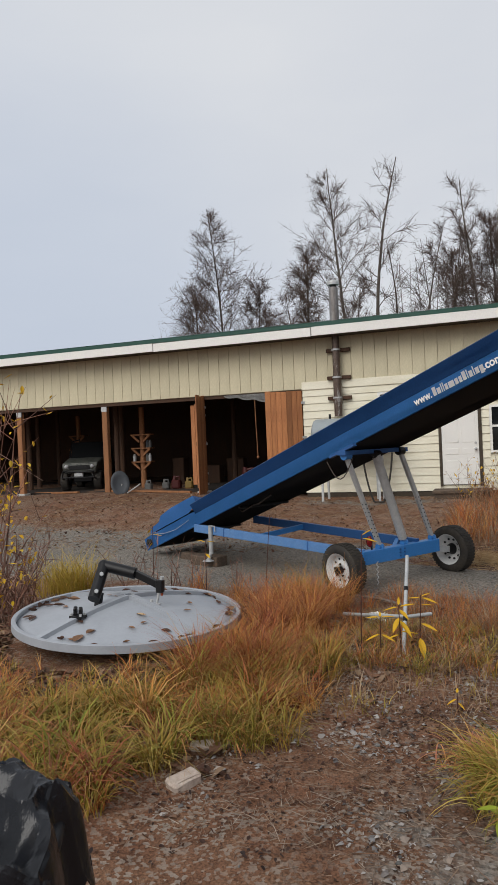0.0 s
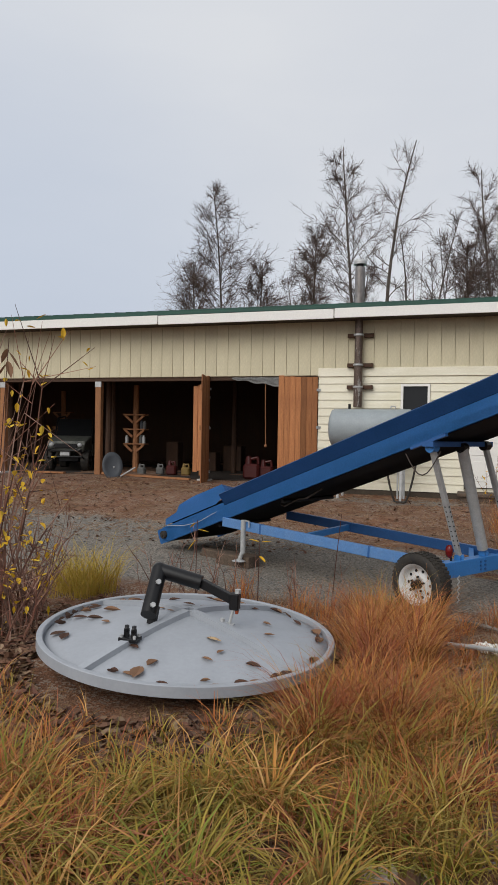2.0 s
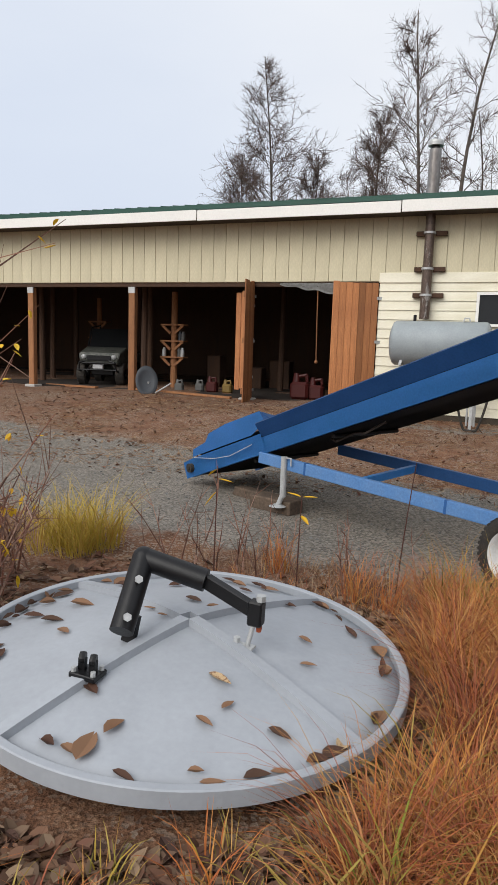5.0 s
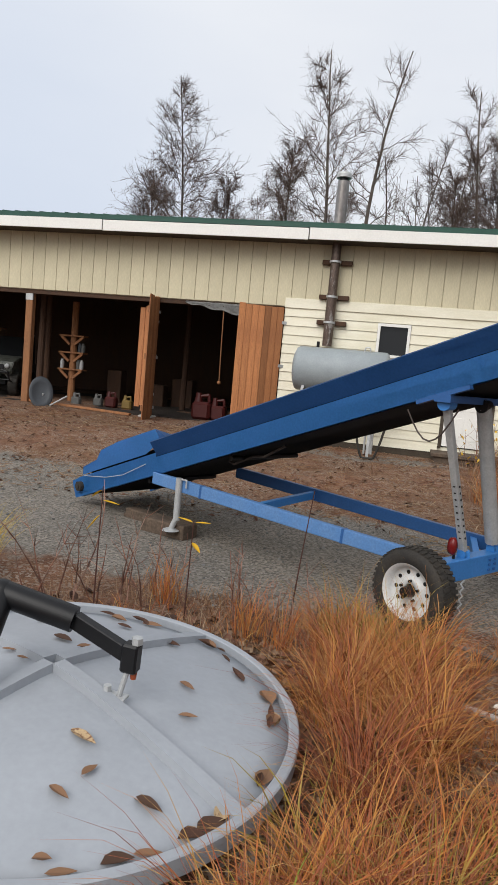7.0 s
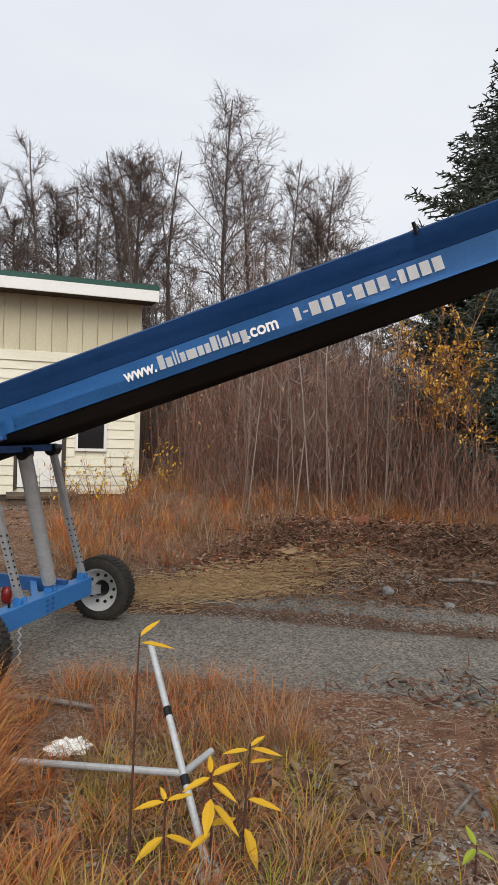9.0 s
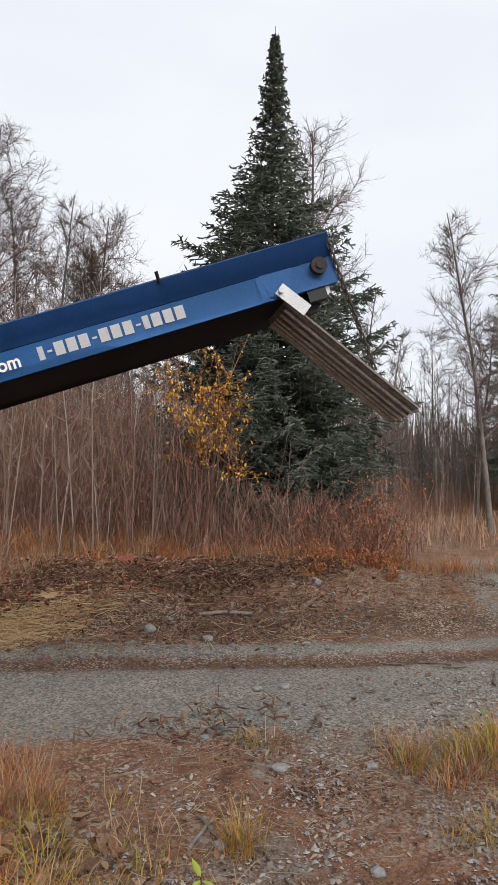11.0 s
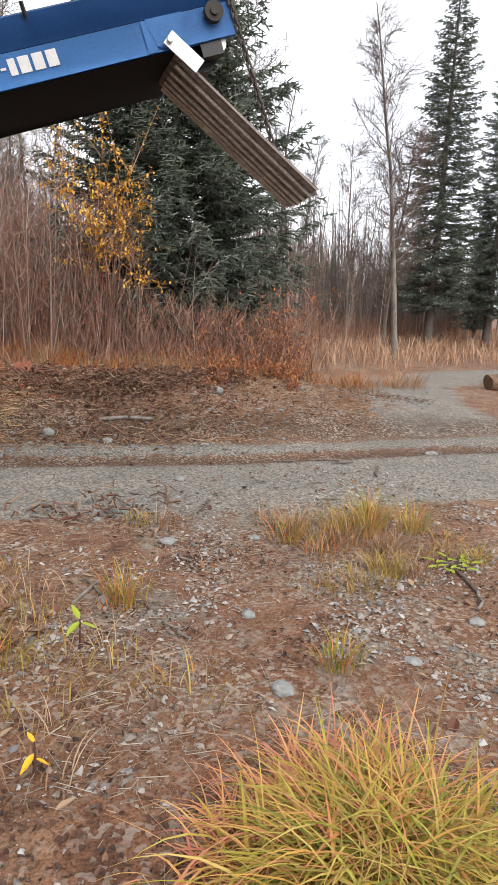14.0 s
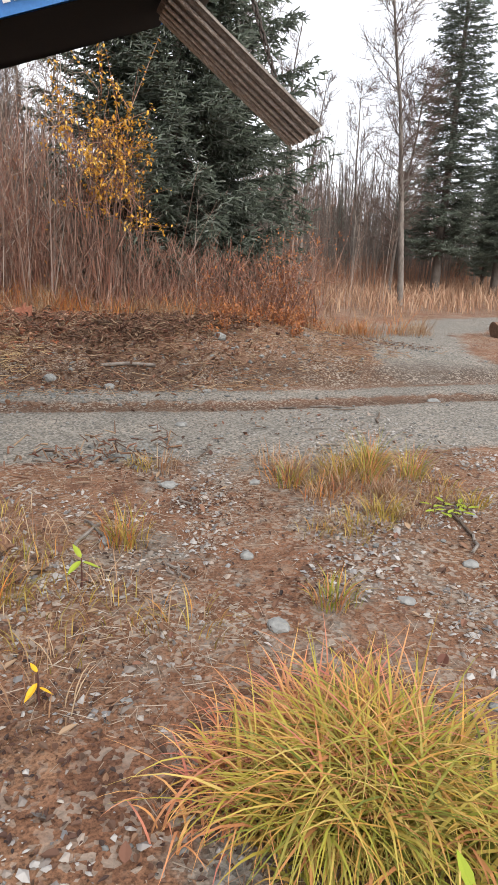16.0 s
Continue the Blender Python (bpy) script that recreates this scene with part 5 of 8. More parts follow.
    def leaves(self, centre, heading, tilt, length, width, curl=0.25):
        """Pointed leaves, folded along the middle."""
        n = len(centre)
        ch, sh, ct, st = np.cos(heading), np.sin(heading), np.cos(tilt), np.sin(tilt)
        d = np.stack([ch * ct, sh * ct, st], 1)
        s = np.stack([-sh, ch, np.zeros(n)], 1)
        u = np.cross(d, s)
        L, Wd = np.asarray(length)[:, None], np.asarray(width)[:, None]
        out = ((-0.5, 0.0), (-0.34, 0.36), (-0.1, 0.5), (0.14, 0.40), (0.34, 0.2), (0.5, 0.0), (0.34, -0.2), (0.14, -0.40), (-0.1, -0.5), (-0.34, -0.36))
        pts = [centre + d * L * p + s * Wd * q + u * (Wd * curl * (2 * abs(q) - 0.5) + L * curl * 0.5 * p * p) for p, q in out] + [centre - u * Wd * curl * 0.5]
        v = np.stack(pts, 1)
        f = np.array([(10, k, (k + 1) % 10) for k in range(10)])
        self.add(v, f)

    def flakes(self, centre, length, width):
        """Small uneven plates lying at chance angles."""
        n = len(centre)
        h, t = rng.uniform(0, 6.28, n), rng.normal(0, 0.3, (n, 2))
        d = np.stack([np.cos(h), np.sin(h), t[:, 0]], 1)
        s = np.stack([-np.sin(h), np.cos(h), t[:, 1]], 1)
        up = np.array([0, 0, 1.0])
        ring = []
        for k in range(5):
            a = 2 * math.pi * k / 5 + rng.normal(0, 0.3, n)
            ring.append(centre + d * (length * 0.5 * np.cos(a) * rng.uniform(0.6, 1.2, n))[:, None] + s * (width * 0.5 * np.sin(a) * rng.uniform(0.6, 1.2, n))[:, None])
        v = np.stack(ring + [centre + up * (length * 0.22)[:, None]], 1)
        self.add(v, np.array([(5, k, (k + 1) % 5) for k in range(5)]))

    def mesh(self, name, mat, smooth=False):
        me = bpy.data.meshes.new(name)
        faces = [f for block in self.f for f in block]
        me.from_pydata(np.concatenate(self.v).tolist(), [], faces)
        me.materials.append(mat)
        if smooth:
            me.polygons.foreach_set("use_smooth", [True] * len(me.polygons))
        return me

    def object(self, name, mat, parent=None, smooth=False):
        ob = new(name, self.mesh(name, mat, smooth))
        if parent is not None:
            ob.parent = parent
        return ob


rng = np.random.default_rng(7)


def lift(xy):
    return np.array([(x, y, ground_z(x, y)) for x, y in xy])


F_ORANGE = foliage("rust_grass", [(0.54, 0.19, 0.045), (0.32, 0.085, 0.033), (0.56, 0.26, 0.07), (0.44, 0.15, 0.08), (0.22, 0.06, 0.033), (0.52, 0.31, 0.10), (0.36, 0.13, 0.05), (0.50, 0.16, 0.042)])
F_RUSSET = foliage("russet_grass", [(0.30, 0.085, 0.04), (0.20, 0.055, 0.03), (0.42, 0.13, 0.05), (0.14, 0.05, 0.03), (0.36, 0.15, 0.08)])
F_PALE = foliage("amber_grass", [(0.56, 0.27, 0.07), (0.50, 0.22, 0.055), (0.60, 0.36, 0.14), (0.42, 0.18, 0.05), (0.54, 0.25, 0.06)])
F_YELLOW = foliage("yellow_green_grass", [(0.37, 0.26, 0.045), (0.23, 0.195, 0.03), (0.46, 0.33, 0.10), (0.12, 0.11, 0.022), (0.42, 0.20, 0.05), (0.32, 0.24, 0.042), (0.15, 0.105, 0.026), (0.40, 0.27, 0.07)])
F_TUFT = foliage("tuft_grass", [(0.41, 0.31, 0.045), (0.21, 0.22, 0.03), (0.49, 0.36, 0.085), (0.10, 0.12, 0.02), (0.50, 0.26, 0.065), (0.29, 0.27, 0.04), (0.44, 0.18, 0.075), (0.15, 0.17, 0.026), (0.54, 0.38, 0.12)])
F_PINK = foliage("rose_tinted_grass", [(0.50, 0.20, 0.12), (0.56, 0.27, 0.10), (0.40, 0.13, 0.10), (0.58, 0.34, 0.12), (0.46, 0.17, 0.08)])
F_GOLDGRASS = foliage("yellow_grass_clump", [(0.50, 0.36, 0.05), (0.42, 0.31, 0.05), (0.55, 0.38, 0.10), (0.36, 0.30, 0.05), (0.50, 0.28, 0.06)])
F_DARKLEAF = foliage("dark_rotting_leaves", [(0.045, 0.026, 0.021), (0.075, 0.038, 0.027), (0.13, 0.07, 0.045), (0.03, 0.022, 0.021), (0.20, 0.115, 0.07)])
F_GREEN = foliage("green_grass", [(0.28, 0.26, 0.04), (0.16, 0.20, 0.03), (0.42, 0.30, 0.06), (0.13, 0.16, 0.03), (0.50, 0.26, 0.08), (0.44, 0.17, 0.09), (0.34, 0.20, 0.06)])
F_DRY = foliage("dry_straw", [(0.34, 0.22, 0.13), (0.24, 0.13, 0.07), (0.42, 0.32, 0.21), (0.19, 0.09, 0.05), (0.30, 0.15, 0.07)])
F_FIELD = foliage("tan_field_grass", [(0.36, 0.215, 0.135), (0.27, 0.145, 0.09), (0.44, 0.30, 0.20), (0.30, 0.16, 0.10)])
F_DEADLEAF = foliage("dead_leaves", [(0.11, 0.055, 0.036), (0.18, 0.10, 0.06), (0.05, 0.028, 0.022), (0.32, 0.22, 0.14), (0.07, 0.036, 0.028), (0.22, 0.12, 0.075), (0.13, 0.055, 0.04)])
F_TANLEAF = foliage("tan_leaves", [(0.30, 0.19, 0.11), (0.22, 0.12, 0.07), (0.36, 0.24, 0.13), (0.16, 0.085, 0.06)])
F_GOLD = foliage("golden_leaves", [(0.68, 0.45, 0.03), (0.60, 0.35, 0.025), (0.72, 0.50, 0.06), (0.50, 0.26, 0.02)])
F_LIME = foliage("lime_leaves", [(0.32, 0.36, 0.04), (0.22, 0.28, 0.03), (0.42, 0.40, 0.06)])
F_NEEDLE = foliage("spruce_needles", [(0.060, 0.076, 0.052), (0.092, 0.112, 0.080), (0.14, 0.160, 0.125), (0.066, 0.080, 0.062), (0.23, 0.245, 0.21)])
F_BRUSH = foliage("red_brown_stems", [(0.23, 0.11, 0.078), (0.33, 0.17, 0.115), (0.13, 0.070, 0.053), (0.43, 0.28, 0.215), (0.26, 0.105, 0.07), (0.17, 0.098, 0.075), (0.09, 0.054, 0.043)])
F_GREYSTEM = foliage("grey_stems", [(0.22, 0.15, 0.115), (0.42, 0.35, 0.30), (0.15, 0.095, 0.07), (0.24, 0.165, 0.13), (0.18, 0.11, 0.085)])
F_REDLEAF = foliage("orange_bush_leaves", [(0.32, 0.11, 0.04), (0.40, 0.17, 0.06), (0.24, 0.075, 0.035), (0.30, 0.16, 0.09)])
F_STRAW = foliage("bleached_straw", [(0.32, 0.245, 0.18), (0.24, 0.16, 0.11), (0.18, 0.095, 0.055), (0.40, 0.34, 0.275), (0.20, 0.105, 0.06)])
F_CHIP = foliage("pale_chips", [(0.27, 0.25, 0.235), (0.42, 0.395, 0.37), (0.17, 0.15, 0.14), (0.33, 0.265, 0.215), (0.10, 0.088, 0.082), (0.24, 0.235, 0.235), (0.36, 0.31, 0.265)])


def clump(soup, x, y, n, radius, height, width=0.007, lean=0.55, droop=0.35, stray=0.5, levels=4):
    """One tuft: blades that fan out from a small foot."""
    a = rng.uniform(0, 2 * math.pi, n)
    r = radius * np.sqrt(rng.uniform(0, 1, n))
    xy = np.stack([x + r * np.cos(a), y + r * np.sin(a)], 1)
    head = a + rng.normal(0, stray, n)
    soup.blades(lift(xy), head, height * rng.uniform(0.45, 1.1, n), lean * rng.uniform(0.3, 1.6, n), width * rng.uniform(0.6, 1.4, n), np.minimum(1.15, droop * rng.uniform(0.55, 1.5, n)), levels)


def in_lid(x, y, r=1.03):
    return math.hypot(x + 2.913, y - 5.234) < r


def grasses():
    o, yg, gr, dry, red, pale = Soup(), Soup(), Soup(), Soup(), Soup(), Soup()

    def rust():
        """Each clump of the rust-coloured stand takes one of three colours."""
        u = rng.uniform()
        return o if u < 0.5 else (red if u < 0.78 else pale)
    # tall rust-coloured stand between the lid and the trailer
    for _ in range(150):
        x, y = rng.uniform(-2.0, -1.05), rng.uniform(4.3, 7.2)
        if in_lid(x, y, 1.16) or (x > -1.38 and rng.uniform() < 0.72):
            continue
        clump(rust() if rng.uniform() < 0.92 else yg, x, y, 78, 0.09, rng.uniform(0.30, 0.60) * (1.0 if x < -1.35 else 0.6), 0.0048, 0.6, 0.72)
    for _ in range(54):
        x, y = rng.uniform(-1.85, -0.95), rng.uniform(3.6, 5.0)
        if in_lid(x, y, 1.12):
            continue
        clump(rust() if rng.uniform() < 0.6 else yg, x, y, 56, 0.09, rng.uniform(0.22, 0.42), 0.0075, 0.8, 0.65)
    for x, y in ((-2.28, 6.75), (-2.5, 6.9), (-2.05, 6.95), (-1.9, 6.6), (-3.2, 7.35)):
        clump(o, x, y, 70, 0.10, 0.36, 0.006, 0.3, 0.2)
    # yellow-green foreground grass
    for _ in range(300):
        x, y = rng.uniform(-4.2, -1.15), rng.uniform(2.5, 4.3)
        if in_lid(x, y, 1.13) or (x < -1.95 and y > 3.82 + 0.22 * (x + 2)) or (x > -1.55 and y < 3.55) or rng.uniform() < 0.12:
            continue
        clump(rust() if rng.uniform() < 0.30 else (gr if rng.uniform() < 0.22 else yg), x, y, 58, 0.08, rng.uniform(0.18, 0.48), 0.0095, 0.9, 0.85)
    for _ in range(14):
        clump(o, rng.normal(-3.3, 0.25), rng.normal(3.35, 0.2), 60, 0.12, rng.uniform(0.3, 0.5), 0.006, 0.6, 0.6)
    # arching tuft beside the trail, yellow-green with rose-tinted outer blades
    tuft, rose = Soup(), Soup()
    for _ in range(46):
        x, y = rng.normal(0.33, 0.13), rng.normal(3.34, 0.12)
        clump(tuft, x, y, 36, 0.08, rng.uniform(0.26, 0.44), 0.0115, 0.9, 1.0, 1.4, 7)
    for _ in range(16):
        clump(tuft, rng.normal(0.37, 0.09), rng.normal(3.32, 0.10), 24, 0.08, rng.uniform(0.34, 0.48), 0.010, 0.6, 0.8, 1.6, 7)
    for _ in range(40):
        clump(rose, rng.normal(0.30, 0.15), rng.normal(3.56, 0.10), 26, 0.09, rng.uniform(0.18, 0.36), 0.0085, 0.9, 0.9, 1.5, 6)
    for _ in range(12):
        clump(rose, rng.normal(0.36, 0.11), rng.normal(3.42, 0.10), 14, 0.08, rng.uniform(0.34, 0.46), 0.0085, 0.7, 0.85, 1.6, 7)
    for _ in range(7):
        clump(yg, rng.normal(0.62, 0.14), rng.normal(3.12, 0.14), 30, 0.12, rng.uniform(0.10, 0.26), 0.008, 0.9, 0.9)
    tagged(tuft.object("arching_grass", F_TUFT), "arching yellow-green tuft of grass beside the trail", "grass", kind="stuff")
    tagged(rose.object("rose_grass", F_PINK), "rose and rust tinted grass blades of the tuft", "grass", kind="stuff")
    # mixed low growth round the yellow-leaved stalks
    for _ in range(130):
        x, y = rng.uniform(-1.15, 0.1), rng.uniform(5.0, 6.3)
        u = rng.uniform()
        clump(o if u < 0.3 else (yg if u < 0.6 else (gr if u < 0.8 else dry)), x, y, 30, 0.12, rng.uniform(0.08, 0.26), 0.005, 0.8, 0.6)
    # small tufts along the road's edge and trail
    for x, y, h, s, n in ((2.75, 5.05, 0.22, gr, 60), (2.95, 5.15, 0.24, gr, 60), (2.6, 5.2, 0.18, yg, 50), (2.45, 5.05, 0.16, dry, 50), (3.0, 4.85, 0.2, gr, 50), (2.2, 5.3, 0.16, gr, 30), (2.3, 5.35, 0.18, dry, 40), (2.55, 4.75, 0.14, dry, 60), (2.2, 4.55, 0.13, yg, 50), (2.3, 4.4, 0.1, dry, 40), (0.86, 5.2, 0.24, yg, 34), (0.83, 5.25, 0.2, o, 24), (1.75, 6.05, 0.2, dry, 24), (1.7, 6.2, 0.1, yg, 30), (2.35, 5.6, 0.16, dry, 26), (1.15, 4.1, 0.14, gr, 50), (2.8, 4.3, 0.1, yg, 30)):
        clump(s, x, y, n * 2, 0.11, h * (1.35 if x > 2.1 else 1.0), 0.006, 0.5, 0.4)
    for _ in range(46):
        x, y = rng.uniform(2.1, 3.1), rng.uniform(4.5, 5.5)
        u = rng.uniform()
        clump(dry if u < 0.5 else (yg if u < 0.75 else o), x, y, 26, 0.12, rng.uniform(0.07, 0.18), 0.005, 0.7, 0.5)
    for _ in range(10):
        clump(dry if rng.uniform() < 0.5 else yg, rng.normal(1.85, 0.15), rng.normal(4.5, 0.12), 30, 0.1, rng.uniform(0.06, 0.14), 0.005, 0.8, 0.6)
    gold = Soup()
    # yellow clump at the yard's edge
    for _ in range(16):
        clump(gold, rng.normal(-4.85, 0.2), rng.normal(7.1, 0.2), 50, 0.1, rng.uniform(0.45, 0.7), 0.007, 0.5, 0.5)
    tagged(gold.object("yellow_clump", F_GOLDGRASS), "bright yellow clump of grass at the yard's edge", "grass", kind="stuff")
    # sparse mixed blades in the leaves before the lid
    for _ in range(70):
        a, r = rng.uniform(-2.6, 0.2), rng.uniform(1.10, 1.5)
        u = rng.uniform()
        clump(o if u < 0.5 else yg, -2.913 + r * math.cos(a), 5.234 + r * math.sin(a), 18, 0.09, rng.uniform(0.10, 0.26), 0.006, 0.7, 0.6)
    # low orange growth on the verge beyond the poles
    for _ in range(70):
        x = rng.uniform(-0.9, 0.4)
        y = 7.35 - 0.52 * x + rng.uniform(-1.2, -0.05)
        clump(o if rng.uniform() < 0.6 else dry, x, y, 38, 0.13, rng.uniform(0.14, 0.34), 0.004, 0.6, 0.45)
    for _ in range(60):
        x, y = rng.uniform(-1.0, 0.6), rng.uniform(4.2, 6.6)
        clump(dry if rng.uniform() < 0.6 else yg, x, y, 26, 0.16, rng.uniform(0.08, 0.2), 0.005, 0.8, 0.5)
    # grass on the shed's right side and the bank
    for _ in range(330):
        x, y = rng.uniform(-0.6, 5.2), rng.uniform(11.2, 16.6)
        clump(o if rng.uniform() < 0.45 else dry, x, y, 30, 0.25, rng.uniform(0.2, 0.55), 0.009, 0.5, 0.3)
    for _ in range(120):
        x, y = rng.uniform(-0.8, 3.0), rng.uniform(9.8, 11.6)
        clump(dry, x, y, 26, 0.25, rng.uniform(0.06, 0.18), 0.007, 0.8, 0.5)
    for _ in range(120):
        x, y = rng.uniform(-6, 0.5), rng.uniform(10.6, 15.0)
        clump(dry, x, y, 14, 0.2, rng.uniform(0.04, 0.1), 0.007, 0.9, 0.5)
    for _ in range(150):
        x, y = rng.uniform(-3.9, -1.6), rng.uniform(6.1, 7.6)
        if not in_lid(x, y, 1.2):
            clump(dry if rng.uniform() < 0.7 else o, x, y, 14, 0.14, rng.uniform(0.06, 0.2), 0.005, 0.7, 0.4)
    # growth along the foot of the brush on the bank
    for _ in range(150):
        x = rng.uniform(1.6, 10.5)
        y = (13.2 - 0.55 * (x - 1.6) if x < 4.4 else 11.2 - 0.28 * (x - 4.4)) - abs(rng.normal(0, 0.35))
        clump(o if rng.uniform() < 0.35 else dry, x, y, 34, 0.22, rng.uniform(0.18, 0.5), 0.007, 0.6, 0.4)
    for soup, name, mat, label in ((red, "russet_grass", F_RUSSET, "dark russet autumn grass"), (pale, "amber_grass", F_PALE, "pale amber autumn grass"), (o, "rust_grass", F_ORANGE, "tall rust-orange autumn grass"), (yg, "yellow_grass", F_YELLOW, "arching yellow-green autumn grass"), (gr, "green_grass", F_GREEN, "bright green and yellow tufts of grass"), (dry, "dry_grass", F_DRY, "low dry brown grass")):
        tagged(soup.object(name, mat), label, "grass", kind="stuff")
    # tan field to the right
    f = Soup()
    n = 26000
    x = rng.uniform(9, 60, n)
    y = rng.uniform(-2, 30, n)
    keep = [(a, b) for a, b in zip(x, y) if b > 11.0 + 0.04 * a and seg_dist(a, b, BRANCH) > 1.6 and b < 9 + 0.62 * a]
    p = lift(keep)
    n = len(p)
    f.blades(p, rng.uniform(0, 6.28, n), rng.uniform(0.3, 0.75, n), rng.uniform(0.1, 0.6, n), rng.uniform(0.02, 0.05, n), rng.uniform(0, 0.4, n), 3)
    tagged(f.object("field_grass", F_FIELD), "tan dry meadow grass", "grass", kind="stuff")


grasses()


def litter():
    # dead leaves, thick round the lid and under the yellow-leaved plants
    l, s = Soup(), Soup()
    pts = []
    for _ in range(5200):
        a = rng.uniform(0, 6.28)
        r = 1.02 + abs(rng.normal(0, 0.35))
        pts.append((-2.913 + r * math.cos(a), 5.234 + r * math.sin(a)))
    for _ in range(2200):
        pts.append((rng.uniform(-4.8, -1.2), rng.uniform(3.2, 7.0)))
    for _ in range(700):
        pts.append((rng.normal(-0.5, 0.6), rng.normal(5.5, 0.6)))
    for _ in range(6500):
        x = rng.uniform(0.4, 9.0)
        pts.append((x, 9.75 - 0.5 * x + 0.25 + abs(rng.normal(0, 1.4)) if x < 4 else rng.uniform(7.9, 10.6)))
    for _ in range(2200):
        pts.append((rng.uniform(-12, 1.4), rng.uniform(10.0, 16.4)))
    for _ in range(500):
        pts.append((rng.uniform(-0.6, 4), rng.uniform(3.0, 7)))
    pts = [p for p in pts if not in_lid(*p, 1.012)]
    c = lift(pts)
    n = len(c)
    big = np.array([1.0 if in_lid(x, y, 2.2) or y < 6.5 else 0.8 for x, y in pts])
    c[:, 2] += rng.uniform(0.004, 0.03, n)
    small = np.array([0.55 if x > 0.4 or (x > -0.6 and y < 5) else 1.0 for x, y in pts])
    length = rng.uniform(0.05, 0.12, n) * big * small
    l.leaves(c, rng.uniform(0, 6.28, n), rng.normal(0, 0.4, n), length, length * rng.uniform(0.4, 0.7, n))
    tagged(l.object("leaf_litter", F_DEADLEAF), "brown fallen leaves on the ground", "leaves", kind="stuff")
    # small dark rotting leaves in patches beside the trail
    dk = Soup()
    n = 26000
    x, y = rng.uniform(-1.5, 4.6, n), rng.uniform(2.5, 6.4, n)
    keep = np.array([noise.noise((a * 1.5, b * 1.5, 21.0)) + (0.2 if a < 0.25 and b < 4.7 else -0.2) > rng.uniform(-0.2, 0.75) and seg_dist(a, b, ROAD) > 1.35 for a, b in zip(x, y)])
    c = lift(list(zip(x[keep], y[keep])))
    n = len(c)
    c[:, 2] += rng.uniform(0.003, 0.016, n)
    L = rng.uniform(0.010, 0.032, n)
    dk.leaves(c, rng.uniform(0, 6.28, n), rng.normal(0, 0.5, n), L, L * rng.uniform(0.35, 0.8, n), 0.35)
    tagged(dk.object("rotting_leaves", F_DARKLEAF), "small dark rotting leaves beside the trail", "leaves", kind="stuff")
    # straw and twigs
    n = 26000
    x = rng.uniform(-1.4, 5.2, n)
    y = rng.uniform(2.6, 8.0, n)
    patch = np.array([noise.noise((a * 1.1, b * 1.1, 4.0)) for a, b in zip(x, y)])
    keep = patch + np.where((np.abs(x - 0.45) < 0.55) & (np.abs(y - 5.1) < 0.6), 0.3, 0) > rng.uniform(-0.25, 0.6, n)
    keep &= np.array([seg_dist(a, b, ROAD) > 1.15 for a, b in zip(x, y)])
    c = lift(list(zip(x[keep], y[keep])))
    n = len(c)
    c[:, 2] += rng.uniform(0.003, 0.02, n)
    h = rng.uniform(0, 6.28, n)
    L = rng.uniform(0.03, 0.13, n)
    d = np.stack([np.cos(h), np.sin(h), rng.normal(0, 0.12, n)], 1) * L[:, None] / 2
    s.tubes(c - d, c + d, rng.uniform(0.001, 0.0024, n), np.full(n, 0.001))
    tagged(s.object("straw", F_STRAW), "bleached straw and fine dead stalks on the ground", "straw", kind="stuff")
    # short straw over the yard before the shed and on the bank
    y2 = Soup()
    m = 15000
    x = np.where(rng.uniform(0, 1, m) < 0.6, rng.uniform(-10, 1.4, m), rng.uniform(0.8, 8.5, m))
    y = np.where(x < 1.2, rng.uniform(10.2, 16.5, m), 10.6 - 0.5 * np.minimum(x, 4.5) + rng.uniform(-0.8, 3.0, m))
    keep = np.array([noise.noise((a * 0.7, b * 0.7, 14.0)) > rng.uniform(-0.5, 0.4) for a, b in zip(x, y)])
    c = lift(list(zip(x[keep], y[keep])))
    m = len(c)
    c[:, 2] += rng.uniform(0.003, 0.03, m)
    h = rng.uniform(0, 6.28, m)
    d = np.stack([np.cos(h), np.sin(h), rng.normal(0, 0.25, m)], 1) * rng.uniform(0.04, 0.14, m)[:, None]
    y2.tubes(c - d, c + d, rng.uniform(0.002, 0.005, m), np.full(m, 0.0015))
    tagged(y2.object("yard_straw", F_DRY), "tan straw and stalks strewn over the yard", "straw", kind="stuff")
    # a bleached mat of mown straw at the road's far edge, and rust-red leaves on the bank above it
    mat, red = Soup(), Soup()
    m = 5200
    x, y = rng.normal(0.95, 0.75, m), rng.normal(10.15, 0.28, m)
    c = lift(list(zip(x, y)))
    c[:, 2] += rng.uniform(0.004, 0.035, m)
    h = rng.normal(0.1, 0.7, m)
    d = np.stack([np.cos(h), np.sin(h), rng.normal(0, 0.15, m)], 1) * rng.uniform(0.05, 0.16, m)[:, None]
    mat.tubes(c - d, c + d, rng.uniform(0.003, 0.006, m), np.full(m, 0.002))
    tagged(mat.object("straw_mat", foliage("mown_straw", [(0.50, 0.36, 0.19), (0.40, 0.26, 0.13), (0.58, 0.44, 0.26), (0.30, 0.17, 0.09)])), "pale mat of mown straw beside the road", "straw", kind="stuff")
    m = 2600
    x, y = rng.normal(3.0, 0.9, m), rng.normal(11.0, 0.45, m)
    c = lift(list(zip(x, y)))
    c[:, 2] += rng.uniform(0.004, 0.05, m)
    L = rng.uniform(0.04, 0.10, m)
    red.leaves(c, rng.uniform(0, 6.28, m), rng.normal(0, 0.5, m), L, L * rng.uniform(0.4, 0.8, m), 0.4)
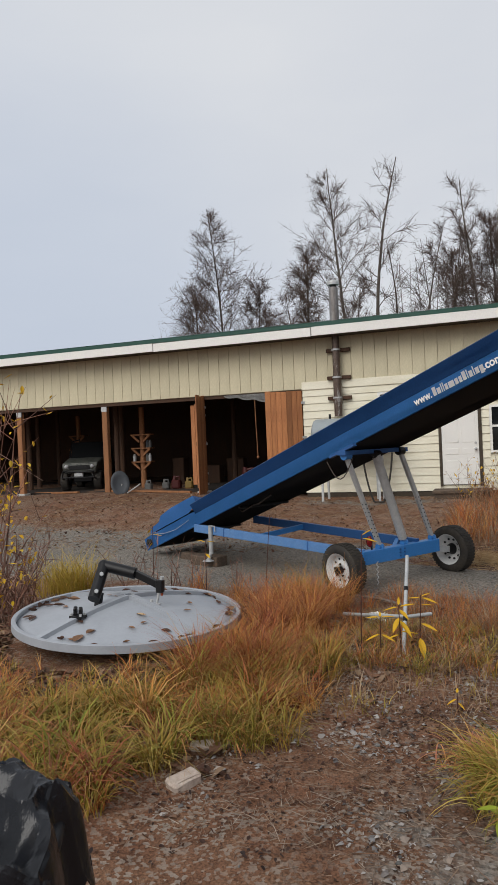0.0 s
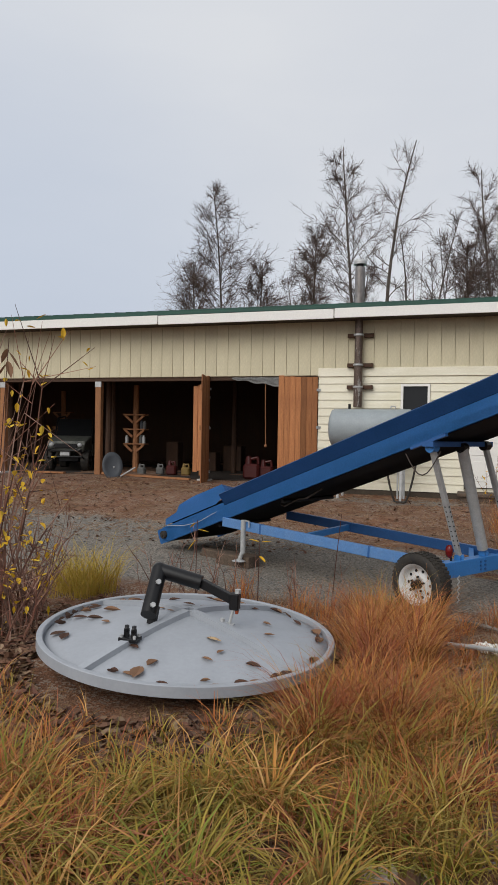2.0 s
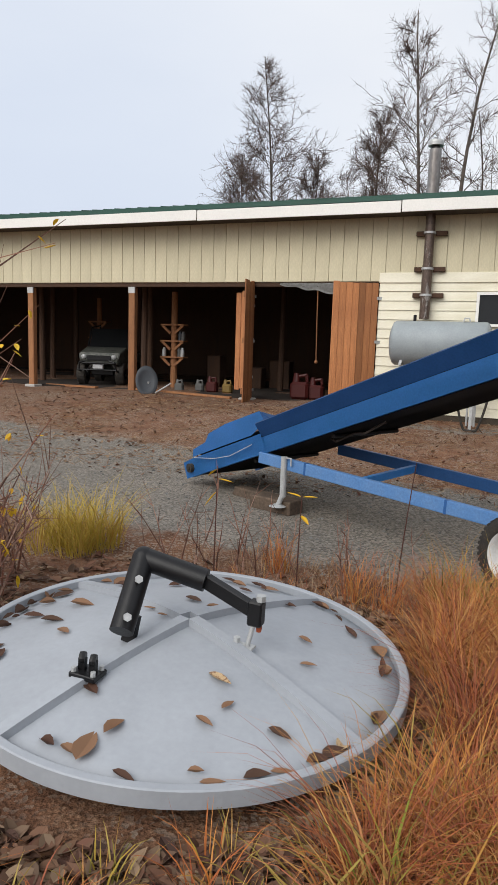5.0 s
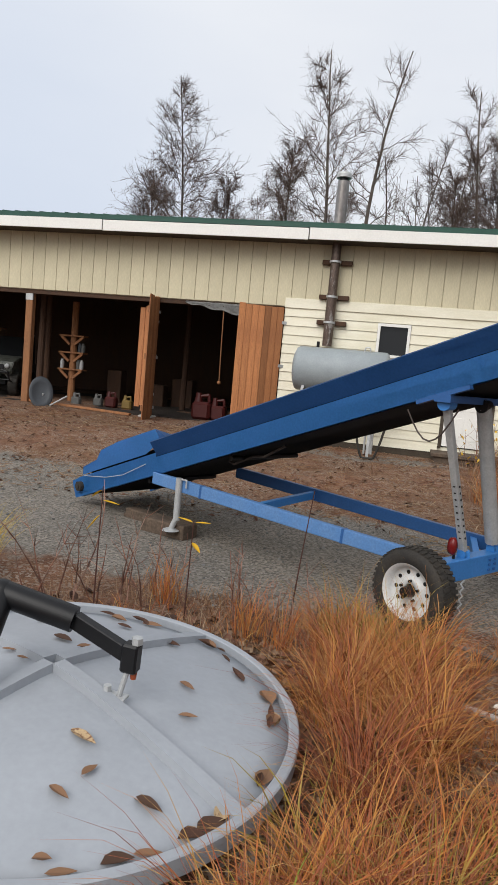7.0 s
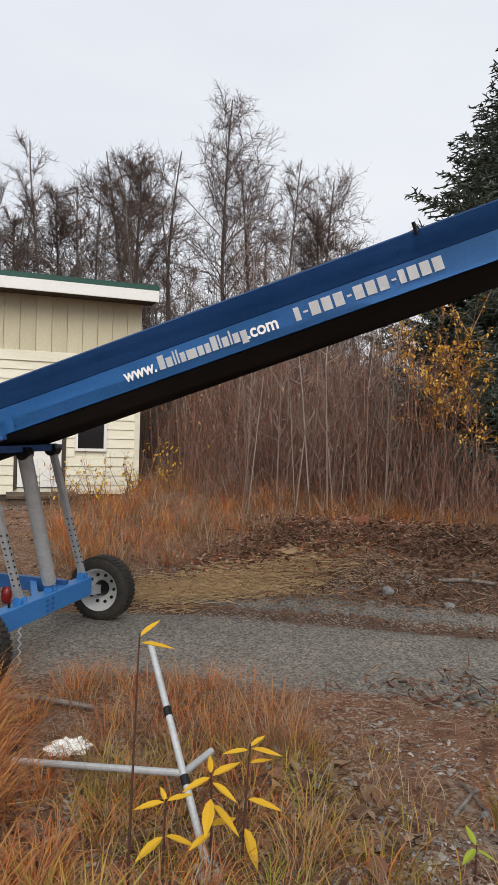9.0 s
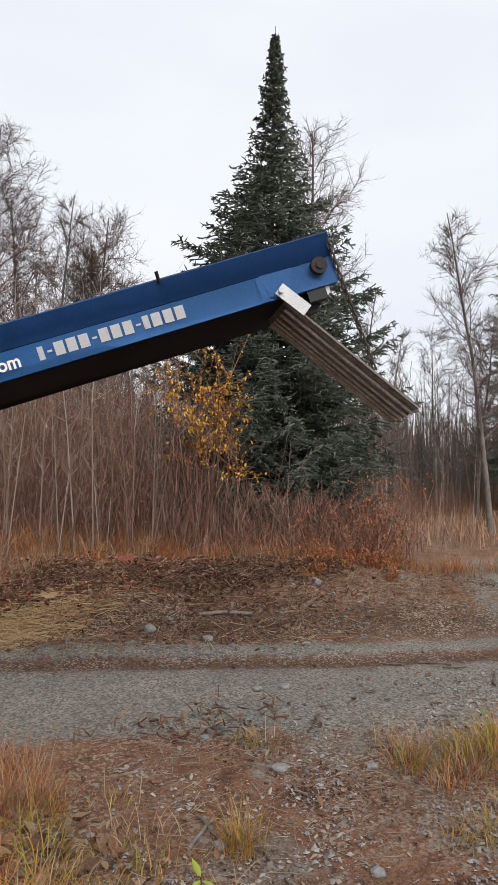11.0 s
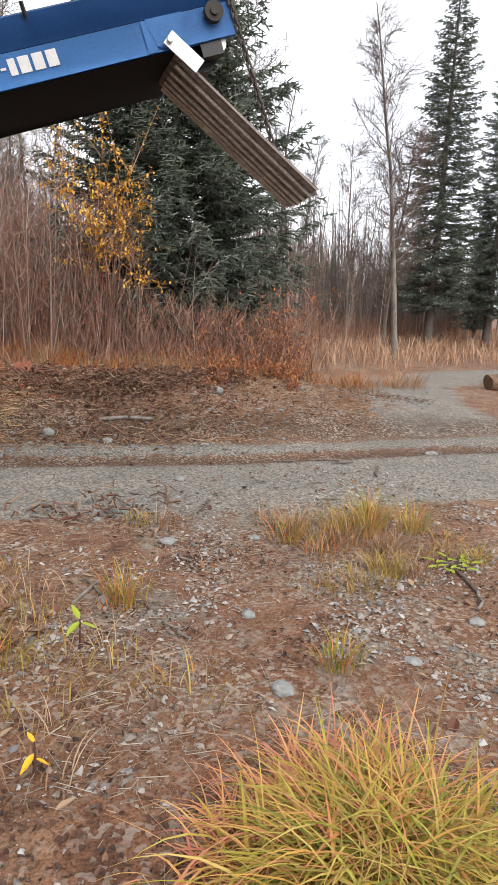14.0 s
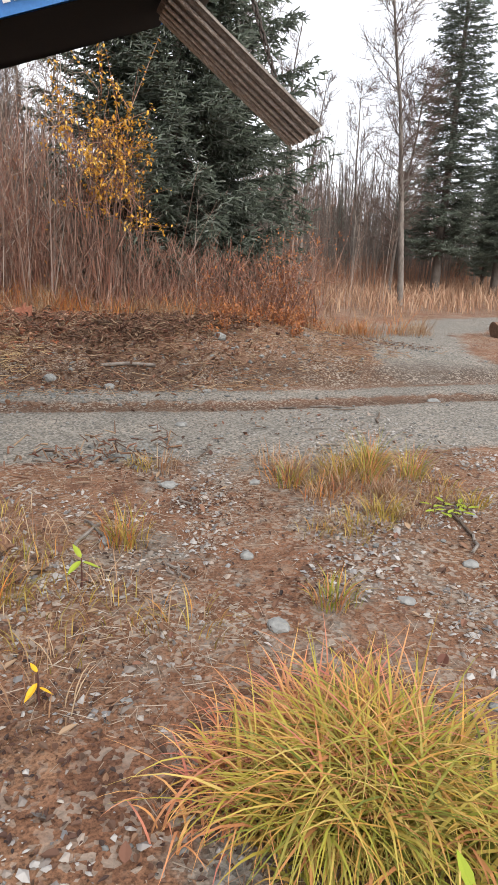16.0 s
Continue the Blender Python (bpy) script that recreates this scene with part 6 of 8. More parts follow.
    tagged(red.object("rust_leaves", foliage("rust_leaves", [(0.34, 0.12, 0.06), (0.24, 0.085, 0.05), (0.42, 0.19, 0.11), (0.50, 0.34, 0.25), (0.14, 0.06, 0.04)])), "rust-red fallen leaves on the bank", "leaves", kind="stuff")
    # chips of stone and wood on the trail
    k = Soup()
    n = 56000
    x, y = rng.uniform(-1.4, 4.4, n), rng.uniform(2.4, 6.4, n)
    keep = np.array([noise.noise((a * 1.7, b * 1.7, 9.0)) + 0.2 * noise.noise((a * 6, b * 6, 2.0)) > rng.uniform(-0.2, 0.7) for a, b in zip(x, y)])
    c = lift(list(zip(x[keep], y[keep])))
    n = len(c)
    c[:, 2] += 0.006
    L = 0.009 + 0.042 * rng.uniform(0, 1, n) ** 4
    k.flakes(c, L, L * rng.uniform(0.4, 1, n))
    tagged(k.object("stone_chips", F_CHIP), "pale chips of stone and wood on the trail", "chips", kind="stuff")


litter()


def stones():
    bm = bmesh.new()
    bmesh.ops.create_icosphere(bm, subdivisions=1, radius=1)
    bv = np.array([v.co[:] for v in bm.verts])
    bf = np.array([[v.index for v in f.verts] for f in bm.faces])
    bm.free()
    s = Soup()
    pts, size = [], []
    for _ in range(9000):
        x = rng.uniform(-7, 10)
        y = rng.uniform(2.5, 12)
        if rng.uniform() < gravel_at(x, y) * 0.8 and not in_lid(x, y):
            pts.append((x, y))
            size.append(0.005 + 0.018 * rng.uniform() ** 4)
    for _ in range(1500):
        x = rng.uniform(0.5, 9)
        y = 9.6 - 0.5 * x + rng.uniform(-0.2, 1.8) if x < 4 else rng.uniform(7.7, 9.6)
        pts.append((x, y))
        size.append(0.008 + 0.035 * rng.uniform() ** 5)
    for _ in range(70):
        pts.append((rng.normal(1.75, 0.25), rng.normal(6.55, 0.12)))
        size.append(rng.uniform(0.012, 0.035))
    c = lift(pts)
    n = len(c)
    r = np.array(size)[:, None, None] * rng.uniform(0.6, 1.3, (n, 1, 3)) * np.array([1, 1, 0.65])
    v = bv[None] * (1 + rng.normal(0, 0.13, (n, len(bv), 1))) * r + c[:, None, :] + np.array([0, 0, 0.002])
    s.add(v, bf)
    tagged(s.object("gravel_stones", M_STONE), "loose grey gravel stones", "gravel", kind="stuff")
    # single larger stones
    for x, y, r, flat in ((0.82, 4.13, 0.06, 0.5), (1.24, 4.72, 0.045, 0.6), (1.6, 5.79, 0.07, 0.5), (2.05, 5.45, 0.05, 0.5), (2.72, 7.0, 0.07, 0.5), (2.5, 7.1, 0.06, 0.5), (3.87, 7.94, 0.06, 0.6), (5.13, 9.1, 0.10, 0.8), (5.67, 6.18, 0.09, 0.5), (0.79, 5.3, 0.05, 0.5), (3.09, 8.65, 0.08, 0.7), (2.75, 9.3, 0.10, 0.7), (1.4, 3.9, 0.05, 0.4), (2.0, 3.9, 0.055, 0.4)):
        bm = bmesh.new()
        r *= 0.7
        bmesh.ops.create_icosphere(bm, subdivisions=2, radius=r)
        for v in bm.verts:
            v.co = Vector((v.co.x * 1.25, v.co.y, v.co.z * flat)) * (1 + 0.35 * noise.noise(v.co * (1.4 / r) + Vector((x, y, 0))))
        ob = part("stone", bm, M_STONE, None)
        ob.matrix_basis = pose(x, y, ground_z(x, y) + r * flat * 0.4, 0, 0, x * 90)
        tagged(ob, "grey stone lying on the ground", "stone", "loose stones")
    for x, y, r, a in ((-1.42, 3.5, 0.07, 20), (-1.36, 3.14, 0.085, 60)):
        bm = bmesh.new()
        box(bm, -r, -r * 0.6, 0, r, r * 0.6, r * 0.7, 0.012)
        bmesh.ops.subdivide_edges(bm, edges=bm.edges[:], cuts=2)
        for v in bm.verts:
            v.co += Vector(noise.noise_vector(v.co * 14 + Vector((x, y, 0)))) * 0.012
        ob = part("broken_block", bm, material("pale_block", (0.47, 0.40, 0.34), 0.9, vary=0.2, scale=12, second=(0.36, 0.27, 0.22)))
        ob.matrix_basis = pose(x, y, ground_z(x, y) - 0.01, 8, -6, a)
        tagged(ob, "broken pale building block on the ground", "block", "broken blocks")
    bm = bmesh.new()
    rod(bm, (0, -0.5, 0), (0, 0.5, 0), 0.17, 0.16, n=18)
    bmesh.ops.subdivide_edges(bm, edges=bm.edges[:], cuts=3)
    for v in bm.verts:
        v.co += Vector(noise.noise_vector(v.co * 5)) * 0.05
    ob = part("log", bm, material("log_bark", (0.17, 0.10, 0.062), 0.9, vary=0.4, scale=5, fine=40, bump=0.6, second=(0.07, 0.045, 0.03)))
    ob.matrix_basis = pose(11.95, 8.0, ground_z(11.95, 8.0) + 0.15, 0, 0, 62)
    tagged(ob, "short brown log lying by the track", "log")


stones()


def sticks():
    for k in range(28):
        x, y = rng.uniform(0.2, 4.4), rng.uniform(3.6, 7.2)
        if k >= 26:
            x = rng.uniform(1.5, 7.5)
            y = 10.0 - 0.5 * x + rng.uniform(0, 1.2) if x < 4 else rng.uniform(7.9, 9.3)
        L, a = rng.uniform(0.12, 0.45), rng.uniform(0, 6.28)
        pts = []
        for t in np.linspace(-0.5, 0.5, 5):
            px, py = x + L * t * math.cos(a) + rng.normal(0, 0.012), y + L * t * math.sin(a) + rng.normal(0, 0.012)
            pts.append(Vector((px, py, ground_z(px, py) + 0.012)))
        bm = bmesh.new()
        chain(bm, pts, rng.uniform(0.004, 0.010), 6)
        tagged(part("stick", bm, M_BIRCH if k % 3 else M_LUMBER), "dry bare stick lying on the ground", "stick", "fallen sticks")
    for p, q, r in (((-1.35, 7.42), (-0.75, 7.05), 0.016), ((3.4, 9.28), (3.95, 8.95), 0.02)):
        bm = bmesh.new()
        chain(bm, [Vector((*p, ground_z(*p) + 0.03)), Vector(((p[0] + q[0]) / 2, (p[1] + q[1]) / 2 + 0.03, ground_z((p[0] + q[0]) / 2, (p[1] + q[1]) / 2) + 0.05)), Vector((*q, ground_z(*q) + 0.03))], r, 8)
        tagged(part("stick", bm, M_BIRCH), "pale peeled branch lying on the ground", "stick", "fallen sticks")


sticks()


M_SPECKLED = material("speckled_leaf", (0.42, 0.30, 0.17), 0.75, vary=0.2, scale=60, fine=150, bump=0.1, second=(0.16, 0.075, 0.04), spots=0.2)


def lid_leaves():
    # leaves blown against the rim
    for k in range(22):
        a = rng.uniform(0.2, 3.6) if k < 14 else rng.uniform(0, 6.28)
        r = 0.93 - abs(rng.normal(0, 0.035))
        s = Soup()
        L = rng.uniform(0.05, 0.11)
        s.leaves(np.zeros((1, 3)), np.array([a + rng.uniform(0.9, 2.2)]), np.array([rng.uniform(0, 0.4)]), np.array([L]), np.array([L * rng.uniform(0.3, 0.65)]), rng.uniform(0.2, 0.7))
        ob = s.object("fallen_leaf", (F_DARKLEAF, F_TANLEAF, F_DEADLEAF)[k % 3])
        ob.matrix_basis = LID @ Matrix.Translation((r * math.cos(a), r * math.sin(a), lid_z(r) + 0.02))
        tagged(ob, "curled brown fallen leaf against the lid's rim", "leaf", "leaves on the lid")
    for k, (x, y, L, wr, a, m) in enumerate(((0.31, -0.33, 0.14, 0.32, -25, 2), (0.40, -0.45, 0.07, 0.45, 70, 0), (0.36, -0.57, 0.10, 0.32, -25, 0), (0.62, -0.48, 0.12, 0.36, -18, 0), (0.50, 0.21, 0.10, 0.32, -32, 0), (0.58, 0.0, 0.08, 0.36, 8, 0), (-0.11, -0.60, 0.10, 0.5, -30, 3), (0.08, -0.73, 0.10, 0.5, 75, 0), (0.04, -0.84, 0.16, 0.5, 100, 0), (0.0, -0.06, 0.03, 0.6, 110, 0), (-0.14, 0.0, 0.06, 0.3, 0, 0), (-0.24, 0.06, 0.07, 0.3, 10, 0), (-0.12, 0.29, 0.12, 0.4, -20, 0), (0.23, -0.90, 0.11, 0.3, -15, 3), (0.50, -0.79, 0.09, 0.35, 25, 0), (0.62, -0.69, 0.10, 0.5, 35, 0), (0.69, -0.63, 0.09, 0.35, 20, 0), (0.78, -0.51, 0.09, 0.6, 30, 3), (0.82, -0.44, 0.11, 0.6, 50, 0), (0.84, -0.37, 0.10, 0.6, 80, 2), (0.92, -0.13, 0.11, 0.6, 80, 0), (0.87, 0.27, 0.10, 0.55, 105, 2), (0.80, 0.44, 0.11, 0.7, 130, 0), (0.64, 0.54, 0.13, 0.3, 130, 3), (0.28, 0.62, 0.10, 0.4, -10, 3), (0.08, 0.88, 0.12, 0.45, 0, 0), (-0.10, 0.85, 0.11, 0.4, -15, 0), (0.0, 0.70, 0.10, 0.35, -20, 3), (-0.63, 0.06, 0.14, 0.4, 5, 0), (-0.50, -0.26, 0.08, 0.6, -20, 0), (-0.64, -0.16, 0.12, 0.4, 15, 0), (0.0, -0.88, 0.10, 0.4, -20, 0), (0.02, 0.24, 0.09, 0.35, 10, 0), (-0.35, 0.55, 0.10, 0.5, 40, 3), (-0.62, 0.45, 0.12, 0.5, 10, 3), (-0.7, 0.55, 0.13, 0.6, 70, 0), (-0.85, 0.2, 0.12, 0.5, 60, 0), (-0.78, -0.12, 0.11, 0.5, 20, 3), (-0.66, -0.5, 0.12, 0.5, 100, 3), (-0.74, -0.45, 0.12, 0.5, 60, 0))):
        s = Soup()
        s.leaves(np.zeros((1, 3)), np.array([radians(a)]), np.array([0.06]), np.array([L]), np.array([L * wr]), rng.uniform(0.12, 0.5))
        ob = s.object("fallen_leaf", M_SPECKLED if m == 2 else (F_DARKLEAF if m == 3 else (F_TANLEAF if k % 3 else F_DEADLEAF)))
        r = math.hypot(x, y)
        ob.matrix_basis = LID @ Matrix.Translation((x, y, lid_z(r) + 0.014))
        tagged(ob, {2: "pale speckled fallen leaf on the lid", 3: "dark rotten fallen leaf on the lid"}.get(m, "curled brown fallen leaf on the lid"), "leaf", "leaves on the lid")


lid_leaves()

# ---- trees ----
def birch_segments(seed, height, spread, limbs=26, start=0.28, up=0.55, wild=0.12, fine=8, thick=0.010, cone=False):
    """Sticks of a bare birch: trunk and limbs, and the twigs."""
    r = np.random.default_rng(seed)
    wood, twigs = [], []

    def grow(p, d, length, radius, steps, bend, out, level):
        pts = [p]
        seg = length / steps
        for k in range(steps):
            d = d + r.normal(0, bend, 3) + np.array([0, 0, 0.025 if level else 0.0])
            d = d / np.linalg.norm(d)
            q = p + d * seg
            out.append((p, q, radius * (1 - k / steps * 0.85), radius * (1 - (k + 1) / steps * 0.85)))
            p = q
            pts.append(p)
        return pts
    trunk = grow(np.zeros(3), np.array([r.normal(0, 0.02), r.normal(0, 0.02), 1.0]), height, thick * height, 14, 0.028, wood, 0)
    trunk = np.array(trunk)
    for k in range(limbs):
        t = start + (0.97 - start) * (k + r.uniform()) / limbs
        i = min(13, int(t * 14))
        p = trunk[i] + (trunk[i + 1] - trunk[i]) * (t * 14 - i)
        a = r.uniform(0, 6.28)
        v = (t - start) / (0.97 - start)
        L = spread * (0.12 + 0.88 * math.sin(math.pi * (0.13 + 0.83 * v)) ** 0.8) * r.uniform(0.6, 1.05)
        if cone:
            L = spread * (0.04 + 0.96 * (1 - v) ** 0.75) * r.uniform(0.6, 1.1)
        d = np.array([math.cos(a), math.sin(a), up * r.uniform(0.45, 1.25) + 0.5 * t])
        limb = grow(p, d / np.linalg.norm(d), L, thick * height * 0.3 * (1.15 - t), 6, wild, wood, 1)
        for j in range(int(6 + 4.2 * L)):
            u = r.uniform(0.15, 1.0)
            m = min(5, int(u * 6))
            b = limb[m] + (limb[m + 1] - limb[m]) * (u * 6 - m)
            d2 = (limb[m + 1] - limb[m]) / np.linalg.norm(limb[m + 1] - limb[m]) + r.normal(0, 0.6, 3)
            sub = grow(b, d2 / np.linalg.norm(d2), (0.15 + L * r.uniform(0.18, 0.42)), 0.010, 3, 0.2, twigs, 1)
            for _ in range(fine):
                m2 = r.integers(0, 3)
                c = sub[m2] + (sub[m2 + 1] - sub[m2]) * r.uniform()
                d3 = (sub[m2 + 1] - sub[m2]) / np.linalg.norm(sub[m2 + 1] - sub[m2]) + r.normal(0, 0.55, 3)
                grow(c, d3 / np.linalg.norm(d3), r.uniform(0.14, 0.42), 0.0050, 2, 0.3, twigs, 1)
    return wood, twigs


def birch_meshes(seed, bark, **kw):
    wood, twigs = birch_segments(seed, **kw)
    w, t = Soup(), Soup()
    w.tubes([s[0] for s in wood], [s[1] for s in wood], [s[2] for s in wood], [s[3] for s in wood], 6)
    t.tubes([s[0] for s in twigs], [s[1] for s in twigs], [s[2] for s in twigs], [s[3] for s in twigs], 3)
    return w.mesh("trunk", bark, True), t.mesh("crown", M_TWIG)


BIRCHES = [
    birch_meshes(1, M_DARKBARK, height=11.0, spread=2.9, limbs=60, start=0.2, up=0.75, wild=0.14),
    birch_meshes(2, M_BIRCH, height=12.0, spread=2.1, limbs=48, start=0.28, up=0.9, wild=0.15),
    birch_meshes(3, M_DARKBARK, height=12.0, spread=2.0, limbs=20, start=0.4, up=0.5, wild=0.22, fine=4),
    birch_meshes(4, M_BIRCH, height=9.5, spread=2.2, limbs=30, start=0.25, up=0.9),
    birch_meshes(5, M_BIRCH, height=10.0, spread=1.6, limbs=26, start=0.3, up=1.2),
    birch_meshes(6, M_DARKBARK, height=13.5, spread=3.0, limbs=62, start=0.3, up=0.9, wild=0.15),
    birch_meshes(7, M_DARKBARK, height=11.8, spread=3.9, limbs=84, start=0.20, up=0.42, wild=0.15, cone=True, thick=0.008),
    birch_meshes(8, M_DARKBARK, height=9.0, spread=1.7, limbs=70, start=0.25, up=1.1, wild=0.16, fine=11),
]


def plant_birch(x, y, kind, scale, turn, label="bare grey birch tree behind the shed", lean=0):
    t = thing("birch_tree", label, "tree", "bare birch trees")
    t.matrix_basis = pose(x, y, ground_z(x, y) - 0.05, 0, lean, 0) @ pose(0, 0, 0, 0, 0, turn) @ Matrix.Diagonal((scale, scale, scale, 1))
    for name, me in zip(("trunk", "crown"), BIRCHES[kind]):
        ob = new(name, me)
        ob.parent = t


plant_birch(-10.9, 26.4, 6, 0.93, 20, "broad bare birch with a spiky leader behind the shed", 7)
plant_birch(-4.35, 26.6, 1, 1.0, 10, "tall bare birch leaning over the shed roof", -10)
plant_birch(-4.75, 26.3, 2, 1.03, 60, "gnarled half-dead birch with a forked top", 5)
for x, y, scale, turn in ((-12.0, 27.0, 0.92, 110), (-8.9, 26.9, 0.90, 300), (-6.4, 25.9, 0.98, 30), (0.1, 28.0, 1.12, 140), (3.0, 26.4, 1.16, 250), (9.4, 25.5, 1.1, 70), (-1.3, 26.6, 0.95, 190)):
    plant_birch(x, y, 7, scale, turn, "dense red-brown young birch behind the shed")
for x, y, kind, scale, turn in ((-7.9, 29, 3, 0.84, 80), (-5.2, 28.5, 3, 0.86, 200), (-3.1, 27.2, 2, 0.78, 250), (-2.6, 28.0, 4, 0.98, 130), (-1.2, 27.0, 3, 0.97, 210), (-0.1, 27.2, 4, 1.10, 20), (0.9, 27.0, 1, 0.86, 150), (1.6, 29.5, 3, 1.16, 300), (2.7, 27.0, 0, 1.0, 100), (3.5, 28.5, 1, 0.95, 260), (4.1, 27.2, 2, 0.94, 10), (5.0, 29.0, 3, 1.08, 70), (6.35, 26.0, 5, 0.98, 40), (7.6, 26.6, 0, 1.06, 180), (8.6, 26.5, 1, 0.96, 330), (9.9, 27.0, 0, 1.08, 50), (11.2, 26.0, 3, 0.95, 90), (12.6, 28, 4, 0.95, 0), (5.6, 20.5, 4, 0.55, 30), (4.2, 18.5, 4, 0.5, 100), (3.0, 20.0, 3, 0.55, 190), (7.2, 19.0, 4, 0.6, 260), (2.2, 22.0, 4, 0.75, 10), (6.6, 23.0, 3, 0.8, 130), (9.4, 21.0, 4, 0.72, 60), (11.5, 20.0, 3, 0.62, 220)):
    plant_birch(x, y, kind, scale, turn)
for x, y, kind, scale, turn in ((12.8, 17.2, 5, 0.95, 100), (18.0, 14.4, 1, 0.92, 200), (13.2, 15.5, 2, 0.62, 40), (13.6, 15.0, 4, 0.62, 140), (20.5, 16.5, 0, 0.75, 10), (16.2, 17.5, 4, 0.75, 300), (30.5, 15.5, 1, 1.1, 20), (23.0, 20.0, 3, 0.9, 80)):
    plant_birch(x, y, kind, scale * 0.95, turn, "bare pale birch tree at the edge of the clearing")


def spruce_meshes(seed, height, outline, branches, first, droop):
    """Trunk with limbs, and the needled sprays along them."""
    r = np.random.default_rng(seed)
    w, nd = Soup(), Soup()
    segs, P, Q, R0, R1 = [], [], [], [], []
    segs.append((np.zeros(3), np.array([0, 0, height * 1.01]), 0.014 * height, 0.006))
    for k in range(branches):
        t = first + (0.99 - first) * ((k + r.uniform()) / branches) ** 1.05
        z = t * height
        Lb = float(np.interp(1 - t, *outline)) * r.uniform(0.5, 1.12) * min(1.0, 0.82 + 3 * (t - first)) + 0.03
        a = k * 2.39996 + r.normal(0, 0.3)
        d = np.array([math.cos(a), math.sin(a), 0])
        s = np.array([-d[1], d[0], 0])
        sag = droop * (1 - t) - 0.35 * t + r.normal(0, 0.10)
        side = r.normal(0, 0.12)
        pts = [np.array([0, 0, z]) + d * Lb * u + s * side * Lb * u * u + np.array([0, 0, Lb * (-sag * u + 0.32 * u ** 3 * (1.1 - t))]) for u in np.linspace(0, 1, 6)]
        for i, (p, q) in enumerate(zip(pts, pts[1:])):
            segs.append((p, q, 0.022 * (1 - i / 5.2) * (1 - t * 0.6), 0.022 * (1 - (i + 1) / 5.2) * (1 - t * 0.6)))
        m = max(4, int(Lb * 9))
        for i in range(m):
            u = 0.22 + 0.78 * (i + r.uniform()) / m
            b = min(4, int(u * 5))
            c = pts[b] + (pts[b + 1] - pts[b]) * (u * 5 - b)
            for sd in (-1, 1):
                l = (min(0.12, 0.03 + 0.12 * Lb) + 0.26 * Lb * (1.05 - u)) * r.uniform(0.6, 1.2)
                e = d * r.uniform(0.5, 1.0) + s * sd * r.uniform(0.5, 1.0) + np.array([0, 0, r.normal(-0.15, 0.2)])
                e /= np.linalg.norm(e)
                P.append(c)
                Q.append(c + e * l)
                R0.append(0.017)
                R1.append(0.009)
                for _ in range(max(3, int(l * 19))):
                    h = c + e * l * r.uniform(0.15, 1.0)
                    e2 = e + r.normal(0, 0.55, 3)
                    e2 /= np.linalg.norm(e2)
                    P.append(h)
                    Q.append(h + e2 * r.uniform(0.5, 1.0) * min(0.13, 0.05 + 0.1 * Lb))
                    R0.append(0.016)
                    R1.append(0.006)
    w.tubes([s[0] for s in segs], [s[1] for s in segs], [s[2] for s in segs], [s[3] for s in segs], 5)
    nd.tubes(P, Q, R0, R1, 3)
    return w.mesh("trunk", M_DARKBARK, True), nd.mesh("crown", F_NEEDLE)


SPRUCES = [
    spruce_meshes(11, 10.9, ((0, 0.03, 0.06, 0.1, 0.19, 0.27, 0.36, 0.5, 0.7, 0.93), (0.0, 0.05, 0.12, 0.20, 0.36, 0.62, 1.05, 1.85, 2.5, 2.8)), 700, 0.07, 0.30),
    spruce_meshes(12, 15.0, ((0, 0.1, 0.25, 0.5, 0.8, 0.9), (0.05, 0.4, 0.95, 1.5, 1.9, 1.5)), 480, 0.12, 0.50),
]


def plant_spruce(x, y, kind, scale, turn, label):
    t = thing("spruce_tree", label, "tree", "spruce trees")
    t.matrix_basis = pose(x, y, ground_z(x, y) - 0.05, 0, 0, turn) @ Matrix.Diagonal((scale, scale, scale, 1))
    for name, me in zip(("trunk", "crown"), SPRUCES[kind]):
        ob = new(name, me)
        ob.parent = t


plant_spruce(7.55, 13.0, 0, 0.98, 0, "dense dark green spruce behind the earth bank")
plant_spruce(25.2, 17.3, 1, 1.02, 40, "tall narrow dark spruce at the clearing's edge")
plant_spruce(27.6, 15.8, 1, 0.9, 130, "tall narrow dark spruce at the clearing's edge")
plant_spruce(29.5, 13.5, 1, 1.05, 250, "tall narrow dark spruce at the clearing's edge")
for x, y, s, a in ((31, 27, 0.33, 10), (28.5, 30, 0.4, 50), (34, 25, 0.36, 90), (36, 22, 0.45, 140), (24, 30, 0.35, 200), (21, 31, 0.38, 300), (39, 28, 0.5, 80), (-1.9, 29.0, 0.42, 20), (33, 19, 0.5, 10), (10.2, 22.5, 0.32, 0)):
    plant_spruce(x, y, 1, s, a, "small far spruce in the wood")


F_AMBER = foliage("amber_leaves", [(0.66, 0.38, 0.05), (0.52, 0.24, 0.03), (0.72, 0.47, 0.10), (0.40, 0.17, 0.03)])


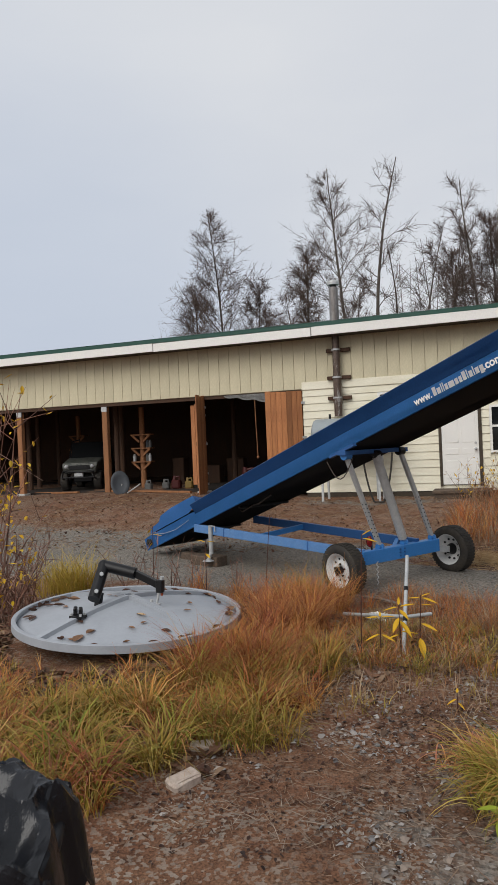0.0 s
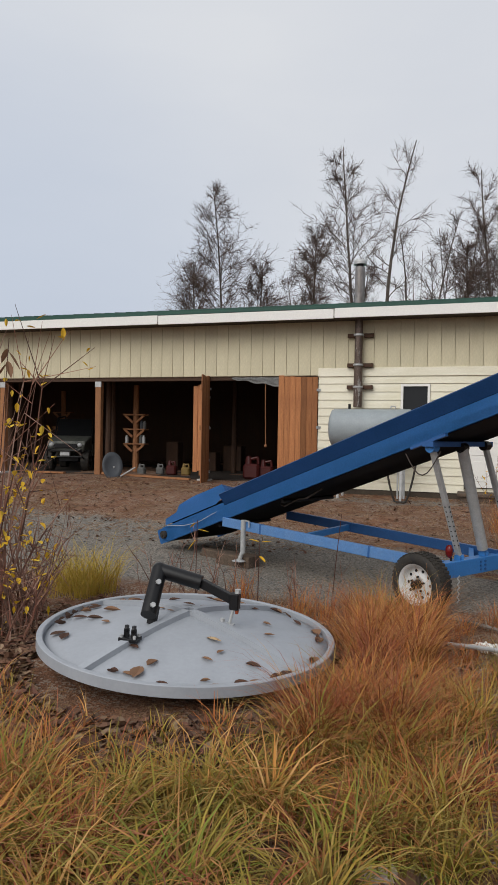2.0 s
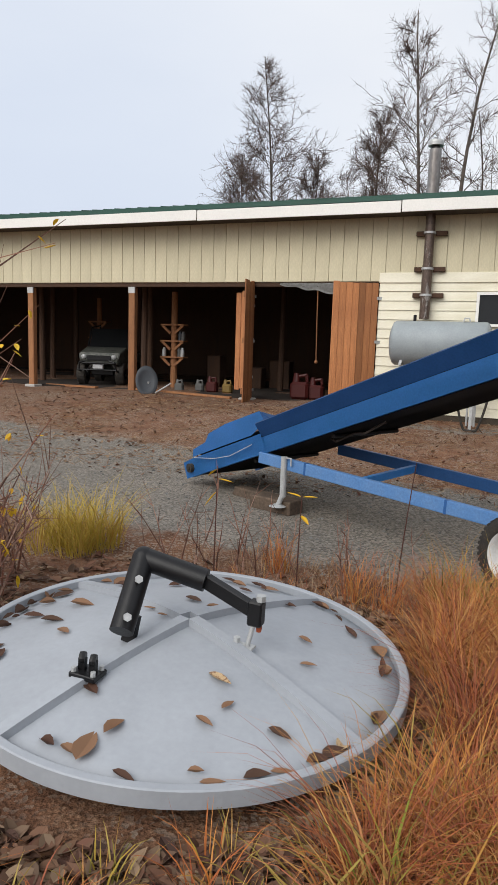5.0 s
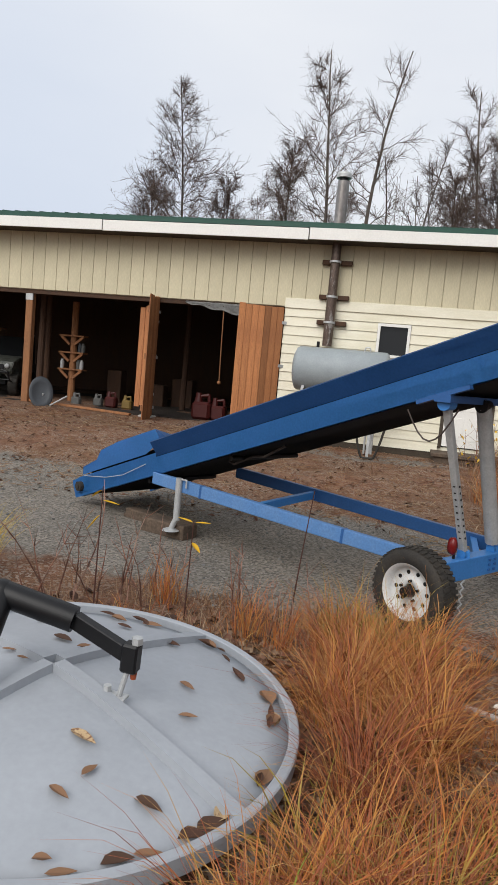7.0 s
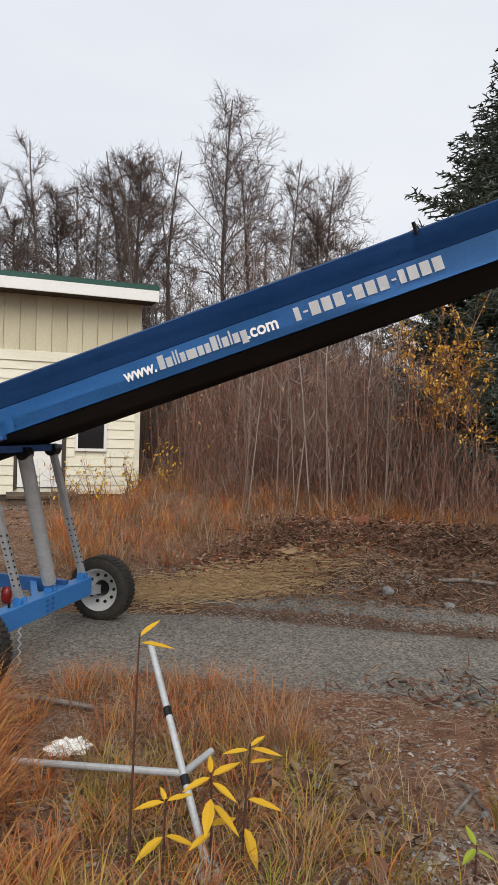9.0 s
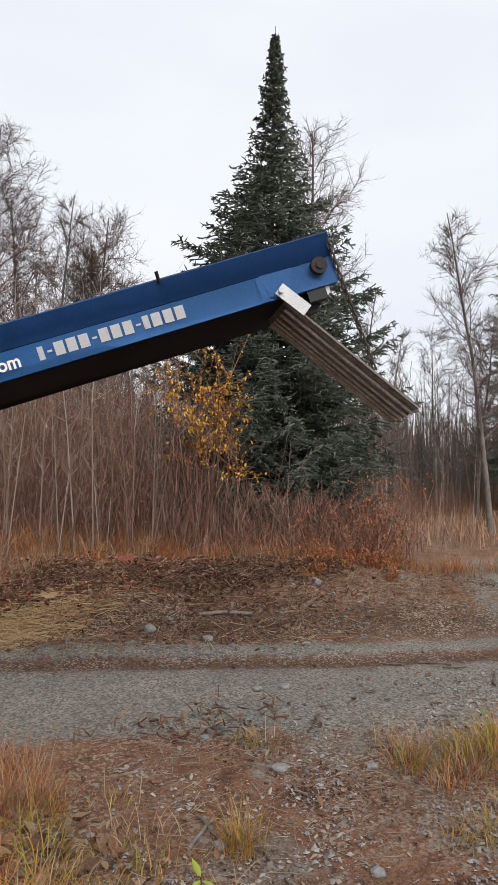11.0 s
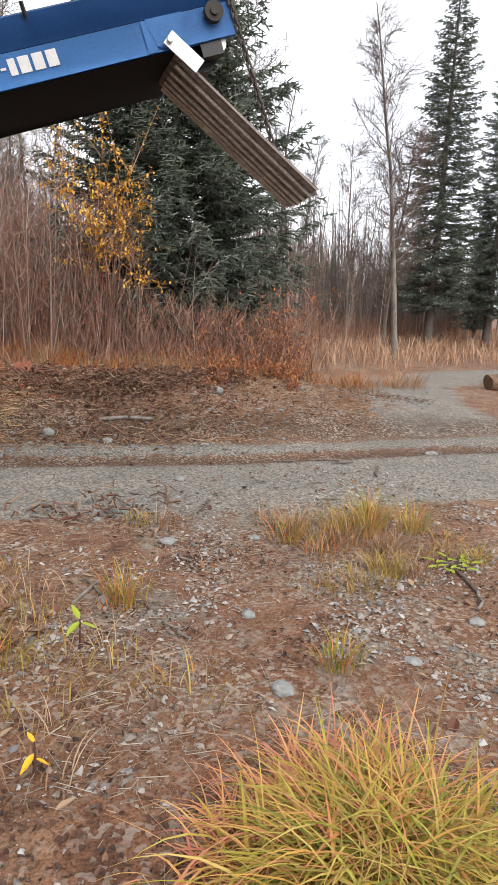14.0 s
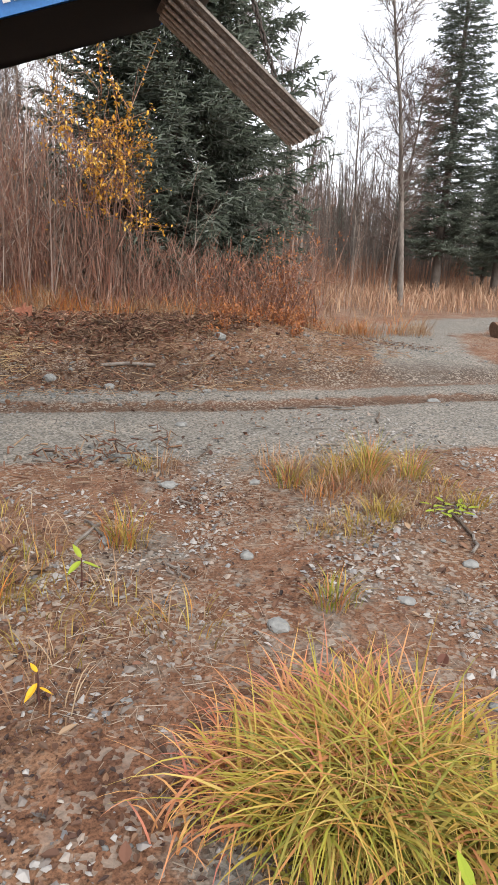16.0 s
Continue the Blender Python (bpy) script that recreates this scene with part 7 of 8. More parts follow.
# ---- thickets and far woods ----
def stems(soup, xy, h0, h1, r0, branch=5, lean=0.12, cut=1.0):
    """Thin upright stems with side shoots."""
    base = lift(xy)
    n = len(base)
    h = rng.uniform(h0, h1, n)
    d = np.concatenate([rng.normal(0, lean, (n, 2)), np.ones((n, 1))], 1)
    mid = base + d * (h * 0.5)[:, None]
    top = mid + (d + np.concatenate([rng.normal(0, lean, (n, 2)), np.zeros((n, 1))], 1)) * (h * 0.5)[:, None]
    rr = r0 * rng.uniform(0.6, 1.4, n)
    soup.tubes(base, mid, rr, rr * 0.7)
    soup.tubes(mid, top, rr * 0.7, rr * 0.25)
    for _ in range(branch):
        u = rng.uniform(0.25, 0.95, n)[:, None]
        p = np.where(u < 0.5, base + (mid - base) * u * 2, mid + (top - mid) * (u * 2 - 1))
        a = rng.uniform(0, 6.28, n)
        e = np.stack([np.cos(a) * 0.8, np.sin(a) * 0.8, rng.uniform(0.1, 1.2, n)], 1)
        L = ((0.10 + 0.035 * h) * rng.uniform(0.5, 1.3, n))[:, None]
        q = p + e * L
        soup.tubes(p, q, rr * 0.3, rr * 0.2)
        soup.tubes(q, q + (e * 0.7 + rng.normal(0, 0.25, (n, 3))) * L, rr * 0.2, rr * 0.08)
    return base, mid, top


def thickets():
    brush, grey, leaf = Soup(), Soup(), Soup()
    pts = []
    # dense brush behind the bank, from the shed's end to the spruce and beyond
    while len(pts) < 1700:
        x, y = rng.uniform(1.6, 8.6), rng.uniform(9.5, 19.0)
        front = 13.4 - 0.55 * (x - 1.6) if x < 4.4 else 11.4 - 0.28 * (x - 4.4)
        if y < front + rng.exponential(0.2) or (x < 2.4 and y > 13) and rng.uniform() < 0.5:
            continue
        if x > 5.0 and rng.uniform() < min(0.8, 0.5 * (x - 5.0)):
            continue
        if noise.noise((x * 1.1, y * 1.1, 31.0)) < rng.uniform(-0.45, 0.25):
            continue
        pts.append((x, y))
    low = [p for p in pts if p[0] > 5.2]
    stems(brush, low, 0.5, 1.25, 0.006, 7, 0.17)
    b, m, t = stems(brush, [p for p in pts if p[0] <= 5.2], 0.7, 3.1, 0.008, 9, 0.13)
    pick = rng.uniform(0, 1, len(t)) < 0.75
    c = t[pick] - np.array([0, 0, 1.0]) * rng.uniform(0, 1.9, (pick.sum(), 1)) + rng.normal(0, 0.1, (pick.sum(), 3))
    n = len(c)
    leaf.leaves(c, rng.uniform(0, 6.28, n), rng.normal(-0.5, 0.6, n), rng.uniform(0.05, 0.11, n), rng.uniform(0.03, 0.06, n))
    # a tangle of fine twigs and low growth at its foot
    n = 7000
    x = rng.uniform(1.8, 8.4, n)
    y = np.where(x < 4.4, 13.4 - 0.55 * (x - 1.6), 11.4 - 0.28 * (x - 4.4)) - 0.25 + rng.exponential(0.9, n)
    p = lift(list(zip(x, y)))
    p[:, 2] += np.where(x < 5.2, 2.4, 0.9) * rng.uniform(0.0, 1.0, n) ** 1.3
    d = rng.normal(0, 0.10, (n, 3)) + np.array([0, 0, 0.22])
    brush.tubes(p, p + d, rng.uniform(0.003, 0.006, n), np.full(n, 0.002))
    tagged(brush.object("brush", F_BRUSH), "dense red-brown leafless brush", "brush", kind="stuff")
    # pale young birches standing among it
    young = Soup()
    stems(young, [(2.35, 12.9), (2.75, 12.6), (3.15, 12.2), (3.3, 11.9), (3.6, 12.3), (3.95, 11.9), (4.3, 11.9), (4.6, 12.4), (2.5, 14.0), (3.1, 13.6), (4.1, 13.5), (4.9, 12.9)], 2.8, 5.0, 0.014, 26, 0.07)
    tagged(young.object("young_birches", foliage("young_birch_bark", [(0.44, 0.37, 0.32), (0.28, 0.20, 0.165), (0.50, 0.44, 0.39)])), "slender pale young birches in the brush", "saplings", kind="stuff")
    # thinner saplings
    pts = [(rng.uniform(2.0, 5.6), rng.uniform(11.6, 17.5)) for _ in range(130)]
    stems(grey, pts, 1.6, 5.0, 0.010, 22, 0.11)
    pts = [(x, (13.2 - 0.55 * (x - 1.6) if x < 4.4 else 11.2 - 0.28 * (x - 4.4)) + rng.uniform(-0.1, 0.8)) for x in rng.uniform(1.8, 6.6, 60)]
    stems(grey, pts, 0.7, 2.2, 0.006, 18, 0.18)
    pts = [(rng.uniform(8.5, 16), rng.uniform(13.0, 19)) for _ in range(150)]
    stems(grey, pts, 0.8, 3.6, 0.009, 12, 0.1)
    tagged(grey.object("saplings", F_GREYSTEM), "thin pale bare saplings", "saplings", kind="stuff")
    tagged(leaf.object("last_leaves", foliage("last_leaves", [(0.60, 0.36, 0.06), (0.50, 0.22, 0.05), (0.42, 0.30, 0.20), (0.34, 0.14, 0.05), (0.55, 0.42, 0.28)])), "a few yellow leaves left on the brush", "leaves", kind="stuff")
    # low brush along the right side of the clearing
    low = Soup()
    pts = [(rng.uniform(8.5, 40), 0) for _ in range(2400)]
    pts = [(x, 17.5 + 0.16 * (x - 14) + abs(rng.normal(0, 2.0))) if x > 14 else (x, 12.2 + 0.9 * (x - 8.5) + abs(rng.normal(0, 1.6))) for x, _ in pts]
    stems(low, pts, 0.5, 1.6, 0.008, 7, 0.2)
    tagged(low.object("low_brush", foliage("rust_brush", [(0.26, 0.12, 0.07), (0.34, 0.18, 0.11), (0.18, 0.08, 0.055), (0.40, 0.23, 0.14)])), "low rust-brown brush along the clearing", "brush", kind="stuff")
    # far woods closing the view
    far = Soup()
    pts = [(x, y) for x, y in zip(rng.uniform(-3, 48, 1500), rng.uniform(25, 44, 1500))]
    stems(far, pts, 3.5, 8.5, 0.035, 20, 0.05)
    pts = [(x, y) for x, y in zip(rng.uniform(1.8, 40, 1500), rng.uniform(17, 26, 1500)) if y > 17 + 0.10 * x]
    stems(far, pts, 2.5, 5.5, 0.02, 18, 0.06)
    pts = [(x, y) for x, y in zip(rng.uniform(30, 70, 900), rng.uniform(-25, 24, 900)) if x > 34]
    stems(far, pts, 5.0, 10.0, 0.045, 20, 0.05)
    tagged(far.object("far_woods", foliage("far_stems", [(0.12, 0.10, 0.085), (0.17, 0.145, 0.125), (0.09, 0.07, 0.06)])), "far leafless birch wood", "woods", kind="stuff")
    deep = Soup()
    pts = [(x, y) for x, y in zip(rng.uniform(-14, 60, 2600), rng.uniform(30, 60, 2600))]
    stems(deep, pts, 3.5, 7.0, 0.05, 18, 0.08)
    tagged(deep.object("deep_woods", F_BRUSH), "dark brown far wood behind the clearing", "woods", kind="stuff")


thickets()


def bush(name, label, x, y, n, h, spread, mats, leaves, lsize, first=1, fan=0.6):
    """A shrub of bent stems with leaves scattered along them."""
    t = thing(name, label, "shrub")
    w, l = Soup(), Soup()
    for _ in range(n):
        a = rng.uniform(0, 6.28)
        p = np.array([x + rng.normal(0, spread * 0.15), y + rng.normal(0, spread * 0.15), 0])
        p[2] = ground_z(p[0], p[1]) - 0.03
        d = np.array([math.cos(a) * rng.uniform(0.1, 1) * fan, math.sin(a) * rng.uniform(0.1, 1) * fan, 1.0])
        L = h * rng.uniform(0.6, 1.1)
        pts = [p]
        for k in range(6):
            d = d + rng.normal(0, 0.1, 3)
            p = p + d / np.linalg.norm(d) * L / 6
            pts.append(p)
        r = 0.006 + 0.004 * h * rng.uniform(0.3, 1)
        w.tubes(pts[:-1], pts[1:], [r * (1 - k / 7) for k in range(6)], [r * (1 - (k + 1) / 7) for k in range(6)], 4)
        shoots = []
        for _ in range(8):
            k = rng.integers(first, 6)
            e = rng.normal(0, 0.5, 3) + np.array([0, 0, 0.4])
            q = pts[k] + e * L * 0.22
            shoots.append((pts[k], q))
        w.tubes([s[0] for s in shoots], [s[1] for s in shoots], [r * 0.4] * 8, [r * 0.15] * 8)
        c = np.array([s[0] + (s[1] - s[0]) * rng.uniform(0.2, 1.0) for s in shoots for _ in range(max(1, leaves)) if leaves >= 1 or rng.uniform() < leaves]).reshape(-1, 3)
        if len(c):
            c += rng.normal(0, 0.03, c.shape)
            m = len(c)
            l.leaves(c, rng.uniform(0, 6.28, m), rng.normal(-0.4, 0.6, m), lsize * rng.uniform(0.6, 1.2, m), lsize * 0.5 * rng.uniform(0.7, 1.2, m))
    w.object("twigwork", mats[0], t)
    if l.n:
        l.object("foliage", mats[1], t)
    return t


bush("golden_shrub", "shrub with golden autumn leaves before the spruce", 4.95, 11.45, 13, 3.4, 0.8, (F_BRUSH, F_AMBER), 15, 0.068, 4, 0.28)
bush("golden_shrub", "shrub with golden autumn leaves before the spruce", 5.45, 11.3, 5, 2.9, 0.7, (F_BRUSH, F_AMBER), 6, 0.065, 4, 0.26)
for x, y, n, h in ((6.9, 10.1, 16, 1.2), (7.5, 9.9, 24, 1.6), (6.2, 10.3, 9, 0.8), (8.0, 10.3, 20, 1.75)):
    bush("rust_shrub", "low shrub with rust-orange leaves on the bank", x, y, n, h, 1.3, (F_BRUSH, F_REDLEAF), 4, 0.055)
for x, y, n, h in ((6.9, 9.35, 18, 0.4), (6.3, 9.2, 16, 0.35), (5.6, 9.45, 14, 0.35)):
    bush("rust_shrub", "low shrub with rust-orange leaves on the bank", x, y, n, h, 1.6, (F_BRUSH, F_REDLEAF), 6, 0.05)
for x, y in ((0.35, 16.1), (1.0, 16.0), (1.7, 15.6), (-0.3, 15.9)):
    bush("fireweed_shrub", "thin shrub with a few yellow leaves by the shed wall", x, y, 9, 1.0, 0.9, (F_BRUSH, F_GOLD), 1, 0.09)
for x, y, n, h, k in ((-4.75, 5.4, 16, 2.3, 2), (-4.65, 5.75, 22, 1.2, 0.12), (-4.35, 5.3, 14, 0.9, 0.12), (-4.9, 6.3, 16, 1.0, 0.06), (-3.85, 6.95, 9, 0.8, 0), (-3.3, 7.2, 8, 0.7, 0), (-2.6, 7.2, 8, 0.55, 0), (-2.2, 6.9, 7, 0.5, 0)):
    bush("twiggy_shrub", "nearly bare twiggy shrub with a few yellow leaves", x, y, n, h, 0.9, (F_BRUSH, F_GOLD), k, 0.075)


F_STALK = foliage("dark_stalk", [(0.07, 0.035, 0.028), (0.10, 0.045, 0.035)])


def build_cane(name, label, x, y, h, lean, leaves, mat, size):
    """A single tall stalk with leaves given as (height share, heading, tilt)."""
    t = thing(name, label, "plant", "stalks with yellow leaves")
    w = Soup()
    z0 = ground_z(x, y) - 0.02
    pts = [np.array([x + lean[0] * u ** 1.3 * h, y + lean[1] * u ** 1.3 * h, z0 + h * u]) for u in np.linspace(0, 1, 7)]
    w.path(pts, [0.006 - 0.0005 * k for k in range(7)])
    w.object("stalk", F_STALK, t)
    for u, a, tilt, k in leaves:
        i = min(5, int(u * 6))
        c = pts[i] + (pts[i + 1] - pts[i]) * (u * 6 - i)
        L = size * k
        d = np.array([math.cos(a) * math.cos(tilt), math.sin(a) * math.cos(tilt), math.sin(tilt)])
        s = Soup()
        s.leaves((c + d * L * 0.55)[None], np.array([a]), np.array([tilt]), np.array([L]), np.array([L * 0.36]), 0.2)
        s.object("leaf", mat, t)


R = radians
build_cane("yellow_leaved_plant", "stalk with large spotted yellow leaves", -0.42, 5.25, 0.52, (0.05, 0.02), [(0.98, R(20), 0.3, 0.6), (0.97, R(-15), -0.25, 1), (0.96, R(170), -0.1, 0.8), (0.86, R(-5), 0.05, 0.7), (0.6, R(-20), -0.3, 1.1), (0.4, R(-60), -1.1, 1.2)], F_GOLD, 0.13)
build_cane("yellow_leaved_plant", "stalk with large spotted yellow leaves", -0.55, 5.22, 0.44, (-0.02, 0.03), [(0.99, R(90), 1.2, 0.5), (0.97, R(15), 0.15, 1), (0.97, R(190), -0.25, 0.9), (0.93, R(-40), -0.5, 0.9), (0.8, R(-120), -0.9, 1), (0.75, R(-30), -0.8, 1.2), (0.55, R(30), -0.2, 1.1), (0.5, R(200), -0.3, 0.8)], F_GOLD, 0.13)
build_cane("yellow_leaved_plant", "stalk with large spotted yellow leaves", -0.72, 5.3, 0.34, (0.02, 0.0), [(0.98, R(180), -0.1, 1), (0.98, R(0), 0.1, 0.9), (0.97, R(100), 0.6, 0.5), (0.6, R(200), -0.4, 1.1), (0.6, R(-10), -0.4, 1.1)], F_GOLD, 0.12)
build_cane("tall_stalk", "tall thin dark stalk with two yellow leaves at the tip", -0.86, 5.25, 0.98, (0.03, 0.05), [(0.99, R(20), 0.5, 0.9), (0.97, R(-10), -0.2, 1.2)], F_GOLD, 0.11)
build_cane("tall_stalk", "tall thin dark stalk with spent leaves at the verge", -2.28, 7.1, 1.0, (0.08, 0.02), [], F_GOLD, 0.1)
build_cane("tall_stalk", "tall thin dark stalk with a few leaves at the verge", -3.45, 6.7, 0.85, (0.0, 0.03), [(0.98, R(160), -0.6, 1), (0.9, R(20), -0.2, 1), (0.8, R(200), -0.9, 1.2)], F_GOLD, 0.11)
build_cane("tall_stalk", "tall thin dark stalk with a few leaves at the verge", -2.95, 7.0, 0.7, (0.02, 0.0), [(0.98, R(180), 0.2, 1), (0.98, R(0), 0.1, 1), (0.8, R(-40), -0.4, 1)], F_GOLD, 0.11)
for k in range(7):
    a = k * 0.9
    build_cane("ground_creeper", "low creeping plant with round green leaves", 2.62 + 0.12 * math.cos(a), 4.35 + 0.1 * math.sin(a), 0.05, (0.3, 0.2), [(0.9, R(200 + 40 * k), 0.1, 1), (0.9, R(20 + 50 * k), 0.1, 1.2), (0.6, R(-60 + 30 * k), 0.0, 1)], F_LIME, 0.07)


# ---- poles, bag, rag ----
def build_poles():
    p = thing("poles", "thin galvanised poles coupled together lying in the grass", "poles")

    def tube(name, a, b, r=0.016):
        bm = bmesh.new()
        rod(bm, a, b, r, n=12)
        return part(name, bm, M_STEEL, p)
    top, foot = Vector((-0.600, 6.17, 0.65)), Vector((-0.545, 5.30, 0.05))
    joint = foot.lerp(top, 0.36)
    tube("pole", top, joint)
    tube("pole", joint, foot)
    tube("side_pole", Vector((-1.235, 6.34, 0.06)), joint + Vector((0, 0, -0.01)))
    tube("side_pole", joint + Vector((0, 0, -0.012)), Vector((-0.38, 5.80, 0.24)))
    way = (top - foot).normalized() * 0.022
    for q in (joint - way * 2, top.lerp(joint, 0.58)):
        bm = bmesh.new()
        rod(bm, q + way, q - way, 0.019, n=12)
        part("sleeve", bm, M_BLACK, p, "dark pole coupling")
    bm = bmesh.new()
    box(bm, foot.x - 0.045, foot.y - 0.13, 0.02, foot.x + 0.045, foot.y + 0.03, 0.045, 0.004)
    part("foot_plate", bm, M_STEEL, p)


build_poles()


def crumpled(name, label, category, mat, sx, sy, sz, m, amp, freq, sub=4):
    bm = bmesh.new()
    bmesh.ops.create_icosphere(bm, subdivisions=sub, radius=1)
    for v in bm.verts:
        c = v.co.copy()
        k = 1 + amp * noise.fractal(c * freq, 1.0, 2.0, 4) - amp * 0.6 * abs(noise.noise(c * freq * 1.7))
        v.co = Vector((c.x * sx, c.y * sy, max(-0.4, c.z) * sz)) * k
    ob = part(name, bm, mat, None, smooth=sub > 4)
    ob.matrix_basis = m
    return tagged(ob, label, category)


M_BAG = material("black_plastic_bag", (0.010, 0.011, 0.014), 0.22, vary=0.3, scale=9, fine=30, bump=0.45)
M_BIN = material("black_bin_plastic", (0.012, 0.012, 0.014), 0.5, vary=0.3, scale=6, fine=60, bump=0.1)
BIN = pose(-0.80, 1.02, 0, 0, 0, 28)


def build_bin():
    """A tall open bin: a tapered rounded shell with a rolled rim, a base and two wheels."""
    b = thing("rubbish_bin", "tall black plastic bin standing on the ground", "bin")
    b.matrix_basis = BIN

    def outline(w, d, c, z, n=5):
        pts = []
        for sx, sy, a0 in ((1, 1, 0), (-1, 1, 90), (-1, -1, 180), (1, -1, 270)):
            for k in range(n + 1):
                a = radians(a0 + 90 * k / n)
                pts.append(Vector((sx * (w - c) + c * math.cos(a), sy * (d - c) + c * math.sin(a), z)))
        return pts

    def shell(name, rings, parent):
        bm = bmesh.new()
        rows = [[bm.verts.new(p) for p in ring] for ring in rings]
        for p, q in zip(rows, rows[1:]):
            for k in range(len(p)):
                n = (k + 1) % len(p)
                bm.faces.new((p[k], p[n], q[n], q[k]))
        bm.faces.new(rows[-1])
        bmesh.ops.recalc_face_normals(bm, faces=bm.faces)
        return part(name, bm, M_BIN, parent, smooth=True)
    g = ground_z(-0.80, 1.02)
    shell("body", [outline(0.17, 0.15, 0.05, g + 0.02), outline(0.21, 0.19, 0.06, 1.00), outline(0.19, 0.17, 0.05, 1.00), outline(0.155, 0.135, 0.05, g + 0.05)], b)
    bm = bmesh.new()
    ring = outline(0.222, 0.202, 0.07, 1.01)
    for p, q in zip(ring, ring[1:] + ring[:1]):
        if (q - p).length > 1e-4:
            rod(bm, p, q, 0.017, n=10)
    part("rim", bm, M_BIN, b, "rounded black rim", smooth=True)
    for sx in (-1, 1):
        bm = bmesh.new()
        rod(bm, (sx * 0.19, -0.15, g + 0.09), (sx * 0.235, -0.15, g + 0.09), 0.09, n=24)
        part("wheel", bm, M_RUBBER, b)


build_bin()


def build_bag():
    """A plastic bag bunched over the bin: folded sheets with sharp creases and peaks."""
    bm = bmesh.new()
    n = 84
    grid = []
    for i in range(n + 1):
        row = []
        for j in range(n + 1):
            u, v = 2 * i / n - 1, 2 * j / n - 1
            x, y = u * 0.27, v * 0.19
            e = max(abs(u), abs(v))
            q = Vector((x * 7 + 3, y * 7, 1.7))
            fold = 0.10 * (1 - 2.2 * abs(noise.noise(q))) + 0.025 * (1 - 2 * abs(noise.noise(q * 2.1))) + 0.008 * noise.noise(q * 5)
            z = 1.03 + fold * (1 - 0.5 * e) - 0.20 * smoothstep(0.86, 1.0, e)
            z += 0.09 * math.exp(-((x - 0.17) ** 2 + (y - 0.08) ** 2) / 0.0022)
            out = noise.noise_vector(q * 1.3) * 0.03
            row.append(bm.verts.new((x + out.x, y + out.y, z)))
        grid.append(row)
    for a, b in zip(grid, grid[1:]):
        for k in range(n):
            bm.faces.new((a[k], b[k], b[k + 1], a[k + 1]))
    bmesh.ops.recalc_face_normals(bm, faces=bm.faces)
    bmesh.ops.solidify(bm, geom=bm.faces[:], thickness=0.002)
    ob = part("rubbish_bag", bm, M_BAG, None)
    ob.matrix_basis = BIN
    tagged(ob, "crumpled shiny black plastic bag stuffed in the bin", "bag")


build_bag()
crumpled("rag", "crumpled white plastic rag in the grass", "rag", M_WHITE, 0.11, 0.07, 0.045, pose(-0.95, 6.55, ground_z(-0.95, 6.55) + 0.02, 0, 0, 20), 0.6, 2.6, 4)
crumpled("rag", "torn tan paper scrap on the bank", "rag", F_TANLEAF, 0.22, 0.12, 0.05, pose(2.15, 10.6, ground_z(2.15, 10.6) + 0.01, 0, 0, -20), 0.5, 2.2, 3)
crumpled("rust_scrap", "rusty red scrap sheet on the bank", "scrap", material("rust", (0.26, 0.10, 0.06), 0.9, vary=0.3), 0.11, 0.03, 0.15, pose(3.3, 10.9, ground_z(3.3, 10.9) + 0.05, 0, 12, -20), 0.7, 2.2, 4)


def debris():
    """Dead twigs and roots heaped on the bank."""
    s = Soup()
    for x, y, n, sp in ((3.9, 10.0, 500, 0.5), (4.7, 9.9, 400, 0.45), (3.2, 10.7, 350, 0.5), (2.2, 11.0, 300, 0.4), (5.6, 9.6, 260, 0.4), (4.2, 9.2, 300, 0.9), (1.75, 6.5, 60, 0.3), (1.3, 6.7, 40, 0.3)):
        c = lift([(x + rng.normal(0, sp), y + rng.normal(0, sp * 0.6)) for _ in range(n)])
        c[:, 2] += np.abs(rng.normal(0, 0.06, n))
        h = rng.uniform(0, 6.28, n)
        d = np.stack([np.cos(h), np.sin(h), rng.normal(0, 0.3, n)], 1) * rng.uniform(0.03, 0.15 if sp > 0.35 else 0.08, n)[:, None]
        k = rng.normal(0, 0.03, (n, 3))
        s.tubes(c - d, c + k, rng.uniform(0.003, 0.010, n), rng.uniform(0.003, 0.008, n), 4)
        s.tubes(c + k, c + d, rng.uniform(0.003, 0.008, n), np.full(n, 0.002), 4)
        if sp < 0.35:
            continue
        e = lift([(x + rng.normal(0, sp), y + rng.normal(0, sp * 0.7)) for _ in range(n)])
        e[:, 2] += np.abs(rng.normal(0, 0.06, n))
        L = rng.uniform(0.03, 0.09, n)
        s.leaves(e, rng.uniform(0, 6.28, n), rng.normal(0, 0.7, n), L, L * rng.uniform(0.4, 0.8, n), 0.5)
    tagged(s.object("bank_debris", F_DEADLEAF), "dark dead twigs, roots and leaves heaped on the bank", "debris", kind="stuff")


debris()


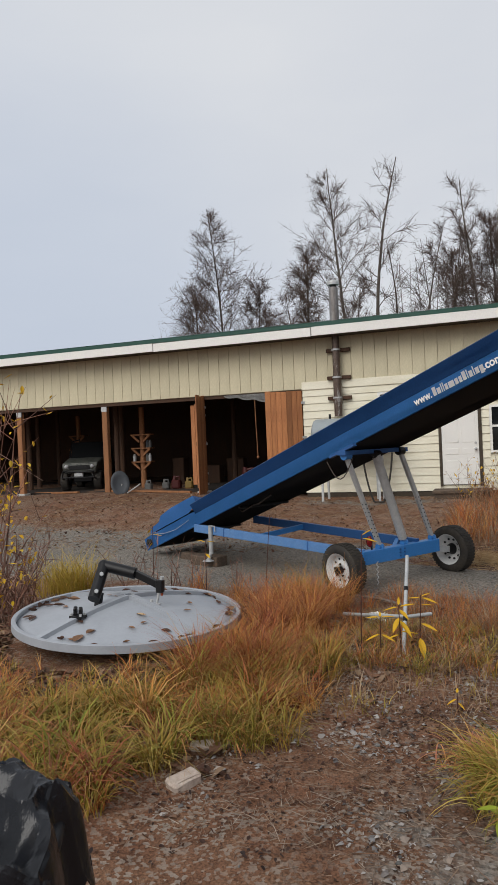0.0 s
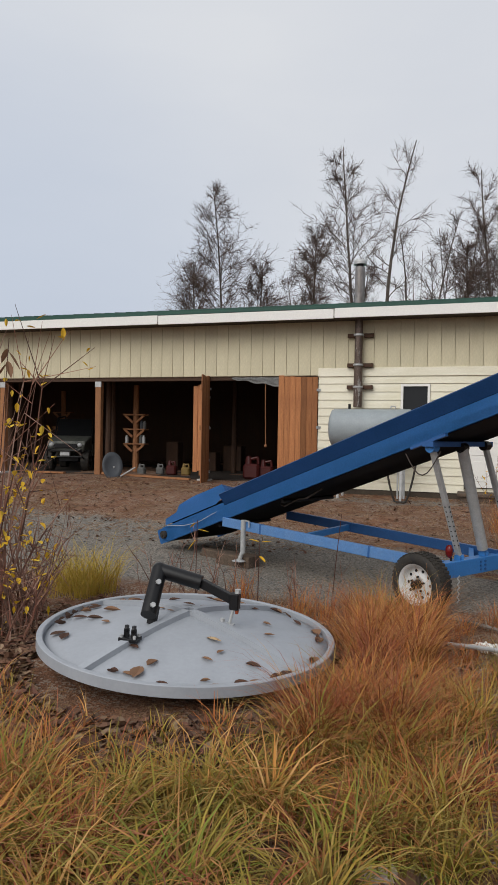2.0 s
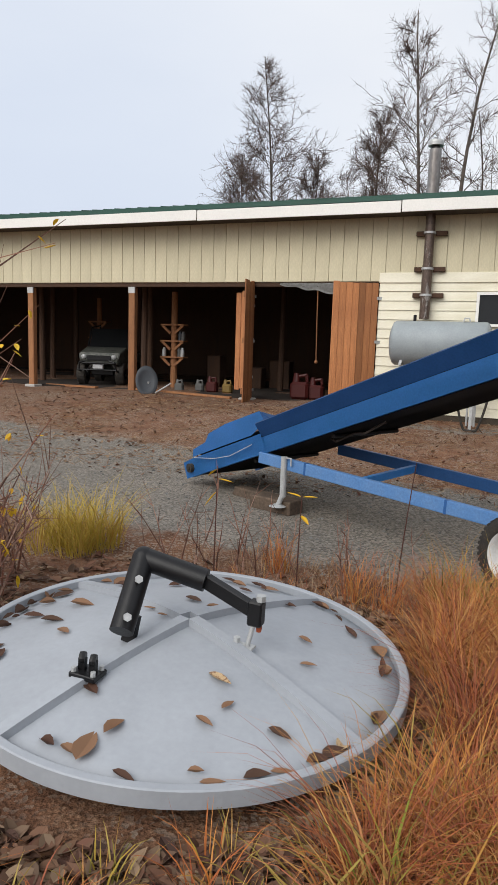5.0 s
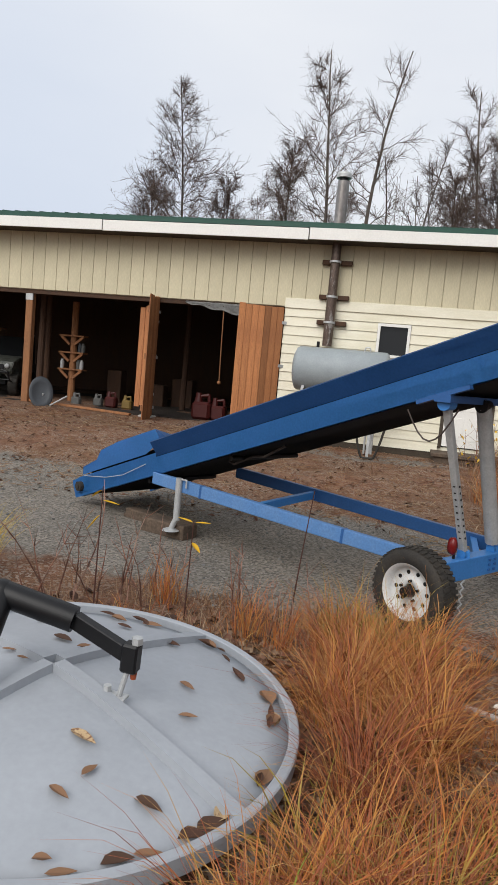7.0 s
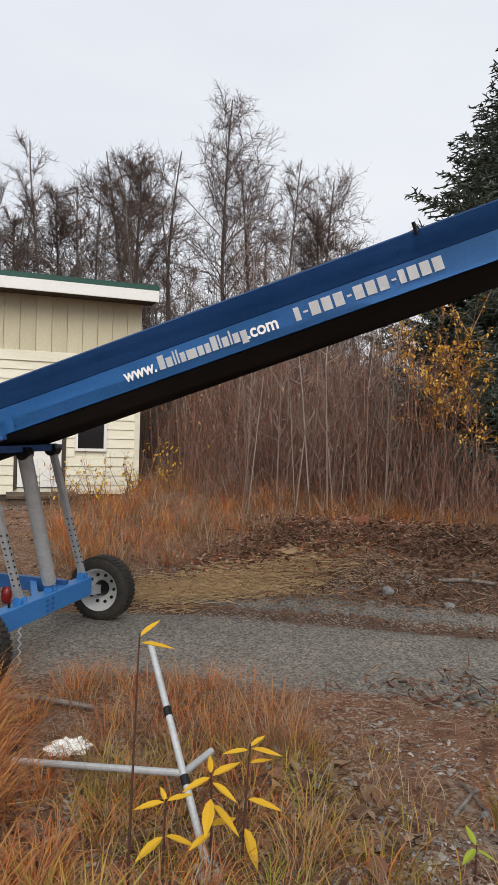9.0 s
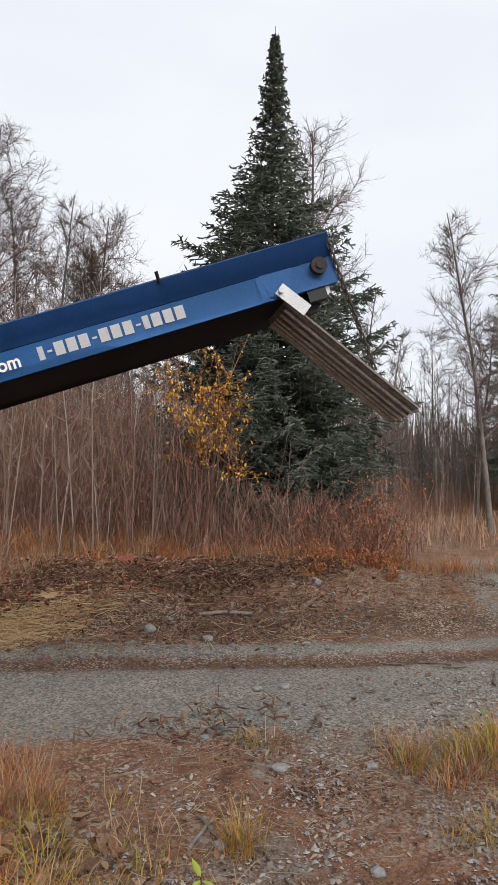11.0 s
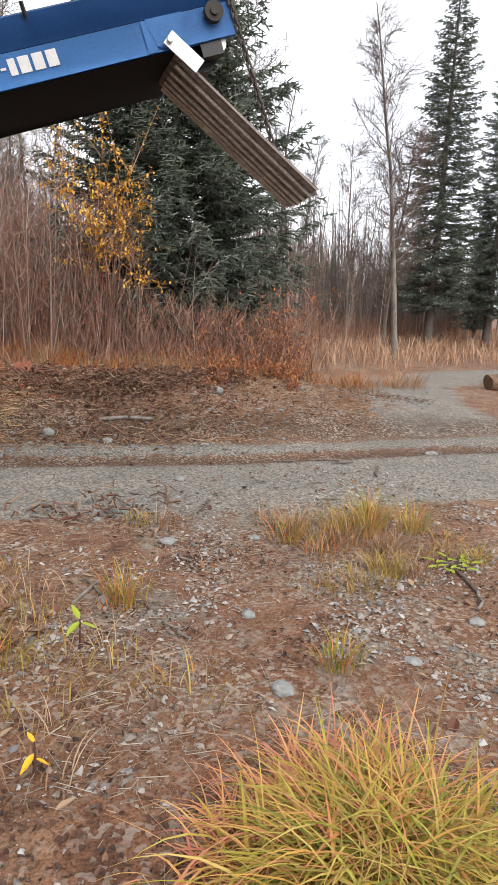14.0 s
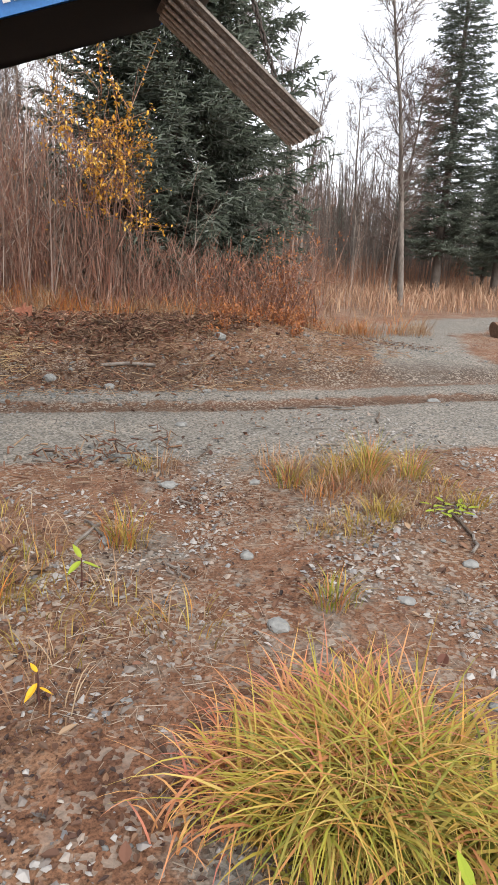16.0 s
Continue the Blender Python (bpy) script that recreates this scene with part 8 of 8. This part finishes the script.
# ---- last small things ----
build_cane("leafy_seedling", "leafy seedling with lime green leaves beside the tuft", 0.15, 2.98, 0.22, (0.0, 0.03), [(0.98, R(60), 0.5, 1), (0.95, R(200), 0.0, 1.2), (0.95, R(-30), 0.0, 1.2), (0.8, R(120), -0.2, 1.1), (0.75, R(-100), -0.2, 1.2), (0.6, R(10), -0.3, 1.2)], F_LIME, 0.085)
build_cane("small_seedling", "small seedling with lime green leaves", 0.43, 4.94, 0.16, (0.0, 0.0), [(0.98, R(90), 0.6, 1), (0.95, R(200), -0.3, 1.2), (0.9, R(-20), -0.5, 1.2)], F_LIME, 0.08)
build_cane("small_seedling", "small seedling with yellow leaves", -0.10, 4.35, 0.14, (0.0, 0.0), [(0.98, R(90), 0.3, 0.8), (0.75, R(200), -0.5, 1.2), (0.6, R(-20), -0.7, 1)], F_GOLD, 0.06)


def build_leaning_pole():
    bm = bmesh.new()
    chain(bm, [(-5.9, 5.0, 0.55), (-5.3, 5.2, 0.53), (-4.72, 5.4, 0.50)], 0.028, 8)
    p = part("fallen_branch", bm, M_LUMBER)
    tagged(p, "brown dead branch caught in the bare shrub", "branch")
    bm = bmesh.new()
    chain(bm, [(-4.72, 5.42, ground_z(-4.72, 5.42) - 0.05), (-4.80, 5.40, 0.75), (-4.95, 5.35, 1.45)], 0.046, 10)
    tagged(part("dead_stem", bm, M_WOOD), "thick dead brown stem standing in the shrub", "stem")
    bm = bmesh.new()
    chain(bm, [(-5.25, 5.0, ground_z(-5.25, 5.0) - 0.03), (-5.1, 5.2, 0.3), (-5.0, 5.3, 0.58)], 0.022, 8)
    tagged(part("dead_stem", bm, M_WOOD), "short dead brown stem propping the branch", "stem")


build_leaning_pole()

build_cane("tall_stalk", "tall thin stalk with curled brown leaves in the bare shrub", -4.55, 5.3, 2.3, (0.06, 0.0), [(0.97, R(160), -0.9, 1), (0.96, R(20), -1.0, 1.2), (0.93, R(-30), -1.1, 1.1), (0.92, R(200), -1.0, 1)], F_TANLEAF, 0.14)
build_cane("tall_stalk", "tall thin stalk with yellow leaves in the bare shrub", -4.85, 5.3, 1.95, (0.03, 0.0), [(0.98, R(160), -0.3, 1), (0.96, R(20), -0.5, 1.2), (0.93, R(-30), -0.8, 1.1), (0.9, R(200), -0.7, 1), (0.86, R(40), -0.9, 1), (0.84, R(150), -0.4, 1), (0.80, R(-20), -1.0, 1.1)], F_GOLD, 0.11)
build_cane("tall_stalk", "tall thin stalk with yellow leaves in the bare shrub", -4.7, 5.25, 1.6, (0.02, 0.0), [(0.98, R(160), -0.3, 1), (0.9, R(20), -0.5, 1.2), (0.8, R(-30), -0.8, 1.1), (0.6, R(200), -0.7, 1)], F_GOLD, 0.10)
